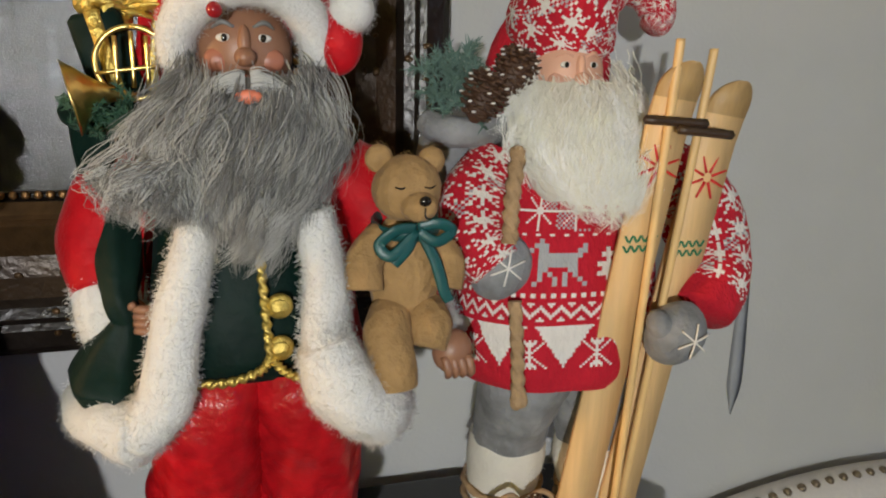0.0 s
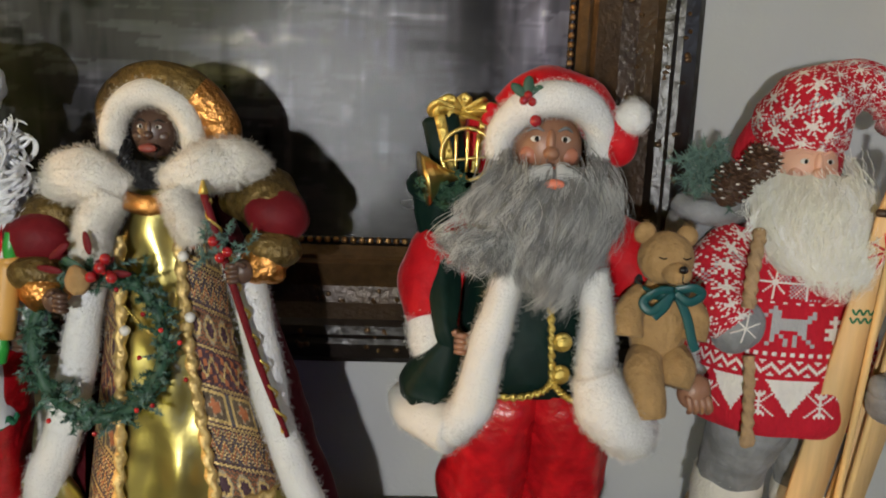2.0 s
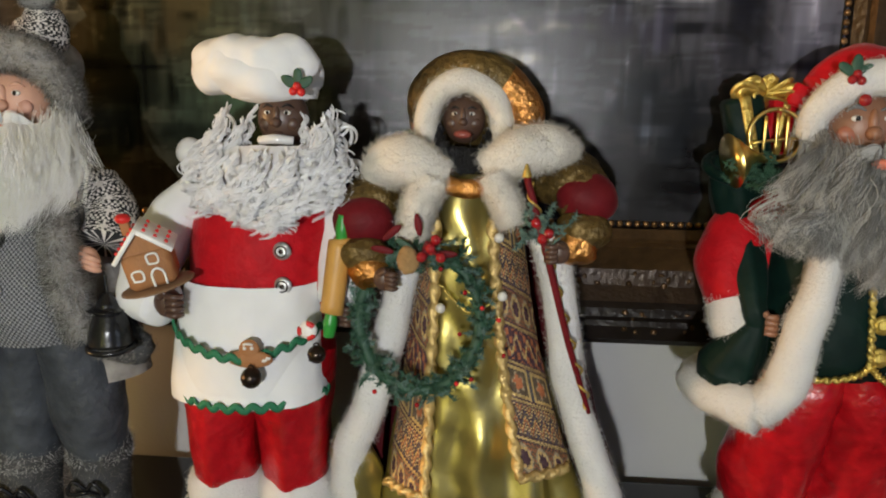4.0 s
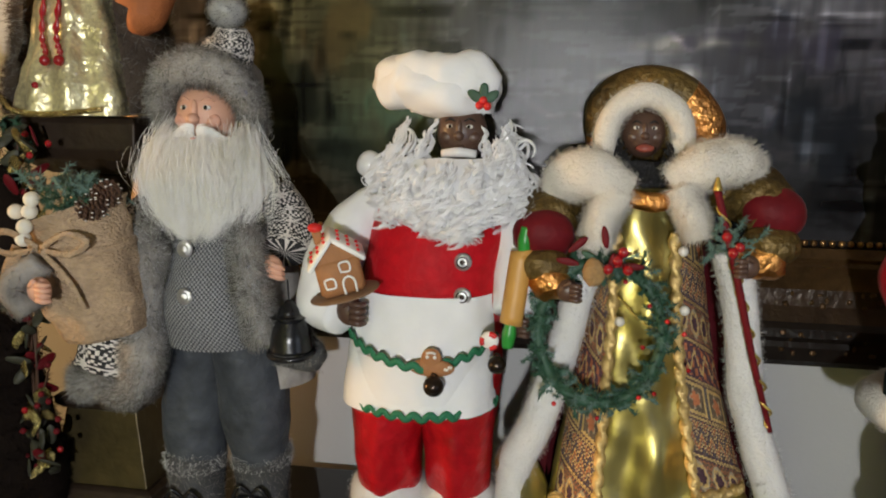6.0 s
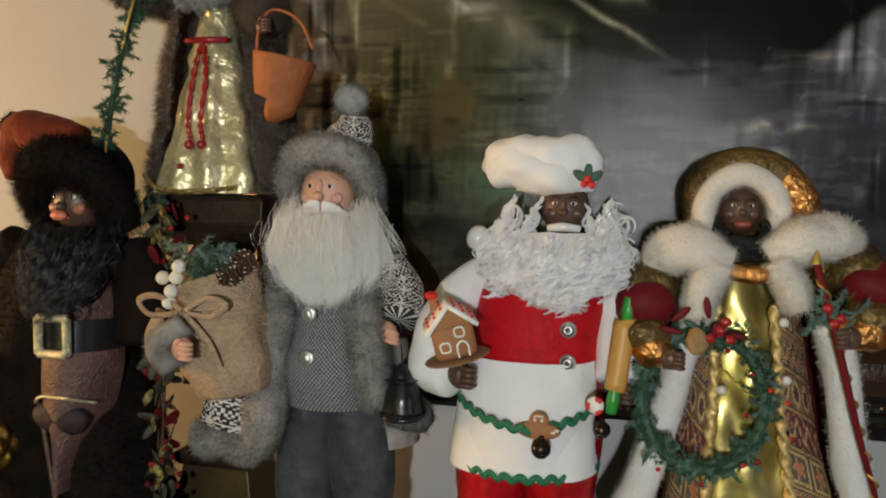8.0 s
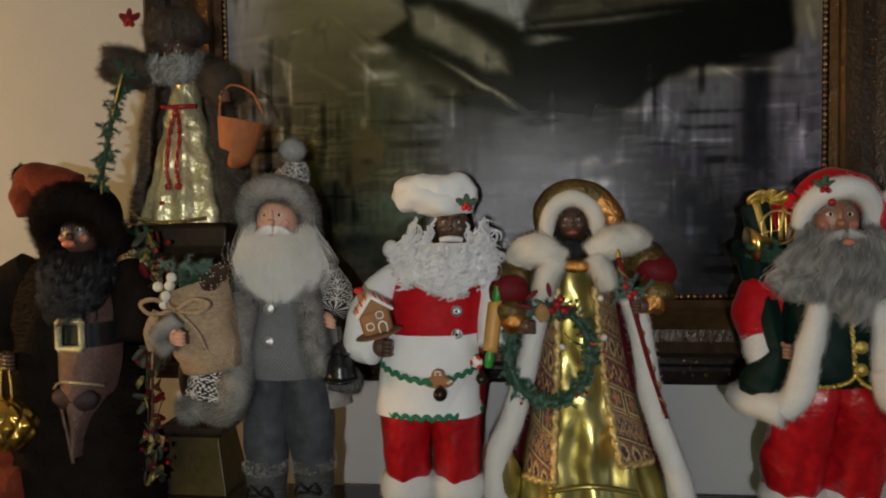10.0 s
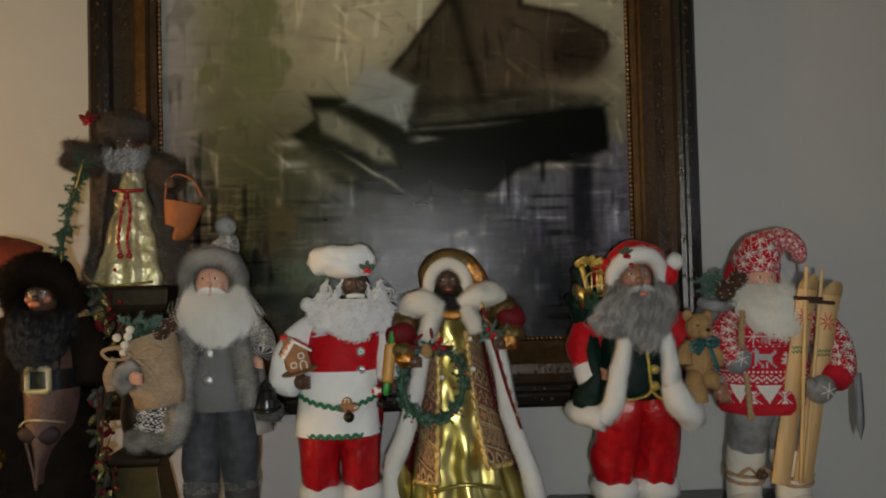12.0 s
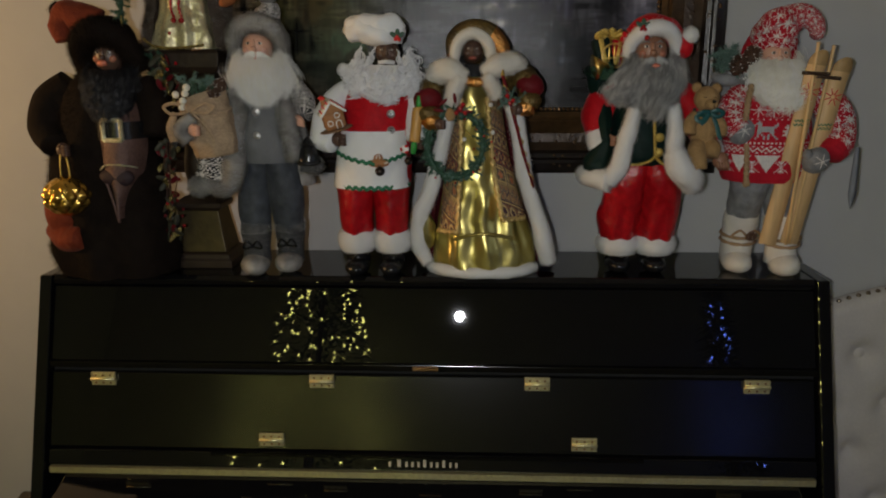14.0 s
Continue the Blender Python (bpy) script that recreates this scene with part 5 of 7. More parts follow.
def jumper_figure():
    s = Shape(31)
    ids = {"r": s.mid(KNITRED), "w": s.mid(KNITWHITE), "g": s.mid(KNITGREY)}
    for x, y in ((-6.0, 3.6), (1.9, 1.4)):
        f = s.ball((x, y + 0.6, 2.0), (2.7, 4.0, 2.2), CREAMFUR, lump=0.05)
        s.fur(f, CREAMFUR, 900, 0.3, 0.05, keep=lambda q: q[2] > 0.3)
        f = s.loft([(2.0, x * 0.95 - 0.1, y + 2.0, 2.8, 2.9), (6, x * 0.9 - 0.2, y + 2.0, 2.8, 2.9), (9.5, x * 0.85 - 0.3, y + 2.0, 3.1, 3.3), (11.2, x * 0.85 - 0.3, y + 2.0, 2.9, 3.0)], CREAMFUR, 40, 18, lump=0.1)
        s.fur(f, CREAMFUR, 1600, 0.35, 0.05, mess=0.7)
        for z in (5.8, 7.0):
            s.sweep(ring((x * 0.92 - 0.1, y + 2.0, z), 3.1, 0.98, 30, 0.12), [0.28, 0.28], TWINE, 8, 50, ridges=(2, 0.25, 50))
        s.loft([(9.5, x * 0.85 - 0.3, y + 2.0, 2.6, 2.7), (13, x * 0.75 - 0.7, y * 0.6 + 2.4, 3.1, 3.3), (17, x * 0.65 - 1.0, 3.4, 3.8, 4.0), (20, x * 0.6 - 1.1, 3.6, 3.9, 4.2)], GREYPLUSH, 48, 24, lump=0.18, freq=1.0)
    for dx in (-1.4, 1.2):
        s.sweep([(-5.6, 1.0, 7.4), (-5.6 + dx, 0.4, 8.6), (-5.6 + 2 * dx, 0.6, 7.4), (-5.6, 0.8, 7.0)], [0.22, 0.22], TWINE, 6, 20)
    cone_fruit(s, (-5.2, 0.0, 7.6), 0.9, CONE, SNOW, 60)
    cols, rows = 264, 112
    s.loft([(17.6, -3.0, 3.4, 7.0, 5.4), (18.6, -3.0, 3.3, 7.5, 5.6), (21, -3.0, 3.0, 8.0, 5.3), (25, -2.8, 3.2, 7.6, 5.0), (29, -2.6, 3.6, 7.1, 4.7), (32.5, -2.4, 3.8, 6.0, 4.2), (35.5, -2.2, 4.0, 3.4, 3.0)], KNITRED, cols, rows + 1,
           folds=(6, 0.02), lump=0.12, matfn=lambda c, r: ids[chart(c + 10, r)])
    # sleeves
    s.sweep([(-7.6, 3.6, 33.0), (-9.4, 2.4, 31.0), (-9.9, 0.6, 28.2), (-8.8, -0.6, 26.6)], [2.2, 2.6, 2.5, 2.0], KNITRED, 60, 64, lump=0.06, matfn=lambda u, v: ids[snow_chart(int(u * 60), int(v * 64))])
    s.sweep([(3.0, 3.4, 33.2), (7.0, 2.6, 31.2), (8.4, 1.2, 27.6), (8.0, -0.6, 24.6), (6.4, -2.0, 22.8)], [2.2, 2.9, 2.9, 2.7, 2.1], KNITRED, 68, 76, lump=0.06, matfn=lambda u, v: ids[snow_chart(int(u * 68), int(v * 76)) if v < 0.86 else "r"])
    # mittens with stitched stars
    s.off = np.array((-1.5, 0, 0.2))
    for c, rot, star in (((-7.2, -0.4, 26.5), (0, 10, 0), (-7.2, -2.15, 26.7)), ((4.9, -3.4, 21.7), (0, 28, 0), (5.2, -5.35, 21.7))):
        s.ball(c, (2.2, 1.7, 2.4), GREYPLUSH, rot, 0.05, 1.2)
        s.ball((c[0] - 1.5, c[1] - 0.4, c[2] + 0.8), (0.9, 0.9, 1.3), GREYPLUSH, (0, -30, 0))
        for k in range(3):
            a = radians(20 + 60 * k)
            d = (1.25 * math.cos(a), 0, 1.25 * math.sin(a))
            s.sweep([(star[0] - d[0], star[1] + 0.15, star[2] - d[2]), (star[0], star[1], star[2]), (star[0] + d[0], star[1] + 0.15, star[2] + d[2])], [0.07, 0.07], SNOW, 6, 8)
    # head, hat and beard
    s.off = np.array((-0.6, 0, 0))
    s.face((-1.9, 4.2, 39.3), 2.7, SKIN3, CHEEK3, CHEEK3, EYED, EYEW, SKIN3)
    hat = 128
    s.ball((-1.9, 7.2, 39.4), (4.9, 2.9, 5.6), KNITRED, lump=0.02)
    s.sweep([(-1.8, 6.2, 41.6), (-1.7, 5.6, 42.7), (-1.0, 4.8, 44.4), (0.6, 4.6, 45.7), (2.6, 4.2, 46.2), (4.3, 3.8, 45.0), (4.8, 3.6, 43.4), (4.2, 3.4, 42.6)], [3.7, 4.1, 3.7, 2.6, 2.0, 1.6, 1.3, 0.9], KNITRED, hat, 120,
            lump=0.03, matfn=lambda u, v: ids[snow_chart(int(u * hat), int(v * 120))])
    s.beard([(29.4, -1.4, 1.8, -3.2, 3.0), (31.5, -1.8, 3.8, -3.3, 3.2), (34.5, -2.2, 5.2, -2.6, 3.8), (37, -2.1, 5.0, -1.0, 4.2), (40.6, -1.9, 3.9, 2.2, 4.2)], [CREAMHAIR, WHITEHAIR, CREAMHAIR], 260, 0.3, 2.6, 0.024, 9, (0.18, 0.4), CREAMHAIR, 0.16, 0.5, 16, 0.15)
    s.moustache((-1.9, 1.0, 38.0), 2.0, 1.0, CREAMHAIR, 220)
    # rope over the shoulder
    s.off = np.array((-0.9, 0, 0))
    s.sweep([(-6.8, -0.6, 34.6), (-7.6, -1.8, 31.5), (-7.8, -2.2, 28.6)], [0.5, 0.5], TWINE, 12, 60, ridges=(3, 0.2, 40))
    s.sweep([(-7.2, -2.0, 24.6), (-7.1, -2.6, 21), (-7.0, -2.8, 17.6)], [0.42, 0.45], TWINE, 12, 60, ridges=(3, 0.2, 40))
    s.ball((-7.0, -2.8, 18.0), (0.6, 0.5, 0.9), TWINE, lump=0.2, freq=5)
    s.done("figurine", "white-bearded figurine in red and white patterned knit jumper and hat", "figurine", (0.642, 0), group="figures on the piano")

    p = thing("backpack", "grey plush backpack with frosted fir and pine cones", "backpack", (0.642, 0, 1.2))
    b = Shape(32)
    b.sweep([(-8.6, 8.0, 24), (-8.8, 8.2, 30), (-9.2, 7.6, 34.6)], [3.0, 3.4, 3.2], GREYPLUSH, 24, 20, lump=0.06)
    f = b.sweep([(-12.6, 5.2, 36.0), (-11.6, 4.0, 35.4), (-9.2, 3.2, 35.3), (-6.8, 3.6, 35.8)], [0.8, 1.05, 1.05, 0.9], GREYPLUSH, 16, 20, lump=0.08)
    b.fur(f, GREYFUR, 900, 0.25, 0.04)
    b.done("pouch", parent=p)
    g = Shape(33)
    sprigs(g, (-10.6, 4.2, 38.2), (1.9, 1.2, 1.6), FIRFROST, 44, 2.2, 0.05, 0.7)
    g.done("fir_sprig", parent=p, label="frosted artificial fir")
    for c, r in (((-9.4, 2.0, 37.6), 1.7), ((-7.2, 2.2, 39.3), 1.6)):
        q = Shape(34)
        cone_fruit(q, c, r, CONE, SNOW, 25)
        q.done("pine_cone", parent=p, label="brown pine cone with frosted tips")

    tag = Shape(35)
    tag.sweep([(12.6, 1.6, 23.6), (12.6, 1.6, 18.0), (12.6, 1.6, 14.9), (12.55, 1.6, 12.4)], [0.45, 0.7, 0.72, 0.05], TAGGREY, 4, 12, flat=0.12)
    tag.sweep([(11.1, 1.6, 27.0), (12.5, 1.6, 23.4)], [0.06, 0.06], TAGGREY, 6, 4)
    tag.done("hang_tag", "grey card hang tag on a loop at the sleeve", "tag", (0.642, 0))


def ski_set():
    p = thing("ski_set", "pair of pale wooden toy skis with poles bound together", "skis", (0.622, 0.032, 1.2))
    for top, foot, y, lab in (((4.2, 40.3), (-0.6, 6.4), -6.4, ""), ((8.7, 39.1), (3.6, 6.4), -5.4, "")):
        s = Shape(41)
        t = np.concatenate([np.linspace(0, 0.93, 20), np.linspace(0.945, 1, 12)])
        n = len(t)
        cx, cz = foot[0] + (top[0] - foot[0]) * t, foot[1] + (top[1] - foot[1]) * t
        w = 1.5 * np.sqrt(np.clip(1 - np.clip((t - 0.945) / 0.055, 0, 0.985) ** 2, 0.03, 1))
        cx = cx + 0.25 * (1.5 - w)
        yy = y + 2.2 * (1 - t) - 0.9 * np.clip((t - 0.86) / 0.14, 0, 1) ** 2
        th = 0.22
        d = np.array((top[1] - foot[1], -(top[0] - foot[0])), float)
        d /= np.linalg.norm(d)
        rowsp = []
        for a, b in ((-1, -1), (1, -1), (1, 1), (-1, 1)):
            rowsp.append(np.stack([cx + a * w * d[0], yy + b * th, cz + a * w * d[1]], 1))
        P = np.stack(rowsp, 1)
        ids = (s.mid(PALEWOOD), s.mid(KNOTWOOD))
        mm = np.array([[ids[1] if t[i] > 0.885 else ids[0]] * 4 for i in range(n - 1)]).ravel()
        s.grid(P, mm)
        s.add(P[0], [(0, 1, 2, 3)], PALEWOOD), s.add(P[-1], [(3, 2, 1, 0)], KNOTWOOD)
        ski = s.done("ski", parent=p)
        m = Shape(42)
        k = 0.80
        c = np.array((foot[0] + (top[0] - foot[0]) * k, y + 2.2 * (1 - k) - 0.26, foot[1] + (top[1] - foot[1]) * k))
        for a in range(8):
            e = np.array((math.cos(a * 0.785 + 0.3), 0, math.sin(a * 0.785 + 0.3)))
            m.sweep([c + e * 0.35, c + e * 1.55], [0.11, 0.08], REDPAINT, 6, 4)
        m.done("star", parent=ski, label="painted red star")
        m = Shape(43)
        for j, k in enumerate((0.655, 0.635)):
            c = np.array((foot[0] + (top[0] - foot[0]) * k, y + 2.2 * (1 - k) - 0.26, foot[1] + (top[1] - foot[1]) * k))
            m.sweep([c + np.array((-1.2 + 0.3 * i, 0, 0.22 * (-1) ** i)) for i in range(9)], [0.08, 0.08], GREENTRIM, 6, 26)
        m.done("zigzag", parent=ski, label="painted green zigzag")
    for top, foot, y in (((3.4, 40.4), (2.4, 6.6), -7.0), ((6.0, 39.9), (3.2, 6.6), -6.6)):
        s = Shape(44)
        s.sweep([(foot[0], y + 2.0, foot[1]), (top[0], y, top[1] - 1.6), (top[0] + 0.05, y, top[1])], [0.3, 0.3, 0.3, 0.06], YELLOWPALE, 10, 20)
        s.done("ski_pole", parent=p, label="pale wooden dowel pole")
    for a, b, y in (((1.2, 36.7), (5.7, 36.4), -7.5), ((3.4, 36.1), (7.4, 35.7), -7.9)):
        s = Shape(45)
        s.sweep([(a[0], y, a[1]), (b[0], y, b[1])], [0.3, 0.3], DARKWOOD, 4, 6)
        s.done("binding_bar", parent=p, label="dark brown binding bar")


YELLOWPALE = mat("pale_dowel", (0.70, 0.46, 0.20), 0.45, var=0.15, scale=60, bump=0.05, stretch=(3, 3, 0.4))


# ---- regal figure in gold ----
def gold_figure():
    s = Shape(51)
    ids = [s.mid(m) for m in (TAPESTRY, TAPPURPLE, TAPORANGE, TAPGOLD, TAPBLUE, TAPCREAM)]
    gown = [(1.2, 1.6, 3.0, 9.4, 5.6), (4, 1.5, 3.0, 9.3, 5.4), (9, 1.2, 3.2, 8.4, 5.0), (16, 0.8, 3.4, 6.8, 4.6), (24, 0.3, 3.4, 5.0, 4.2), (31, -0.1, 3.4, 3.9, 3.7), (36, -0.3, 3.6, 2.4, 2.6)]
    s.loft(gown, FOIL, 120, 60, folds=(9, 0.07), lump=0.30, freq=0.75)
    s.sweep([(-4, -1.6, 7.2), (1.5, -2.6, 8.4), (7, -1.7, 7.4)], [0.3, 0.35, 0.3], FOIL, 8, 20)
    f = s.sweep([(-8.4, 2.6, 1.1), (-5.2, -0.7, 1.0), (1.6, -2.0, 0.9), (8.0, -0.8, 1.0), (11.2, 2.6, 1.1)], [1.0, 1.1, 1.1, 1.1, 1.0], WHITEFUR, 16, 40, lump=0.1)
    s.fur(f, WHITEFUR, 3600, 0.6, 0.05, keep=lambda q: q[2] > 0.2)
    # maroon cape behind
    s.loft([(1.0, 2.6, 4.6, 12.2, 4.8), (8, 2.2, 4.6, 11.2, 4.8), (18, 1.2, 4.4, 9.4, 4.6), (28, 0.4, 4.2, 7.0, 4.4), (35, -0.2, 4.2, 4.6, 3.8)], MAROON, 90, 44, (62, 298), folds=(8, 0.05), lump=0.2)

    def woven(c, r):
        """Bands of woven ornament, slanting a little across the panel."""
        q = r + int(0.35 * c)
        band, v = q // 22, q % 22
        if v in (0, 1):
            return ids[3 if (c + v) % 3 else 0]
        if v in (2, 21):
            return ids[1]
        kind = band % 4
        if kind == 0:
            d = math.hypot((c % 13 - 6) / 5.0, (v - 11.5) / 7.5)
            return ids[1 if d < 0.62 else 3 if d < 0.86 else 5 if d < 1.05 else 0 if (c + v) % 3 else 2]
        if kind == 1:
            z = (v + 2 * abs(c % 8 - 4)) % 12
            return ids[(2, 2, 3, 0, 0, 4, 1, 1, 3, 0, 5, 0)[z]]
        if kind == 2:
            e = max(abs(c % 22 - 11) / 11, abs(v - 11.5) / 10)
            f = math.hypot(c % 22 - 11, v - 11.5) * (1 + 0.25 * math.cos(5 * math.atan2(v - 11.5, c % 22 - 11)))
            return ids[2 if f < 3.6 else 5 if f < 4.5 else 3 if 0.72 < e < 0.86 else 4 if e > 0.86 and (c + v) % 2 else 0]
        w = abs(v - 11.5 - 5 * math.sin(c * 0.5))
        return ids[3 if w < 1.2 else 5 if w < 2.0 and c % 2 else 1 if (c // 3 + v // 4) % 3 else 2]
    # tapestry fronts with gold cord
    for rows, arc in (([(11.0, 1.4, 2.9, 8.7, 5.7), (16, 0.9, 3.2, 7.4, 5.2), (24, 0.4, 3.2, 5.8, 4.9), (33.5, 0.0, 3.2, 4.7, 4.4)], (24, 66)), ([(8.5, 1.3, 2.9, 8.8, 5.8), (16, 0.7, 3.2, 7.2, 5.2), (24, 0.2, 3.2, 5.6, 4.9), (33.5, -0.2, 3.2, 4.6, 4.4)], (-66, -30))):
        p, n = s.loft(rows, TAPESTRY, 46, 150, arc, lump=0.06, matfn=woven)
        P = p.reshape(150, 46, 3)
        inner = P[:, 0] if arc[0] > 0 else P[:, -1]
        s.sweep(inner[::12] + np.array((0, -0.15, 0)), [0.42, 0.42], TAPGOLD, 10, 110, ridges=(2, 0.3, 90))
        s.sweep(np.vstack([inner[0], P[0, ::8] + np.array((0, -0.1, 0))]), [0.42, 0.42], TAPGOLD, 10, 40, ridges=(2, 0.3, 30))
    for x, z in ((2.6, 31.4), (3.0, 26.6), (-2.0, 25.4)):
        s.ball((x, -1.9, z), 0.42, EYEW, seg=10, rings=8)
    s.sweep([(-2.2, -1.6, 27.4), (0.4, -2.2, 25.2), (2.9, -1.9, 26.6)], [0.1, 0.1], GOLD, 6, 30, ridges=(2, 0.4, 60))
    # white fur edges of the cape
    for pts, r in (([(6.2, -0.4, 31.4), (7.6, -0.2, 27), (8.4, 0.2, 21), (9.4, 0.4, 16.5), (11.4, 0.4, 11.0), (12.8, 1.0, 6.0), (13.6, 2.2, 2.2)], [1.3, 1.4, 1.4, 1.3, 1.5, 1.7, 1.6]),
                   ([(-4.2, -0.6, 31.8), (-5.4, -0.6, 27), (-6.6, 0.0, 22), (-8.2, 0.4, 16), (-10.2, 0.8, 11), (-10.4, 1.2, 5.5), (-8.8, 1.0, 2.0)], [1.2, 1.3, 1.4, 1.5, 1.6, 1.5, 1.2])):
        f = s.sweep(pts, r, WHITEFUR, 18, 44, lump=0.08)
        s.fur(f, WHITEFUR, 4600, 0.8, 0.05)
    s.ball((-9.6, 1.2, 9.0), (2.0, 1.6, 4.4), FOIL, (0, -18, 0), 0.10, 1.4)
    # collar
    for pts, r in (([(-1.8, -0.6, 36.0), (-4.4, -0.8, 37.2), (-6.8, 0.2, 36.6), (-7.6, 1.0, 34.6)], [1.5, 1.9, 1.9, 1.2]), ([(1.6, -0.6, 36.4), (4.0, -0.8, 38.0), (6.6, 0.0, 38.4), (8.0, 0.6, 37.4)], [1.5, 1.9, 1.8, 1.1]),
                   ([(-2.6, -1.4, 36.0), (-3.8, -1.8, 33.6), (-4.4, -1.6, 31.0)], [1.3, 1.4, 1.2]), ([(2.0, -1.6, 36.4), (3.0, -2.0, 34.4), (3.6, -1.8, 32.6)], [1.2, 1.2, 1.0])):
        f = s.sweep(pts, r, CREAMFUR, 18, 22, lump=0.1)
        s.fur(f, CREAMFUR, 3000, 1.1, 0.05)
    s.sweep([(-2.4, -1.0, 35.6), (0, -1.9, 35.2), (2.2, -1.1, 35.6)], [0.7, 0.8, 0.7], COPPER, 12, 16)
    # sleeves, cuffs, hands
    for sd, a in ((-1, ((-5.6, 2.4, 35), (-8.0, 0.8, 33.6), (-8.6, -1.4, 31.4))), (1, ((5.6, 2.4, 36.2), (8.6, 1.0, 35.4), (9.6, -0.6, 33.8)))):
        s.sweep(a, [2.0, 2.5, 2.3], BROCADE, 20, 20, lump=0.1)
        s.ball((a[2][0] - 0.2 * sd, a[2][1] + 0.4, a[2][2] + 0.8), (2.6, 2.2, 2.2), DARKRED, lump=0.06)
        s.ball((a[2][0] - 0.3 * sd, a[2][1] - 0.6, a[2][2] - 1.6), (2.3, 1.9, 1.6), BROCADE, lump=0.1)
        f = s.ball((a[2][0] - 0.9 * sd, a[2][1] - 1.0, a[2][2] - 2.8), (1.9, 1.6, 1.7), COPPER, lump=0.1, freq=3)
        s.hand((a[2][0] - 2.3 * sd, a[2][1] - 2.4, a[2][2] - 3.2), SKIN2, 0.9, -sd)
    # head, beard, hat
    s.face((-0.6, 2.6, 40.5), 1.8, SKIN2, SKIN2, LIPDARK, EYED, EYEW, BLACKHAIR)
    s.beard([(36.4, -0.4, 1.6, -0.6, 2.0), (38, -0.5, 2.4, -0.4, 2.2), (40.2, -0.6, 2.2, 0.8, 2.4)], [BLACKHAIR], 90, 0.22, 2.5, 0.05, 10, (0.3, 0.7), BLACKHAIR, 0.5, 0.25, 8)
    s.ball((-0.6, 0.5, 39.3), (0.75, 0.4, 0.34), LIPDARK, seg=12, rings=8)
    f = s.sweep([(-3.5, 2.0, 37.6), (-3.7, 1.8, 40.4), (-2.7, 1.5, 42.6), (-0.6, 1.3, 43.6), (1.5, 1.5, 42.7), (2.5, 1.8, 40.6), (2.3, 2.0, 37.8)], [0.9, 1.0, 1.0, 1.05, 1.05, 1.0, 0.9], CREAMFUR, 16, 34)
    s.fur(f, CREAMFUR, 3800, 0.6, 0.045)
    hat = [s.mid(BROCADE), s.mid(COPPER)]
    s.off = np.array((0.4, 0, -0.8))
    s.sweep([(-4.6, 4.0, 40.4), (-4.4, 3.2, 43.0), (-2.4, 2.8, 44.9), (0.2, 2.6, 45.0), (2.6, 2.8, 43.8), (3.9, 3.2, 41.6), (3.9, 3.8, 39.6)], [1.2, 1.5, 1.7, 1.7, 1.8, 1.7, 1.2], BROCADE, 24, 44, lump=0.07,
            matfn=lambda u, v: hat[1] if v > 0.62 or v < 0.06 else hat[0])
    s.ball((-0.3, 4.8, 42.0), (4.2, 2.6, 3.4), BROCADE, lump=0.06)
    s.done("figurine", "dark-bearded regal figurine in gold gown, tapestry robe and white fur", "figurine", (0.09, 0), group="figures on the piano")

    st = Shape(55)
    st.sweep([(4.6, -3.2, 36.4), (6.6, -3.0, 29.5), (8.4, -2.4, 23.0), (10.4, -1.6, 16.8)], [0.28, 0.30, 0.28, 0.2], DARKRED, 10, 40)
    st.sweep([(4.75 + 0.32 * math.cos(i * 0.9) + 5.6 * i / 60, -3.2 + 0.32 * math.sin(i * 0.9) + 1.5 * i / 60, 36 - 18.8 * i / 60) for i in range(61)], [0.12, 0.12], GOLD, 6, 240)
    st.sweep([(4.6, -3.2, 36.4), (4.55, -3.2, 37.4)], [0.4, 0.1], GOLD, 8, 6)
    sprigs(st, (6.0, -3.0, 32.6), (1.8, 0.5, 1.0), FIRFROST, 20, 1.3)
    for q in ((5.4, -3.9, 33.0), (6.4, -3.8, 32.2), (5.9, -4.0, 31.8)):
        st.ball(q, 0.4, BERRY, seg=10, rings=8)
    st.done("staff", "slender red and gold staff with a small fir spray", "staff", (0.09, 0))


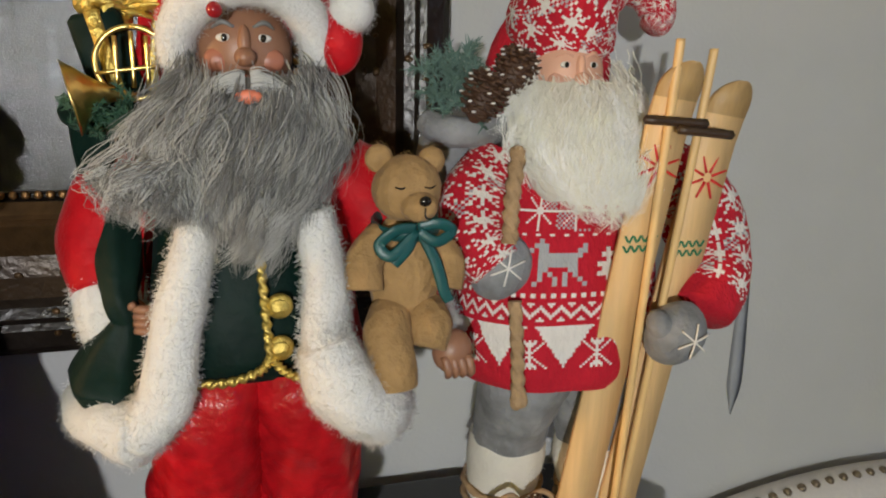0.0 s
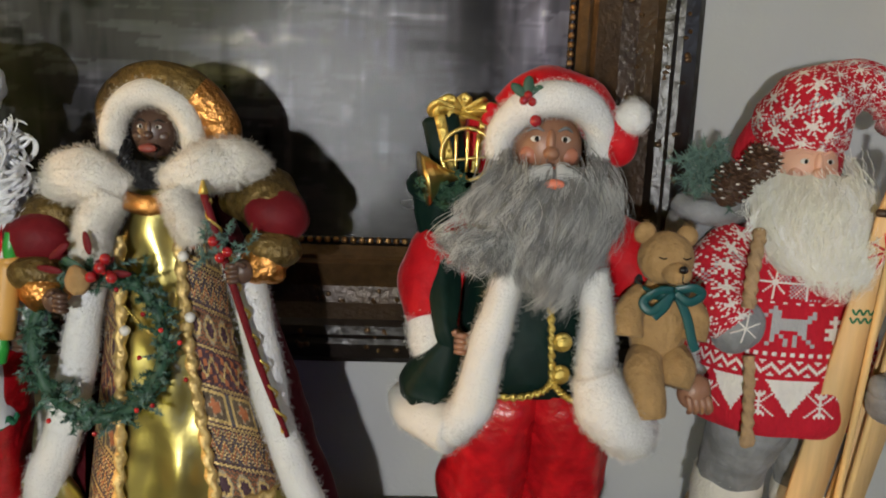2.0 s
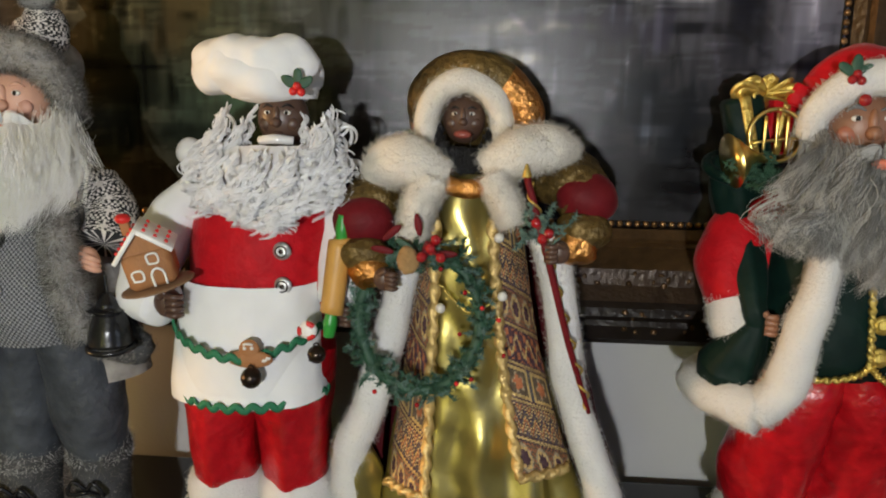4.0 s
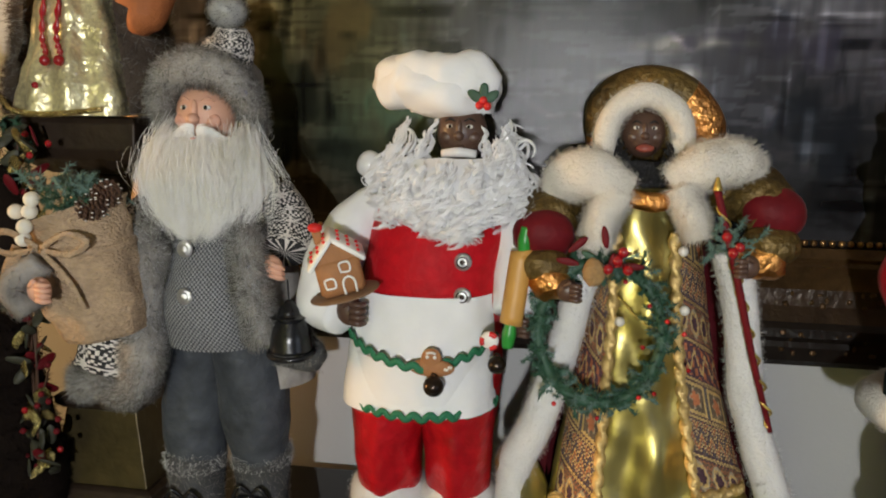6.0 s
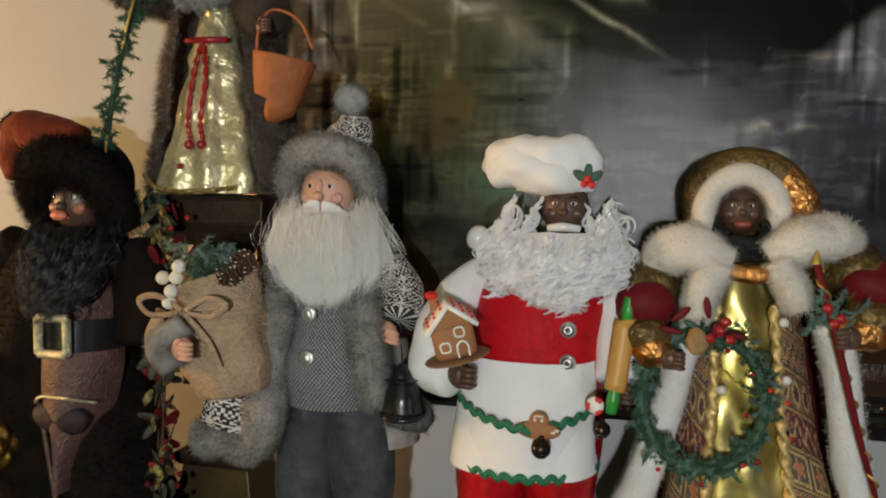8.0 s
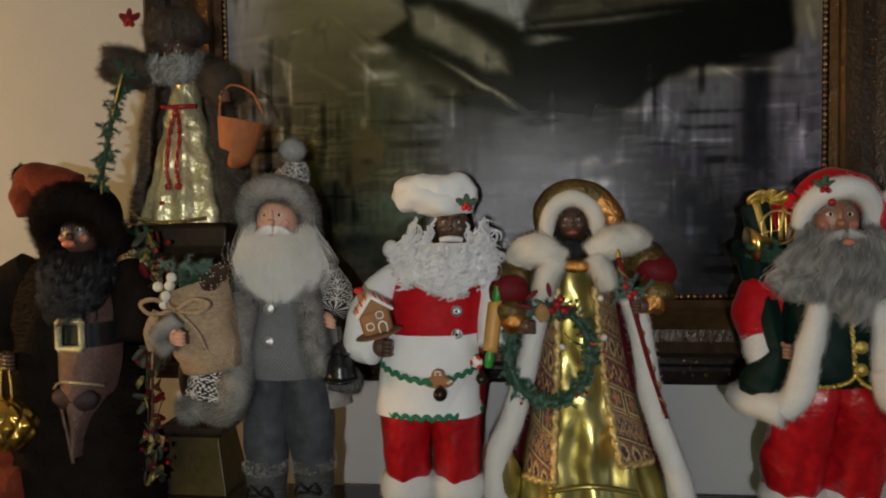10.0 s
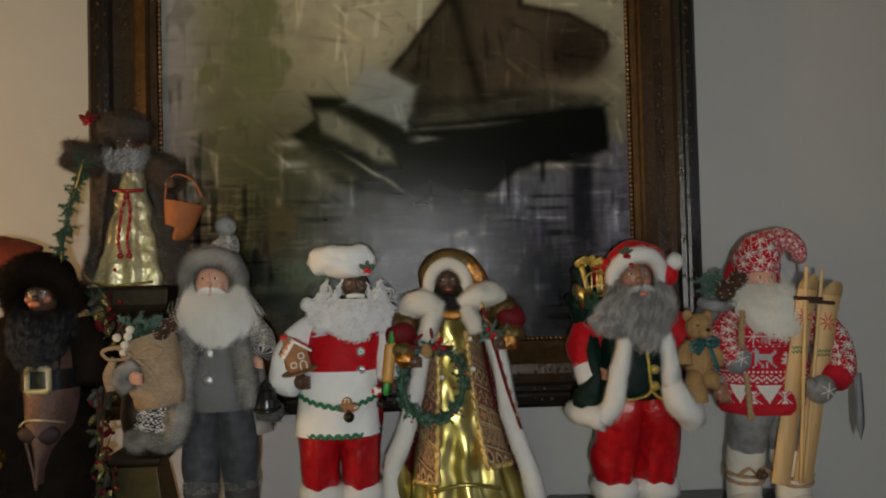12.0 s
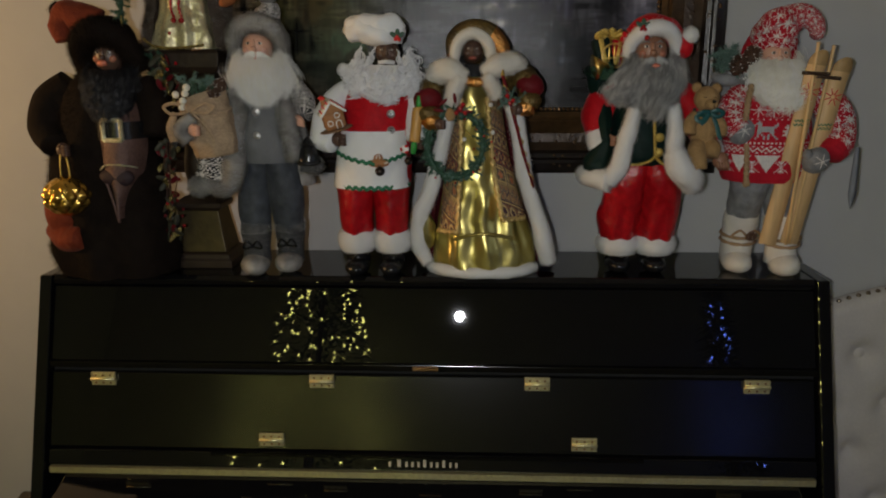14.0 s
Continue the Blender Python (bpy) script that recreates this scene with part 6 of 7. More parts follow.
def wreath():
    p = thing("wreath", "green glittered fir wreath with red berries and leaves", "wreath", (0.09, 0.015, 1.2))
    s = Shape(61)
    c = ring((-3.6, -4.4, 24.6), 4.9, 0.12, 60, 1.16)
    s.sweep(c, [0.45, 0.45], FIR, 10, 80, lump=0.2, freq=2)
    for q in c[:-1]:
        sprigs(s, q, (0.65, 0.5, 0.65), FIR, 4, 1.1, 0.05, 0.0)
        if s.rs.rand() < 0.8:
            sprigs(s, q, (0.7, 0.4, 0.7), FIRFROST, 2, 1.1, 0.05, 0.0)
    s.done("fir_ring", parent=p)
    b = Shape(62)
    for k in range(16):
        q = c[b.rs.randint(0, 59)] + b.rs.normal(0, 0.7, 3) * (1, 0.2, 1) + (0, -1.1, 0)
        b.ball(q, 0.2, REDPAINT if k % 2 else BERRY, seg=8, rings=6)
    b.done("berry", parent=p, label="scattered small red berries")["kind"] = "stuff"
    lf = Shape(63)
    for x, z, a in ((-5.6, 32.0, 40), (-3.6, 32.6, 100), (-2.4, 31.2, 30), (-4.6, 31.0, 150), (-1.4, 30.4, 0), (-3.0, 30.6, 80), (-6.4, 30.6, 170)):
        lf.ball((x, -5.6, z), (0.9, 0.10, 0.28), DARKRED if a != 150 else FIR, (0, -a, 0), 0.1, 3, 14, 8)
    for x, z in ((-2.6, 30.9), (-1.8, 30.2), (-3.3, 30.2), (-2.2, 31.6)):
        lf.ball((x, -6.0, z), 0.42, BERRY, seg=12, rings=8)
    lf.ball((-4.4, -5.8, 29.8), (0.9, 0.7, 1.1), BEAR, lump=0.1, freq=3)
    lf.done("leaf_spray", parent=p, label="dark red leaves and glossy berries")


# ---- cook figure with apron ----
def wavy(a, b, n, amp=0.28, waves_=9):
    a, b = np.array(a, float), np.array(b, float)
    t = np.linspace(0, 1, n)[:, None]
    return a + (b - a) * t + np.array((0, 0, amp)) * np.sin(t * waves_ * 6.283)


def cook_figure():
    s = Shape(71)
    for x in (-7.1, -0.5):
        s.ball((x, 0.4, 1.5), (2.3, 3.6, 1.6), BOOT, lump=0.03)
        s.sweep([(x, 3, 1.0), (x, 3, 5.6)], [2.2, 2.3], BOOT)
        s.loft([(6, x, 2.5, 2.8, 3.2), (9, x, 2.2, 2.95, 3.8), (14, x, 2.0, 3.25, 4.2), (19, x * 0.9 - 0.3, 2.0, 3.9, 4.6), (24, x * 0.7 - 0.8, 2.2, 4.0, 4.6)], REDSATIN, 52, 34, folds=(4, 0.04), lump=0.15, freq=0.9)
        f = s.loft([(4.2, x, 2.4, 3.0, 3.3), (5.0, x, 2.4, 3.5, 3.8), (6.6, x, 2.4, 3.7, 4.0), (8.0, x, 2.4, 3.4, 3.7), (8.4, x, 2.4, 3.0, 3.4)], WHITEFUR, 40, 12)
        s.fur(f, WHITEFUR, 1500, 0.6, 0.05)
    s.loft([(22, -3.4, 2.2, 6.4, 5.2), (26, -3.1, 2.0, 6.2, 5.2), (30, -2.9, 2.0, 6.2, 5.0), (34, -2.5, 2.4, 5.6, 4.2), (37, -1.8, 2.8, 2.9, 2.8)], RED, 60, 30, lump=0.1)
    # collar and buttons
    for z in (29.9, 27.0):
        s.ball((0.15, -2.6, z), (0.75, 0.28, 0.75), SILVER)
        s.sweep(ring((0.15, -2.9, z), 0.45, 0, 20), [0.07, 0.07], JINGLE, 6, 24)
        s.ball((0.15, -2.9, z), (0.22, 0.1, 0.22), JINGLE, seg=10, rings=6)
    # apron: a waistband and a skirt with a pocket fold
    s.off = np.array((-0.5, 0, 0.3))
    s.loft([(16.4, -3.4, 1.8, 6.9, 6.2), (18, -3.4, 1.8, 6.8, 6.3), (21, -3.3, 1.8, 6.6, 6.2), (24, -3.1, 1.9, 6.3, 5.8), (26.6, -2.8, 2.0, 6.0, 5.5)], WHITECLOTH, 70, 30, (-82, 84), folds=(5, 0.02), lump=0.14, freq=0.7, power=0.8)
    s.loft([(17.6, -3.4, 1.6, 6.6, 6.3), (20, -3.3, 1.5, 6.6, 6.6), (21.6, -3.2, 1.4, 6.5, 6.8)], WHITECLOTH, 50, 12, (-62, 66), lump=0.1, freq=0.7)
    trims = [[(-3.3 + 6.9 * math.sin(radians(a)), 1.7 - 6.5 * math.cos(radians(a)), z + 0.23 * math.sin(a * 0.55)) for a in np.linspace(a0, a1, 120)] for a0, a1, z in ((-80, 82, 16.7),)]
    trims.append([(-3.2 + 6.7 * math.sin(radians(a)), 1.3 - 6.9 * math.cos(radians(a)), 21.3 + 1.9 * (abs(a - 8) / 80) ** 1.3 + 0.2 * math.sin(a * 0.55)) for a in np.linspace(-78, 80, 120)])
    for q in trims:
        s.sweep(q, [0.34, 0.34], GREENTRIM, 6, 240, flat=0.35)
    # sleeves and hands
    s.off = np.array((-0.8, 0.6, 0))
    s.sweep([(-6.2, 2.6, 34.4), (-8.8, 1.4, 32.4), (-11.2, -0.6, 28.4), (-11.2, -2.0, 25.8), (-9.2, -3.6, 25.0)], [2.0, 2.4, 2.5, 2.4, 1.9], WHITECLOTH, 24, 30, lump=0.10, freq=0.8)
    s.hand((-8.3, -4.4, 25.6), SKIN2, 1.2, 1)
    s.off = np.zeros(3)
    s.sweep([(2.4, 2.8, 34.0), (4.0, 2.0, 31.0), (4.4, 0.6, 27.6), (4.4, -0.8, 25.4)], [1.9, 2.1, 2.0, 1.7], WHITECLOTH, 22, 26, lump=0.10, freq=0.8)
    s.hand((4.6, -1.8, 24.6), SKIN2, 1.0, 1)
    # head, curls and cap
    s.face((-0.7, 1.9, 40.3), 2.15, SKIN2, SKIN2, SKIN2, EYED, EYEW, BLACKHAIR)
    s.beard([(31.6, 0.0, 2.0, -4.0, 3.0), (34, -1.6, 6.0, -4.0, 4.0), (36.6, -1.9, 6.9, -3.2, 5.0), (39, -1.4, 5.4, -1.6, 4.6), (41.6, -1.1, 4.4, 0.0, 4.2)], [NYLON], 130, 0.62, 3.0, 0.06, 26, (0.3, 0.55), NYLON, 0.34, 0.17, 8, 0.04)
    s.beard([(33.4, 4.2, 1.3, -1.6, 2.0), (36, 3.4, 1.6, -1.2, 2.2), (41.0, 2.2, 1.2, 0.2, 2.2)], [NYLON], 26, 0.55, 3.0, 0.06, 24, (0.4, 0.8), None, 0.1, 0.17, 8, 0.04)
    for sd, x in ((-1, -3.6), (1, 2.0)):
        for k in range(9):
            z = s.rs.uniform(34.5, 40.0)
            c = (x + sd * s.rs.uniform(1.6, 2.2 + 0.3 * (41 - z)), s.rs.uniform(0.6, 2.6), z)
            r = s.rs.uniform(0.7, 1.2)
            a0 = s.rs.uniform(0, 360)
            s.sweep(ring(c, r, 0.3, 16, 1.0, a0, a0 + 300), [0.13, 0.2, 0.05], NYLON, 8, 18)
    s.beard([(32.6, -6.4, 1.5, -2.6, 2.0), (36, -5.8, 1.8, -1.6, 2.2), (41.4, -4.0, 1.2, 0.2, 2.2)], [NYLON], 30, 0.55, 3.0, 0.06, 24, (0.4, 0.8), None, 0.1, 0.17, 8, 0.04)
    s.ball((-8.6, 1.0, 37.4), 1.1, NYLON, lump=0.1)
    s.sweep([(-2.0, -0.6, 38.6), (-0.7, -0.95, 38.75), (0.8, -0.6, 38.6)], [0.35, 0.42, 0.35], NYLON, 10, 12)
    s.loft([(41.9, -1.8, 3.2, 3.6, 3.1), (43.0, -1.9, 3.0, 4.0, 3.6)], WHITECLOTH, 40, 6)
    s.sweep([(-7.6, 2.4, 43.4), (-5.2, 1.6, 44.4), (-2.6, 1.2, 44.8), (0.2, 1.6, 44.6), (1.8, 2.2, 43.8)], [1.5, 2.2, 2.4, 2.2, 1.4], WHITECLOTH, 36, 48, lump=0.12, freq=1.1)
    s.ball((-3.0, 3.0, 44.2), (5.8, 4.2, 2.7), WHITECLOTH, (0, 4, 0), 0.10, 0.9, 56, 32)
    holly(s, (1.4, -1.0, 42.8), 1.3, FIR, REDPAINT)
    s.done("figurine", "white-curled cook figurine in red vest, white cap and apron", "figurine", (-0.06, 0), group="figures on the piano")

    e = Shape(72)
    e.ball((-1.9, -5.35, 22.4), (0.85, 0.3, 0.85), GINGER)
    e.ball((-1.9, -5.3, 21.6), (1.9, 0.32, 0.75), GINGER)
    for x in (-2.2, -1.6):
        e.ball((x, -5.6, 22.6), 0.16, ICING, seg=8, rings=6)
    e.sweep([(-2.3, -5.65, 22.9), (-1.9, -5.7, 23.0), (-1.5, -5.65, 22.9)], [0.1, 0.1], ICING, 6, 8)
    for x in (-3.3, -0.5):
        e.sweep(wavy((x - 0.3, -5.55, 21.5), (x + 0.3, -5.55, 21.9), 16, 0.12, 2), [0.08, 0.08], ICING, 6, 16)
    e.done("gingerbread_biscuit", "iced gingerbread biscuit ornament peeking from the apron pocket", "biscuit", (-0.06, 0))
    for x, y, z, r in ((-1.6, -6.0, 20.3, 0.85), (3.3, -4.4, 21.9, 0.75)):
        b = Shape(73)
        b.ball((x, y, z), r, JINGLE)
        b.sweep([(x - 0.5, y - r * 0.86, z - 0.3), (x + 0.5, y - r * 0.86, z - 0.3)], [0.07, 0.07], EYED, 6, 6)
        b.sweep(ring((x, y, z + r), 0.22, 0, 12), [0.07, 0.07], JINGLE, 6, 14)
        b.done("jingle_bell", "small dark metal jingle bell on the apron trim", "bell", (-0.06, 0), group="apron bells")


def gingerbread_house():
    p = thing("gingerbread_house", "small gingerbread house with white icing roof on a tray", "toy house", (-0.06, 0, 1.2))
    R = (4, -14, 18)
    e = np.array(Euler([radians(a) for a in R]).to_matrix())
    o = np.array((-9.4, -5.6, 29.2))
    P = lambda x, y, z: tuple(o + e @ np.array((x, y, z)))
    s = Shape(81)
    s.box(P(0, 0, 0), (3.6, 3.2, 3.0), GINGER, R)
    for y in (-1.55, 1.55):
        g = [P(-1.75, y, 1.4), P(1.75, y, 1.4), P(0, y, 3.0)]
        s.add(np.array(g), [(0, 1, 2)], GINGER)
    s.done("wall", parent=p)
    s = Shape(82)
    for sx, rot in ((-1, -44), (1, 44)):
        q = Euler([radians(a) for a in R]).to_matrix() @ Euler((0, radians(rot), 0)).to_matrix()
        a = [math.degrees(v) for v in q.to_euler()]
        s.box(P(sx * 1.05, 0, 2.25), (3.2, 4.2, 0.35), ICING, a)
        for i in range(3):
            for j in range(3):
                c = np.array(P(sx * 1.05, 0, 2.25)) + np.array(q) @ np.array((-0.9 + 0.9 * i, -1.4 + 1.4 * j, 0.24))
                s.ball(c, 0.16, REDPAINT, seg=8, rings=5)
    s.done("roof", parent=p, label="white icing roof with red dots")
    s = Shape(83)
    s.box(P(-1.0, 0.6, 3.2), (0.7, 0.7, 1.2), GINGER, R)
    s.ball(P(-1.0, 0.6, 3.9), (0.6, 0.6, 0.4), REDPAINT)
    s.done("chimney", parent=p)
    s = Shape(84)
    s.sweep([P(0.1, -1.66, -1.4), P(0.1, -1.66, -0.4), P(0.55, -1.66, 0.0), P(1.0, -1.66, -0.4), P(1.0, -1.66, -1.4)], [0.1, 0.1], ICING, 6, 24)
    s.done("door", parent=p, label="door outlined in icing")
    for x, z in ((-0.9, -0.3), (0.5, 0.8)):
        s = Shape(85)
        s.sweep([P(x - 0.35, -1.66, z - 0.35), P(x + 0.35, -1.66, z - 0.35), P(x + 0.35, -1.66, z + 0.35), P(x - 0.35, -1.66, z + 0.35), P(x - 0.35, -1.66, z - 0.35)], [0.09, 0.09], ICING, 6, 24)
        s.done("window", parent=p, label="window outlined in icing")
    s = Shape(86)
    s.ball(P(0, 0, -1.75), (2.9, 2.5, 0.25), TWINEWOOD, R)
    s.done("tray", parent=p, label="round wooden tray")


TWINEWOOD = mat("brown_tray_wood", (0.22, 0.13, 0.07), 0.6, var=0.3, scale=60, bump=0.1)


def rolling_pin():
    p = thing("rolling_pin", "yellow toy rolling pin with green handles and a striped sweet", "rolling pin", (-0.06, 0, 1.2))
    s = Shape(87)
    s.sweep([(5.0, -2.6, 30.6), (4.9, -2.6, 30.5), (4.3, -3.0, 25.4), (4.3, -3.0, 25.3)], [0.9, 0.95, 0.95, 0.9], YELLOWWOOD, 18, 12)
    s.done("roller", parent=p)
    for a, b in (((5.05, -2.6, 30.7), (5.25, -2.5, 33.0)), ((4.25, -3.0, 25.2), (4.0, -3.1, 23.0))):
        s = Shape(88)
        s.sweep([a, tuple((np.array(a) + b) / 2), b], [0.42, 0.6, 0.45], LIME, 12, 12)
        s.done("handle", parent=p, label="green painted handle")
    s = Shape(89)
    s.ball((2.7, -4.6, 24.0), (0.75, 0.5, 0.75), ICING)
    for k in range(3):
        s.sweep(ring((2.7, -4.9, 24.0), 0.6, 0, 10, 1, 120 * k, 120 * k + 55), [0.22, 0.22], REDPAINT, 8, 10)
    s.done("sweet", parent=p, label="red and white striped peppermint sweet")


# ---- figure in grey fur and tweed ----
def grey_figure():
    s = Shape(91)
    nb = [s.mid(NORDICB), s.mid(KNITWHITE)]

    def patt(u, v):
        c, r = int(u * 60), int(v * 56)
        if r % 14 < 4:
            return nb[(c + (r % 14 > 1)) % 2]
        p, q = c % 10 - 5, r % 14 - 9
        return nb[1 if (abs(p) == abs(q) or p == 0 or q == 0) and abs(p) + abs(q) < 7 or (c * 5 + r * 3) % 13 < 3 else 0]
    tw = [s.mid(HERRING), s.mid(HERRINGPALE)]
    for x, y in ((-3.4, -0.4), (2.6, 1.4)):
        f = s.ball((x, y + 0.4, 1.9), (2.6, 3.8, 2.0), GREYFUR, lump=0.05)
        s.fur(f, GREYFUR, 1000, 0.5, 0.05, keep=lambda q: q[2] > 0.4)
        f = s.loft([(2.0, x, y + 2.2, 2.5, 2.6), (5, x, y + 2.2, 2.5, 2.6), (8.6, x, y + 2.2, 2.9, 3.0), (9.6, x, y + 2.2, 2.6, 2.7)], DARKFUR, 36, 16)
        s.fur(f, GREYFUR, 1500, 0.7, 0.05)
        s.fur(f, WHITEFUR, 700, 0.8, 0.05, keep=lambda q: q[2] > 7.6)
        for sd in (-1, 1):
            s.sweep([(x, y - 0.7, 5.6), (x + sd * 1.0, y - 1.2, 6.6), (x + sd * 1.7, y - 0.9, 5.2), (x, y - 0.8, 5.4)], [0.2, 0.22], BOOT, 6, 18)
        s.loft([(8.5, x, y + 2.2, 2.7, 2.9), (13, x, 2.6, 3.1, 3.6), (18, x * 0.85, 2.6, 3.4, 4.0), (23, x * 0.7, 2.6, 3.6, 4.4)], SLATE, 46, 26, lump=0.2, freq=0.9)
    s.loft([(21.4, 0.6, 1.0, 5.2, 5.6), (25, 0.3, 0.4, 5.0, 5.8), (29, 0.3, 0.8, 4.6, 5.2), (33, 0.2, 1.8, 4.0, 4.2), (37, 0.0, 2.4, 3.0, 3.2)], HERRING, 168, 150, lump=0.1, matfn=lambda c, r: tw[(r + 2 * abs(c % 4 - 2)) % 4 < 2])
    for z in (30.4, 26.4):
        s.ball((-0.1, -4.9 if z > 28 else -5.3, z), (0.72, 0.25, 0.72), SILVER)
        s.ball((-0.1, -5.1 if z > 28 else -5.5, z), (0.42, 0.15, 0.42), SILVER, seg=12, rings=8)
    # coat: patterned outside, fur edges
    s.loft([(16.8, -1.2, 3.4, 9.4, 5.4), (21, -0.4, 3.2, 7.8, 5.2), (27, 0.3, 3.0, 6.6, 4.9), (33, 0.3, 3.0, 5.4, 4.4), (36, 0.2, 3.0, 3.6, 3.4)], GREYFUR, 60, 30, (50, 310), lump=0.2)
    for pts, r in (([(-3.4, -2.6, 34.0), (-3.8, -3.8, 30), (-4.4, -4.2, 25), (-5.0, -4.0, 20), (-6.0, -3.6, 17.0)], [1.2, 1.7, 1.8, 1.7, 1.4]),
                   ([(-6.0, -3.6, 17.0), (-8.0, -3.4, 16.6), (-10.0, -2.8, 17.6), (-12.2, -1.8, 16.4), (-13.6, 0.2, 17.2)], [1.1, 1.1, 1.2, 1.3, 1.2]),
                   ([(3.8, -2.4, 33.6), (4.6, -3.2, 30), (5.2, -3.2, 26), (5.6, -2.6, 22)], [1.0, 1.4, 1.5, 1.2])):
        f = s.sweep(pts, r, GREYFUR, 16, 36, lump=0.1)
        s.fur(f, GREYFUR, 2000, 1.7, 0.055)
        s.fur(f, PALEHAIR, 2100, 2.0, 0.05)
        s.fur(f, DARKFUR, 1300, 1.7, 0.05)
    s.sweep([(-8.4, 0.2, 26.0), (-9.0, -0.6, 22.5), (-9.8, -1.0, 18.4)], [2.6, 3.2, 3.4], NORDICB, 60, 56, lump=0.08, matfn=patt)
    s.sweep([(-4.8, 2.6, 34.2), (-7.0, 0.8, 31.4), (-8.4, -2.6, 28.8), (-11.0, -4.6, 27.6)], [2.1, 2.4, 2.3, 1.9], NORDICB, 60, 56, lump=0.06, matfn=patt)
    f = s.sweep([(-9.4, -10.2, 29.9), (-11.2, -11.0, 28.0), (-10.2, -10.8, 25.9)], [1.0, 1.4, 1.1], GREYFUR, 16, 16)
    s.fur(f, GREYFUR, 1600, 0.7, 0.05)
    s.hand((-9.0, -11.3, 27.9), SKIN3, 1.0, 1)
    s.sweep([(4.8, 2.6, 34.4), (6.6, 1.6, 31.8), (7.0, -0.6, 29.6)], [2.0, 2.3, 2.0], NORDICB, 60, 56, lump=0.06, matfn=patt)
    s.ball((6.4, -2.6, 28.8), (1.2, 0.9, 1.0), SKIN3, (0, 25, 0))
    for k in range(3):
        s.sweep([(6.4, -3.2, 29.2 - 0.45 * k), (7.4, -3.3, 28.9 - 0.45 * k), (7.7, -2.8, 28.6 - 0.4 * k)], [0.28, 0.28, 0.2], SKIN3, 8, 8)
    f = s.sweep([(6.6, 0.2, 24.4), (8.2, -0.6, 21.6), (9.2, -0.4, 20.2), (6.2, -0.8, 20.4)], [1.2, 1.4, 1.4, 1.0], DARKFUR, 14, 22)
    s.fur(f, GREYFUR, 1600, 0.8, 0.05)
    # head, hat, beard
    s.off = np.array((-0.9, 0, -0.4))
    s.face((-0.35, 2.6, 41.8), 2.75, SKIN3, CHEEK3, CHEEK3, EYED, EYEW, SKIN3)
    s.ball((0.1, 4.6, 44.8), (4.0, 3.5, 2.8), GREYFUR, lump=0.05)
    f = s.sweep([(-4.4, 3.2, 40.8), (-4.3, 1.8, 43.4), (-2.6, 0.8, 45.4), (0.0, 0.5, 46.0), (2.6, 0.8, 45.2), (3.9, 1.8, 43.2), (4.0, 3.2, 40.4)], [1.1, 1.3, 1.5, 1.6, 1.5, 1.3, 1.1], GREYFUR, 18, 36, lump=0.05)
    s.fur(f, GREYFUR, 3200, 1.5, 0.05)
    s.fur(f, DARKFUR, 1800, 1.4, 0.05)
    s.fur(f, PALEHAIR, 1500, 1.8, 0.045)
    s.off = np.array((-0.6, 0, 0.3))
    s.sweep([(0.6, 3.4, 45.4), (1.6, 3.2, 47.4), (1.8, 3.0, 48.8)], [2.6, 2.1, 1.3], NORDICB, 60, 40, matfn=patt)
    f = s.ball((1.6, 2.6, 50.2), (1.7, 1.6, 1.5), PALEHAIR)
    s.fur(f, PALEHAIR, 1400, 0.6, 0.05, 0.0)
    s.fur(f, DARKFUR, 700, 0.7, 0.05, 0.0)
    s.off = np.zeros(3)
    s.beard([(31.2, 0.9, 2.6, -5.0, 2.6), (33.5, 0.8, 5.0, -5.0, 3.4), (36, 0.2, 5.6, -4.2, 4.0), (39, -0.5, 4.6, -2.4, 4.0), (41.4, -0.6, 3.7, 0.1, 3.6)], [WHITEHAIR, WHITEHAIR, CREAMHAIR], 240, 0.2, 0.6, 0.018, 7, (0.3, 0.6), WHITEHAIR, 0.17, 0.6, 24, 0.2)
    s.moustache((-0.75, -0.9, 40.0), 2.4, 1.0, WHITEHAIR, 300)
    s.ball((-0.75, -1.3, 39.4), (0.42, 0.25, 0.16), LIP, seg=10, rings=6)
    s.done("figurine", "white-bearded figurine in grey fur hat, tweed vest and slate trousers", "figurine", (-0.289, 0), group="figures on the piano")


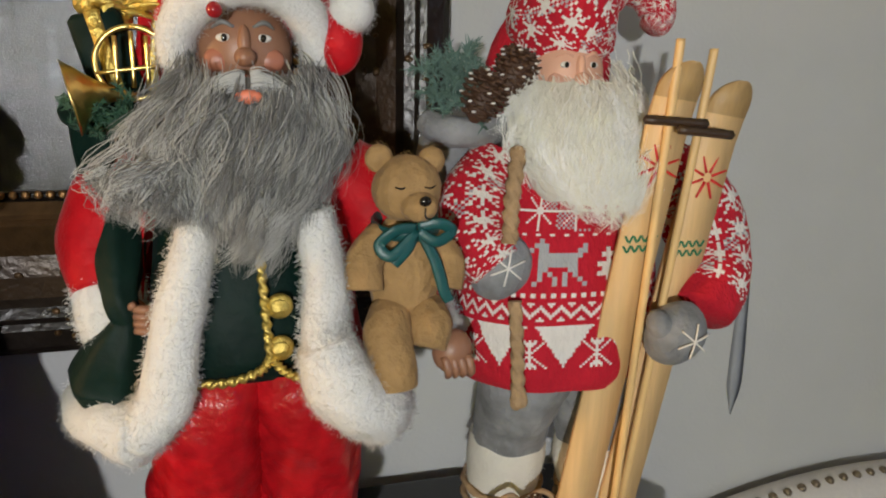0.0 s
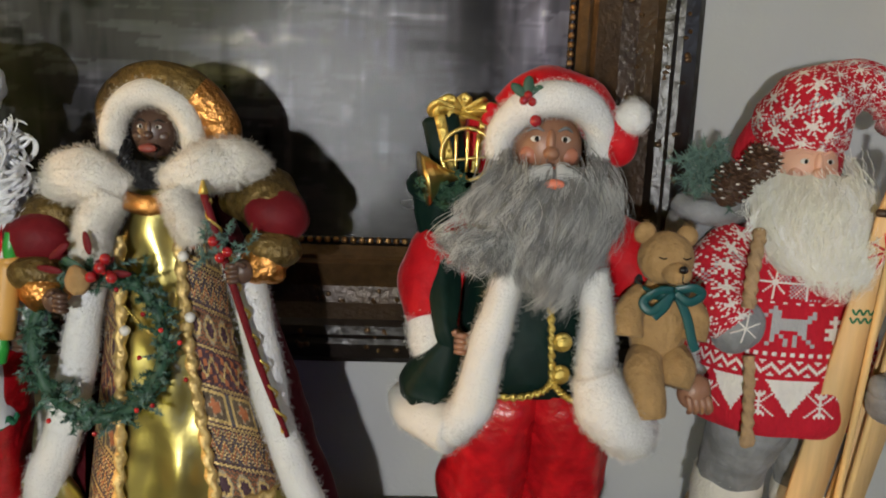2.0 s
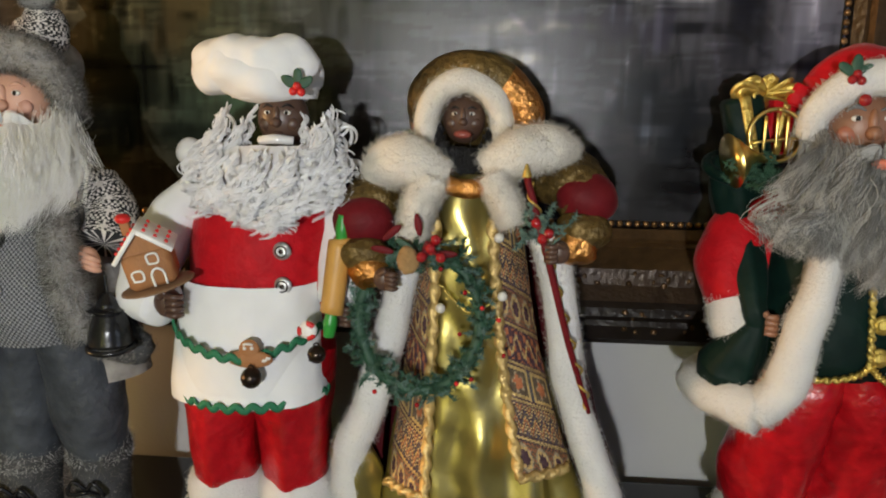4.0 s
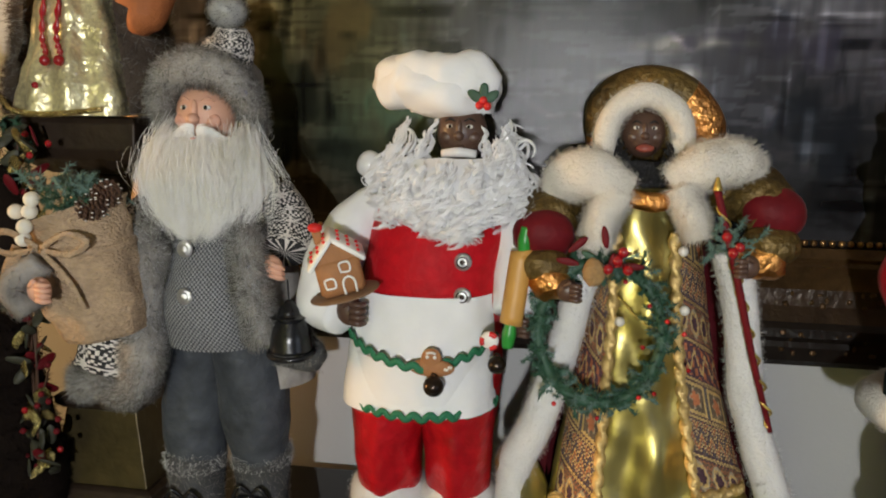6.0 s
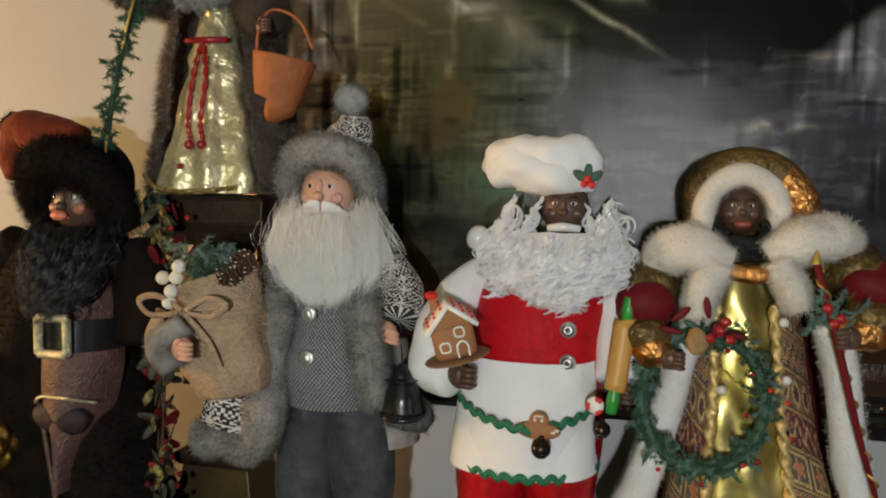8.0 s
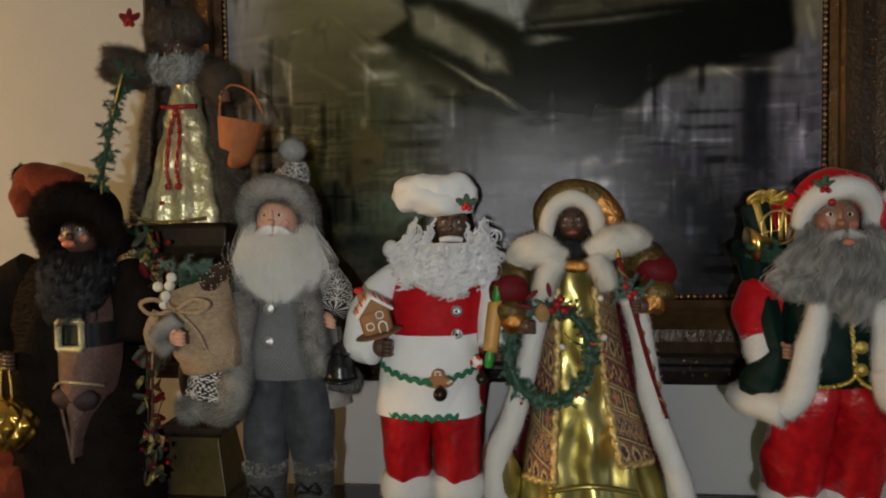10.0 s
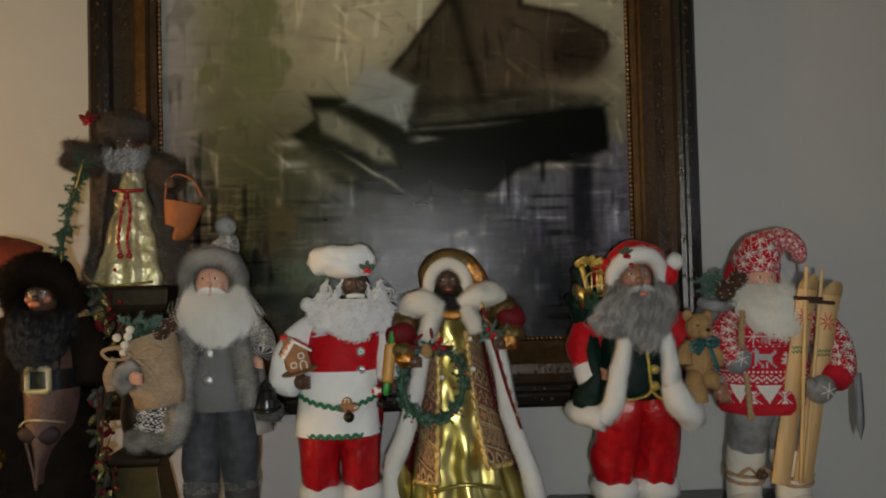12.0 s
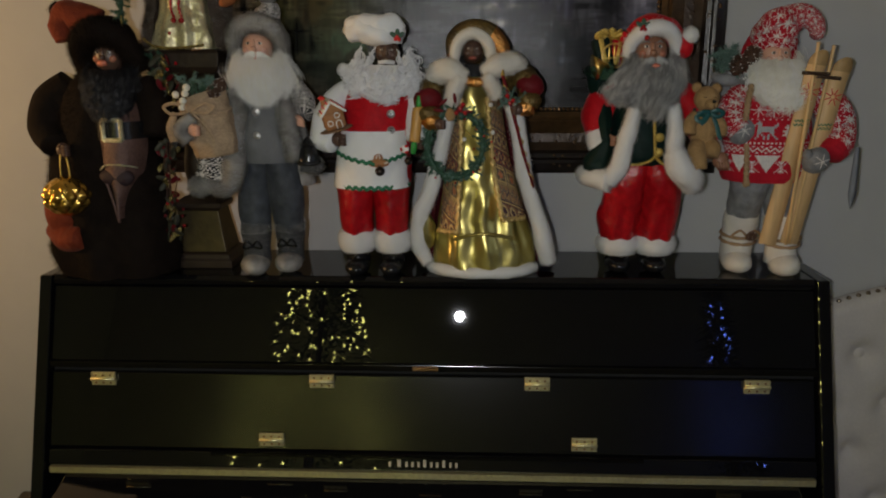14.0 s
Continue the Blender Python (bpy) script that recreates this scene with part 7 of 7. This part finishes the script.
def burlap_sack():
    p = thing("burlap_sack", "natural burlap sack tied with a bow, filled with greenery", "sack", (-0.265, 0, 1.2))
    s = Shape(101)
    s.sweep([(-9.4, -6.2, 23.2), (-9.8, -6.4, 26), (-10.4, -6.4, 29), (-10.8, -6.2, 31), (-11.2, -6.0, 32.4), (-11.6, -6.0, 33.6)], [3.6, 4.2, 4.2, 3.8, 4.0, 4.6], BURLAP, 40, 36, flat=0.8, lump=0.06, ridges=(7, 0.03, 1))
    s.sweep([(-15.6, -8.0, 30.6), (-16.6, -8.0, 28.0), (-16.4, -7.6, 25.6)], [0.5, 0.8, 0.7], BURLAP, 10, 16, flat=0.3)
    s.done("cloth", parent=p)
    s = Shape(102)
    s.sweep(ring((-10.8, -6.2, 31.0), 4.1, 0.85, 30, 0.1), [0.35, 0.35], BURLAP, 8, 50)
    for pts in ([(-12.2, -10.0, 31.0), (-14.6, -10.2, 32.2), (-16.8, -9.6, 31.6), (-15.4, -9.8, 30.4), (-12.2, -10.0, 30.8)], [(-12.0, -10.0, 31.0), (-9.6, -10.2, 32.2), (-8.0, -10.0, 31.6), (-9.4, -10.2, 30.6), (-12.0, -10.0, 30.8)], [(-12.0, -10.1, 30.8), (-9.6, -10.4, 28.6), (-8.4, -10.2, 26.2)]):
        s.sweep(pts, [0.24, 0.32, 0.24], BURLAP, 8, 26, flat=0.5)
    s.done("tie", parent=p, label="burlap bow tie")
    s = Shape(103)
    sprigs(s, (-11.4, -6.6, 35.0), (3.2, 1.6, 0.8), FIRFROST, 40, 1.8)
    sprigs(s, (-10.8, -7.6, 34.4), (2.0, 1.0, 0.8), FIR, 16, 1.6)
    s.done("fir_sprig", parent=p, label="frosted artificial fir")
    s = Shape(104)
    for x, y, z in ((-13.0, -9.6, 33.8), (-13.4, -9.8, 32.6), (-12.6, -9.8, 34.8), (-13.6, -9.8, 31.6), (-15.0, -8.6, 33.6)):
        s.ball((x, y, z), 0.62, CREAMHAIR, seg=14, rings=10)
    s.done("berry", parent=p, label="cream berries")["kind"] = "stuff"
    for c in ((-9.0, -8.0, 34.0), (-8.0, -7.4, 35.0)):
        s = Shape(105)
        cone_fruit(s, c, 1.2, CONE, SNOW, 70)
        s.done("pine_cone", parent=p)


def hand_lantern():
    p = thing("lantern", "small black metal lantern hanging from a hand", "lantern", (-0.282, 0, 1.2))
    s = Shape(111)
    s.sweep([(7.4, -3.0, 27.8), (7.5, -3.0, 26.0), (7.5, -3.0, 25.6)], [0.08, 0.08], BOOT, 6, 10)
    s.sweep([(7.5, -3.0, 26.0), (7.5, -3.0, 25.2), (7.5, -3.0, 24.8), (7.5, -3.0, 24.6)], [0.25, 0.9, 1.0, 1.7], BOOT, 18, 14)
    s.done("cap", parent=p)
    s = Shape(112)
    s.sweep([(7.6, -3.0, 24.4), (7.6, -3.0, 23.0), (7.6, -3.0, 21.6)], [1.2, 1.7, 1.9], BOOT, 18, 12)
    s.sweep(ring((7.6, -3.0, 21.4), 1.9, 0.95, 24, 0.1), [0.25, 0.25], BOOT, 8, 30)
    s.done("body", parent=p)


# ---- pedestal and the figure that stands on it ----
def pedestal():
    p = thing("pedestal", "aged bronze candle-stand pedestal with stepped square foot", "pedestal", (-0.446, 0.085, 1.2))

    def frustum(rows, m, name, n=4):
        bm = bmesh.new()
        rings_ = [[bm.verts.new((0.01 * r * math.cos(2 * math.pi * (k + 0.5) / n), 0.01 * 0.8 * r * math.sin(2 * math.pi * (k + 0.5) / n), 0.01 * z)) for k in range(n)] for z, r in rows]
        for a, b in zip(rings_, rings_[1:]):
            for k in range(n):
                bm.faces.new((a[k], a[(k + 1) % n], b[(k + 1) % n], b[k]))
        bm.faces.new(rings_[0][::-1]), bm.faces.new(rings_[-1])
        bmesh.ops.bevel(bm, geom=bm.edges[:], offset=0.0015, segments=2, affect="EDGES", profile=0.5)
        return part(name, bm, m, p)
    frustum([(0, 9.4), (1.4, 9.4), (1.8, 8.8), (2.6, 8.6), (3.0, 7.8)], BRONZEDARK, "foot")
    frustum([(3.0, 7.6), (11.0, 5.6)], BRONZE, "tapered_panel")
    frustum([(11.0, 6.0), (11.6, 6.8), (12.4, 6.9), (12.8, 5.6), (13.6, 4.0)], BRONZEDARK, "cornice")
    s = Shape(121)
    s.loft([(13.4, 0, 0, 2.0, 2.0), (14.6, 0, 0, 1.6, 1.6), (16, 0, 0, 2.4, 2.4), (19, 0, 0, 2.9, 2.9), (23, 0, 0, 2.5, 2.5), (28, 0, 0, 2.2, 2.2), (33, 0, 0, 2.5, 2.5), (36, 0, 0, 3.6, 3.6)], BRONZEDARK, 24, 40)
    s.done("column", parent=p)
    frustum([(35.5, 5.2), (37.0, 8.6), (38.0, 9.6), (40.4, 9.9), (41.0, 9.4)], BRONZEDARK, "top_slab")


def angel_figure():
    s = Shape(131)
    s.loft([(41.2, 1.4, 4.0, 5.8, 4.6), (44, 1.5, 4.2, 5.4, 4.4), (49, 1.5, 4.6, 4.2, 3.6), (54, 1.5, 4.8, 3.1, 3.0), (57, 1.5, 5.0, 2.2, 2.4), (62, 1.3, 5.2, 1.8, 2.0)], LAMEPALE, 80, 44, folds=(8, 0.09), lump=0.25, freq=1.2)
    s.cap((1.4, 4.0, 41.25), 5.6, 4.4, LAMEPALE)
    s.sweep([(-5.6, 2.0, 43.0), (-3.0, 0.2, 41.6), (1.5, -0.8, 41.3), (6.0, 0.2, 41.8)], [0.25, 0.3, 0.25], GLITTER, 8, 30)
    # fur coat open at the front
    f = s.loft([(41.4, 1.6, 6.4, 8.6, 5.4), (48, 1.6, 6.2, 7.4, 5.0), (55, 1.5, 6.0, 6.2, 4.6), (61, 1.2, 5.8, 4.6, 3.8), (64, 0.8, 5.8, 3.4, 3.2)], TAUPEFUR, 60, 40, (42, 318), lump=0.25)
    s.fur(f, TAUPEFUR, 9000, 3.0, 0.08)
    s.fur(f, GREYFUR, 1500, 2.8, 0.07)
    for pts, r in (([(-2.6, 4.6, 61.4), (-5.4, 3.0, 62.2), (-8.4, 1.6, 63.0)], [1.8, 2.2, 1.8]), ([(4.6, 4.6, 60.6), (7.4, 3.4, 60.0), (8.8, 2.2, 57.8)], [1.8, 2.0, 1.6])):
        f = s.sweep(pts, r, TAUPEFUR, 16, 20)
        s.fur(f, TAUPEFUR, 2400, 3.0, 0.08)
    s.hand((-4.6, 0.8, 61.6), SKIN2, 0.8, 1)
    s.hand((8.6, 0.8, 57.6), SKIN2, 0.8, 1)
    s.face((0.6, 4.4, 64.6), 1.9, SKIN2, SKIN2, LIPDARK, EYED, EYEW, GREYHAIR)
    s.beard([(59.4, 1.2, 2.6, 1.4, 2.6), (62, 0.8, 4.2, 1.6, 3.0), (64.5, 0.4, 3.6, 2.4, 3.0)], [GREYHAIR, GREYHAIR, PALEHAIR], 110, 0.32, 2.6, 0.05, 12, (0.3, 0.7), GREYHAIR, 0.17, 0.3, 8)
    f = s.ball((0.2, 5.0, 67.4), (4.0, 3.4, 2.4), TAUPEFUR)
    s.fur(f, TAUPEFUR, 3600, 3.0, 0.08, 0.1)
    s.fur(f, GREYFUR, 800, 1.2, 0.05, 0.1)
    holly(s, (-4.4, 1.4, 68.0), 1.6, DARKRED, BERRY)
    # red bead cord
    for x0 in (0.8, 2.2):
        pts = [(1.5, 1.6, 56.6), (x0, 1.0, 53.0), (x0 - 0.3, 0.4, 48.4), (x0 + 0.2, 0.1, 46.4)]
        s.sweep(pts, [0.22, 0.22], BERRY, 8, 80, ridges=(2, 0.35, 60))
        s.ball((x0 + 0.2, -0.2, 46.0), 0.5, BERRY, seg=10, rings=8)
    s.sweep([(-1.0, 2.6, 56.8), (1.5, 1.6, 56.6), (3.8, 2.6, 56.8)], [0.3, 0.35, 0.3], BERRY, 8, 16)
    s.done("figurine", "fur-coated figurine in a pale gold gown standing on the pedestal", "figurine", (-0.45, 0.0), group="figures on the piano")

    g = Shape(132)
    line = spline([(-4.8, 0.4, 62.0), (-6.0, -0.2, 57), (-7.2, -0.4, 52), (-8.2, -0.4, 47), (-8.6, 0.0, 43), (-8.4, 1.0, 41.2)], 44)
    g.sweep(line[::4], [0.3, 0.3], FIR, 8, 40)
    for q in line:
        sprigs(g, q, (0.5, 0.3, 0.3), FIR, 3, 1.5, 0.06, 0.0)
    g.sweep(line[::4] + np.array((0.6, -0.9, 0.3)) * np.sin(np.arange(len(line[::4])))[:, None], [0.14, 0.14], GOLD, 6, 60)
    g.done("garland", "green fir garland wound with gold beads", "garland", (-0.45, 0.0))
    p = thing("basket", "small rust-coloured hanging basket with a thin handle", "basket", (-0.45, 0, 1.2))
    b = Shape(133)
    b.sweep([(10.0, 0.6, 50.2), (10.2, 0.6, 50.4), (10.6, 0.6, 52.4), (11.0, 0.6, 54.4)], [1.9, 2.2, 2.7, 3.1], TERRA, 30, 24, ridges=(15, 0.03, 0))
    b.done("bowl", parent=p)
    b = Shape(134)
    b.sweep([(8.0, 0.6, 53.6), (8.2, 0.6, 57.0), (9.6, 0.6, 59.0), (12.4, 0.6, 58.0), (13.9, 0.6, 55.2)], [0.16, 0.16], TERRA, 8, 30)
    b.done("handle", parent=p)


# ---- dark figure in brown fur at the end of the row ----
def brown_figure():
    s = Shape(141)
    s.off = np.array((-1.3, 0, 0))
    f = s.loft([(0.3, 2.8, 1.2, 10.6, 7.6), (5, 2.6, 0.8, 11.4, 8.0), (12, 2.4, 0.2, 10.8, 7.8), (20, 2.6, -0.4, 9.8, 7.2), (28, 3.2, -0.6, 8.6, 6.2), (34, 3.8, -0.4, 6.6, 5.2), (38, 4.2, 0.0, 3.8, 3.6)], BROWNFUR, 80, 50, folds=(6, 0.05), lump=0.25)
    s.fur(f, BROWNFUR, 9000, 2.2, 0.08)
    # mauve tunic front and belt
    s.off = np.zeros(3)
    s.loft([(12.0, 6.2, -2.4, 0.6, 5.9), (16, 6.3, -2.0, 1.6, 6.3), (21, 6.4, -2.0, 3.8, 6.4), (26, 6.6, -2.0, 4.3, 6.4), (31, 6.2, -1.6, 3.8, 6.0), (34, 5.6, -1.0, 3.2, 5.4)], MAUVE, 40, 40, (-75, 75), lump=0.12)
    s.loft([(26.0, 6.6, -2.1, 4.9, 6.7), (29.0, 6.6, -2.1, 4.8, 6.6)], BOOT, 40, 6, (-80, 80))
    for a, b in (((5.6, 29.4), (8.7, 29.4)), ((5.6, 26.0), (8.7, 26.0)), ((5.6, 26.0), (5.6, 29.4)), ((8.7, 26.0), (8.7, 29.4))):
        s.sweep([(a[0], -9.1, a[1]), (b[0], -9.1, b[1])], [0.42, 0.42], BUCKLE, 8, 8)
    s.sweep([(3.4, -7.2, 20.6), (5.0, -8.2, 21.6), (8.0, -8.3, 21.6), (10.0, -6.8, 21.0)], [0.16, 0.16], BUCKLE, 6, 20)
    s.sweep([(3.0, -6.6, 22.4), (5.2, -7.8, 16), (6.3, -8.1, 11.4)], [0.25, 0.25], MAUVE, 6, 20)
    # Ball in place of a hollow; the hollow's shade is its dark colour.
    s.ball((6.4, -7.2, 19.4), (3.0, 1.2, 1.8), HOLLOWPLUM, lump=0.08)
    # arms, rust sleeve and hem
    s.off = np.array((-1.2, 0, 0))
    s.sweep([(-2.4, 0.2, 35.0), (-6.0, -0.6, 32.0), (-6.6, -2.6, 27.6), (-4.0, -5.6, 24.6)], [3.0, 3.4, 3.2, 2.2], BROWNFUR, 22, 26)
    s.ball((-7.6, -1.6, 28.6), (2.2, 3.0, 3.8), RUST, lump=0.08)
    s.off = np.zeros(3)
    s.hand((-2.6, -7.6, 24.2), SKIN2, 1.2, 1)
    s.sweep([(9.0, 0.0, 35), (11.6, -1.4, 31), (12.0, -3.4, 26)], [2.8, 3.2, 2.4], BROWNFUR, 22, 24)
    f = s.sweep([(-7.4, -3.8, 9.0), (-4.6, -6.4, 8.2), (-1.2, -7.4, 8.4)], [2.0, 2.4, 2.0], RUST, 18, 18, lump=0.12)
    s.ball((-5.0, -5.0, 12.0), (3.6, 2.6, 4.2), RUST, lump=0.1)
    # head with fur hood, rust cap and long black curls
    s.face((4.8, -2.2, 40.0), 2.6, SKIN2, CHEEK1, LIP, EYED, EYEW, BLACKHAIR)
    s.ball((3.6, 0.4, 42.4), (5.0, 4.4, 4.6), BROWNFUR)
    f = s.sweep([(0.2, -0.6, 37.8), (0.2, -2.4, 41.0), (2.2, -4.4, 43.6), (4.8, -5.0, 44.2), (7.4, -4.2, 43.2), (8.8, -2.4, 40.6), (8.9, -0.8, 37.8)], [1.8, 2.0, 2.1, 2.1, 2.0, 1.9, 1.8], BROWNFUR, 18, 34)
    s.fur(f, BROWNFUR, 4200, 2.2, 0.08)
    s.off = np.array((-1.8, 0, 0.2))
    s.sweep([(3.2, 0.6, 45.0), (0.6, 0.2, 46.6), (-1.6, -0.2, 46.8), (-2.6, -0.4, 45.0), (-2.0, -0.6, 42.4)], [3.2, 2.8, 2.3, 1.9, 1.4], RUST, 20, 26, lump=0.08)
    f = s.ball((-2.6, -0.6, 47.6), 1.3, BROWNFUR)
    s.fur(f, BROWNFUR, 700, 0.8, 0.06, 0)
    s.off = np.zeros(3)
    s.beard([(28.8, 6.2, 2.4, -9.2, 2.6), (32, 5.8, 4.2, -8.6, 3.6), (36, 5.2, 5.0, -7.0, 4.6), (39.6, 4.8, 4.2, -4.2, 4.4)], [BLACKHAIR], 130, 0.42, 2.4, 0.05, 14, (0.3, 0.75), BLACKHAIR, 0.17, 0.3, 10)
    s.ball((4.8, -5.2, 38.8), (0.9, 0.5, 0.5), LIP, seg=12, rings=8)
    s.done("figurine", "dark figurine in brown fur robe, mauve tunic and glittering belt buckle", "figurine", (-0.60, 0.0), group="figures on the piano")

    p = thing("ornament", "faceted gold glass ornament hanging from a hand", "ornament", (-0.60, 0, 1.2))
    b = Shape(142)
    # one shell of raised diamonds
    th, ph = np.linspace(0.06, math.pi - 0.06, 70)[::-1, None], np.linspace(0, 2 * math.pi, 112, endpoint=False)
    facet = 1 + 0.16 * np.abs(np.sin(5 * ph + 3.2 * th)) * np.abs(np.sin(5 * ph - 3.2 * th)) * np.sin(th)
    b.grid(np.stack([-2.4 + 3.7 * facet * np.sin(th) * np.sin(ph), -8.4 - 3.4 * facet * np.sin(th) * np.cos(ph), 16.2 + 3.5 * np.cos(th) * np.ones(112)], -1), AMBERGOLD)
    b.done("globe", parent=p)
    b = Shape(143)
    b.sweep([(-3.2, -8.2, 19.4), (-3.0, -8.2, 22.6), (-2.4, -8.2, 24.2), (-1.8, -8.2, 22.6), (-1.6, -8.2, 19.4)], [0.15, 0.15], GOLD, 6, 20)
    b.done("hanger", parent=p, label="thin gold wire hanger")

    p = thing("floral_spray", "spray of dark leaves, red berries and gold glitter foliage", "foliage", (-0.60, 0, 1.2))
    b = Shape(144)
    rs = b.rs
    for k in range(6):
        b.sweep([(11.6, 0.4, 4 + 3 * k), (12.6 + 0.8 * rs.rand(), -0.6, 12 + 4 * k), (12.4 + 2.2 * rs.rand(), -0.4, 18 + 4.6 * k)], [0.14, 0.08], CONE, 6, 20)
    b.done("stem", parent=p)
    for mm, nm, n, lab in ((DIMLEAF, "leaf", 46, "brown-green leaves in a colour darkened for shade"), (GLITTER, "glitter_leaf", 34, "gold glitter leaves"), (DARKRED, "red_leaf", 18, "dark red leaves")):
        b = Shape(145 + n)
        for k in range(n):
            z = b.rs.uniform(6, 40)
            b.ball((12.2 + b.rs.normal(0, 0.9) + 0.03 * z, -0.8 + b.rs.normal(0, 0.8), z), (0.5, 0.16, 1.1), mm, tuple(b.rs.uniform(-60, 60, 3)), 0.1, 3, 8, 6)
        b.done(nm, parent=p, label=lab)["kind"] = "stuff"
    b = Shape(149)
    for k in range(30):
        z = b.rs.uniform(6, 44)
        b.ball((12.6 + b.rs.normal(0, 1.2) + 0.03 * z, -1.2 + b.rs.normal(0, 0.6), z), 0.32, DARKRED if k % 3 else BERRY, seg=8, rings=6)
    b.done("berry", parent=p, label="glossy red berries")["kind"] = "stuff"
    sprigs_ = Shape(150)
    sprigs(sprigs_, (12.4, 0, 36), (1.2, 0.8, 4), FIR, 22, 1.6)
    sprigs_.done("fir_sprig", parent=p)


red_coat_figure()
teddy_bear()
jumper_figure()
ski_set()
gold_figure()
wreath()
cook_figure()
gingerbread_house()
rolling_pin()
grey_figure()
burlap_sack()
hand_lantern()
pedestal()
angel_figure()
brown_figure()
tufted_chair()
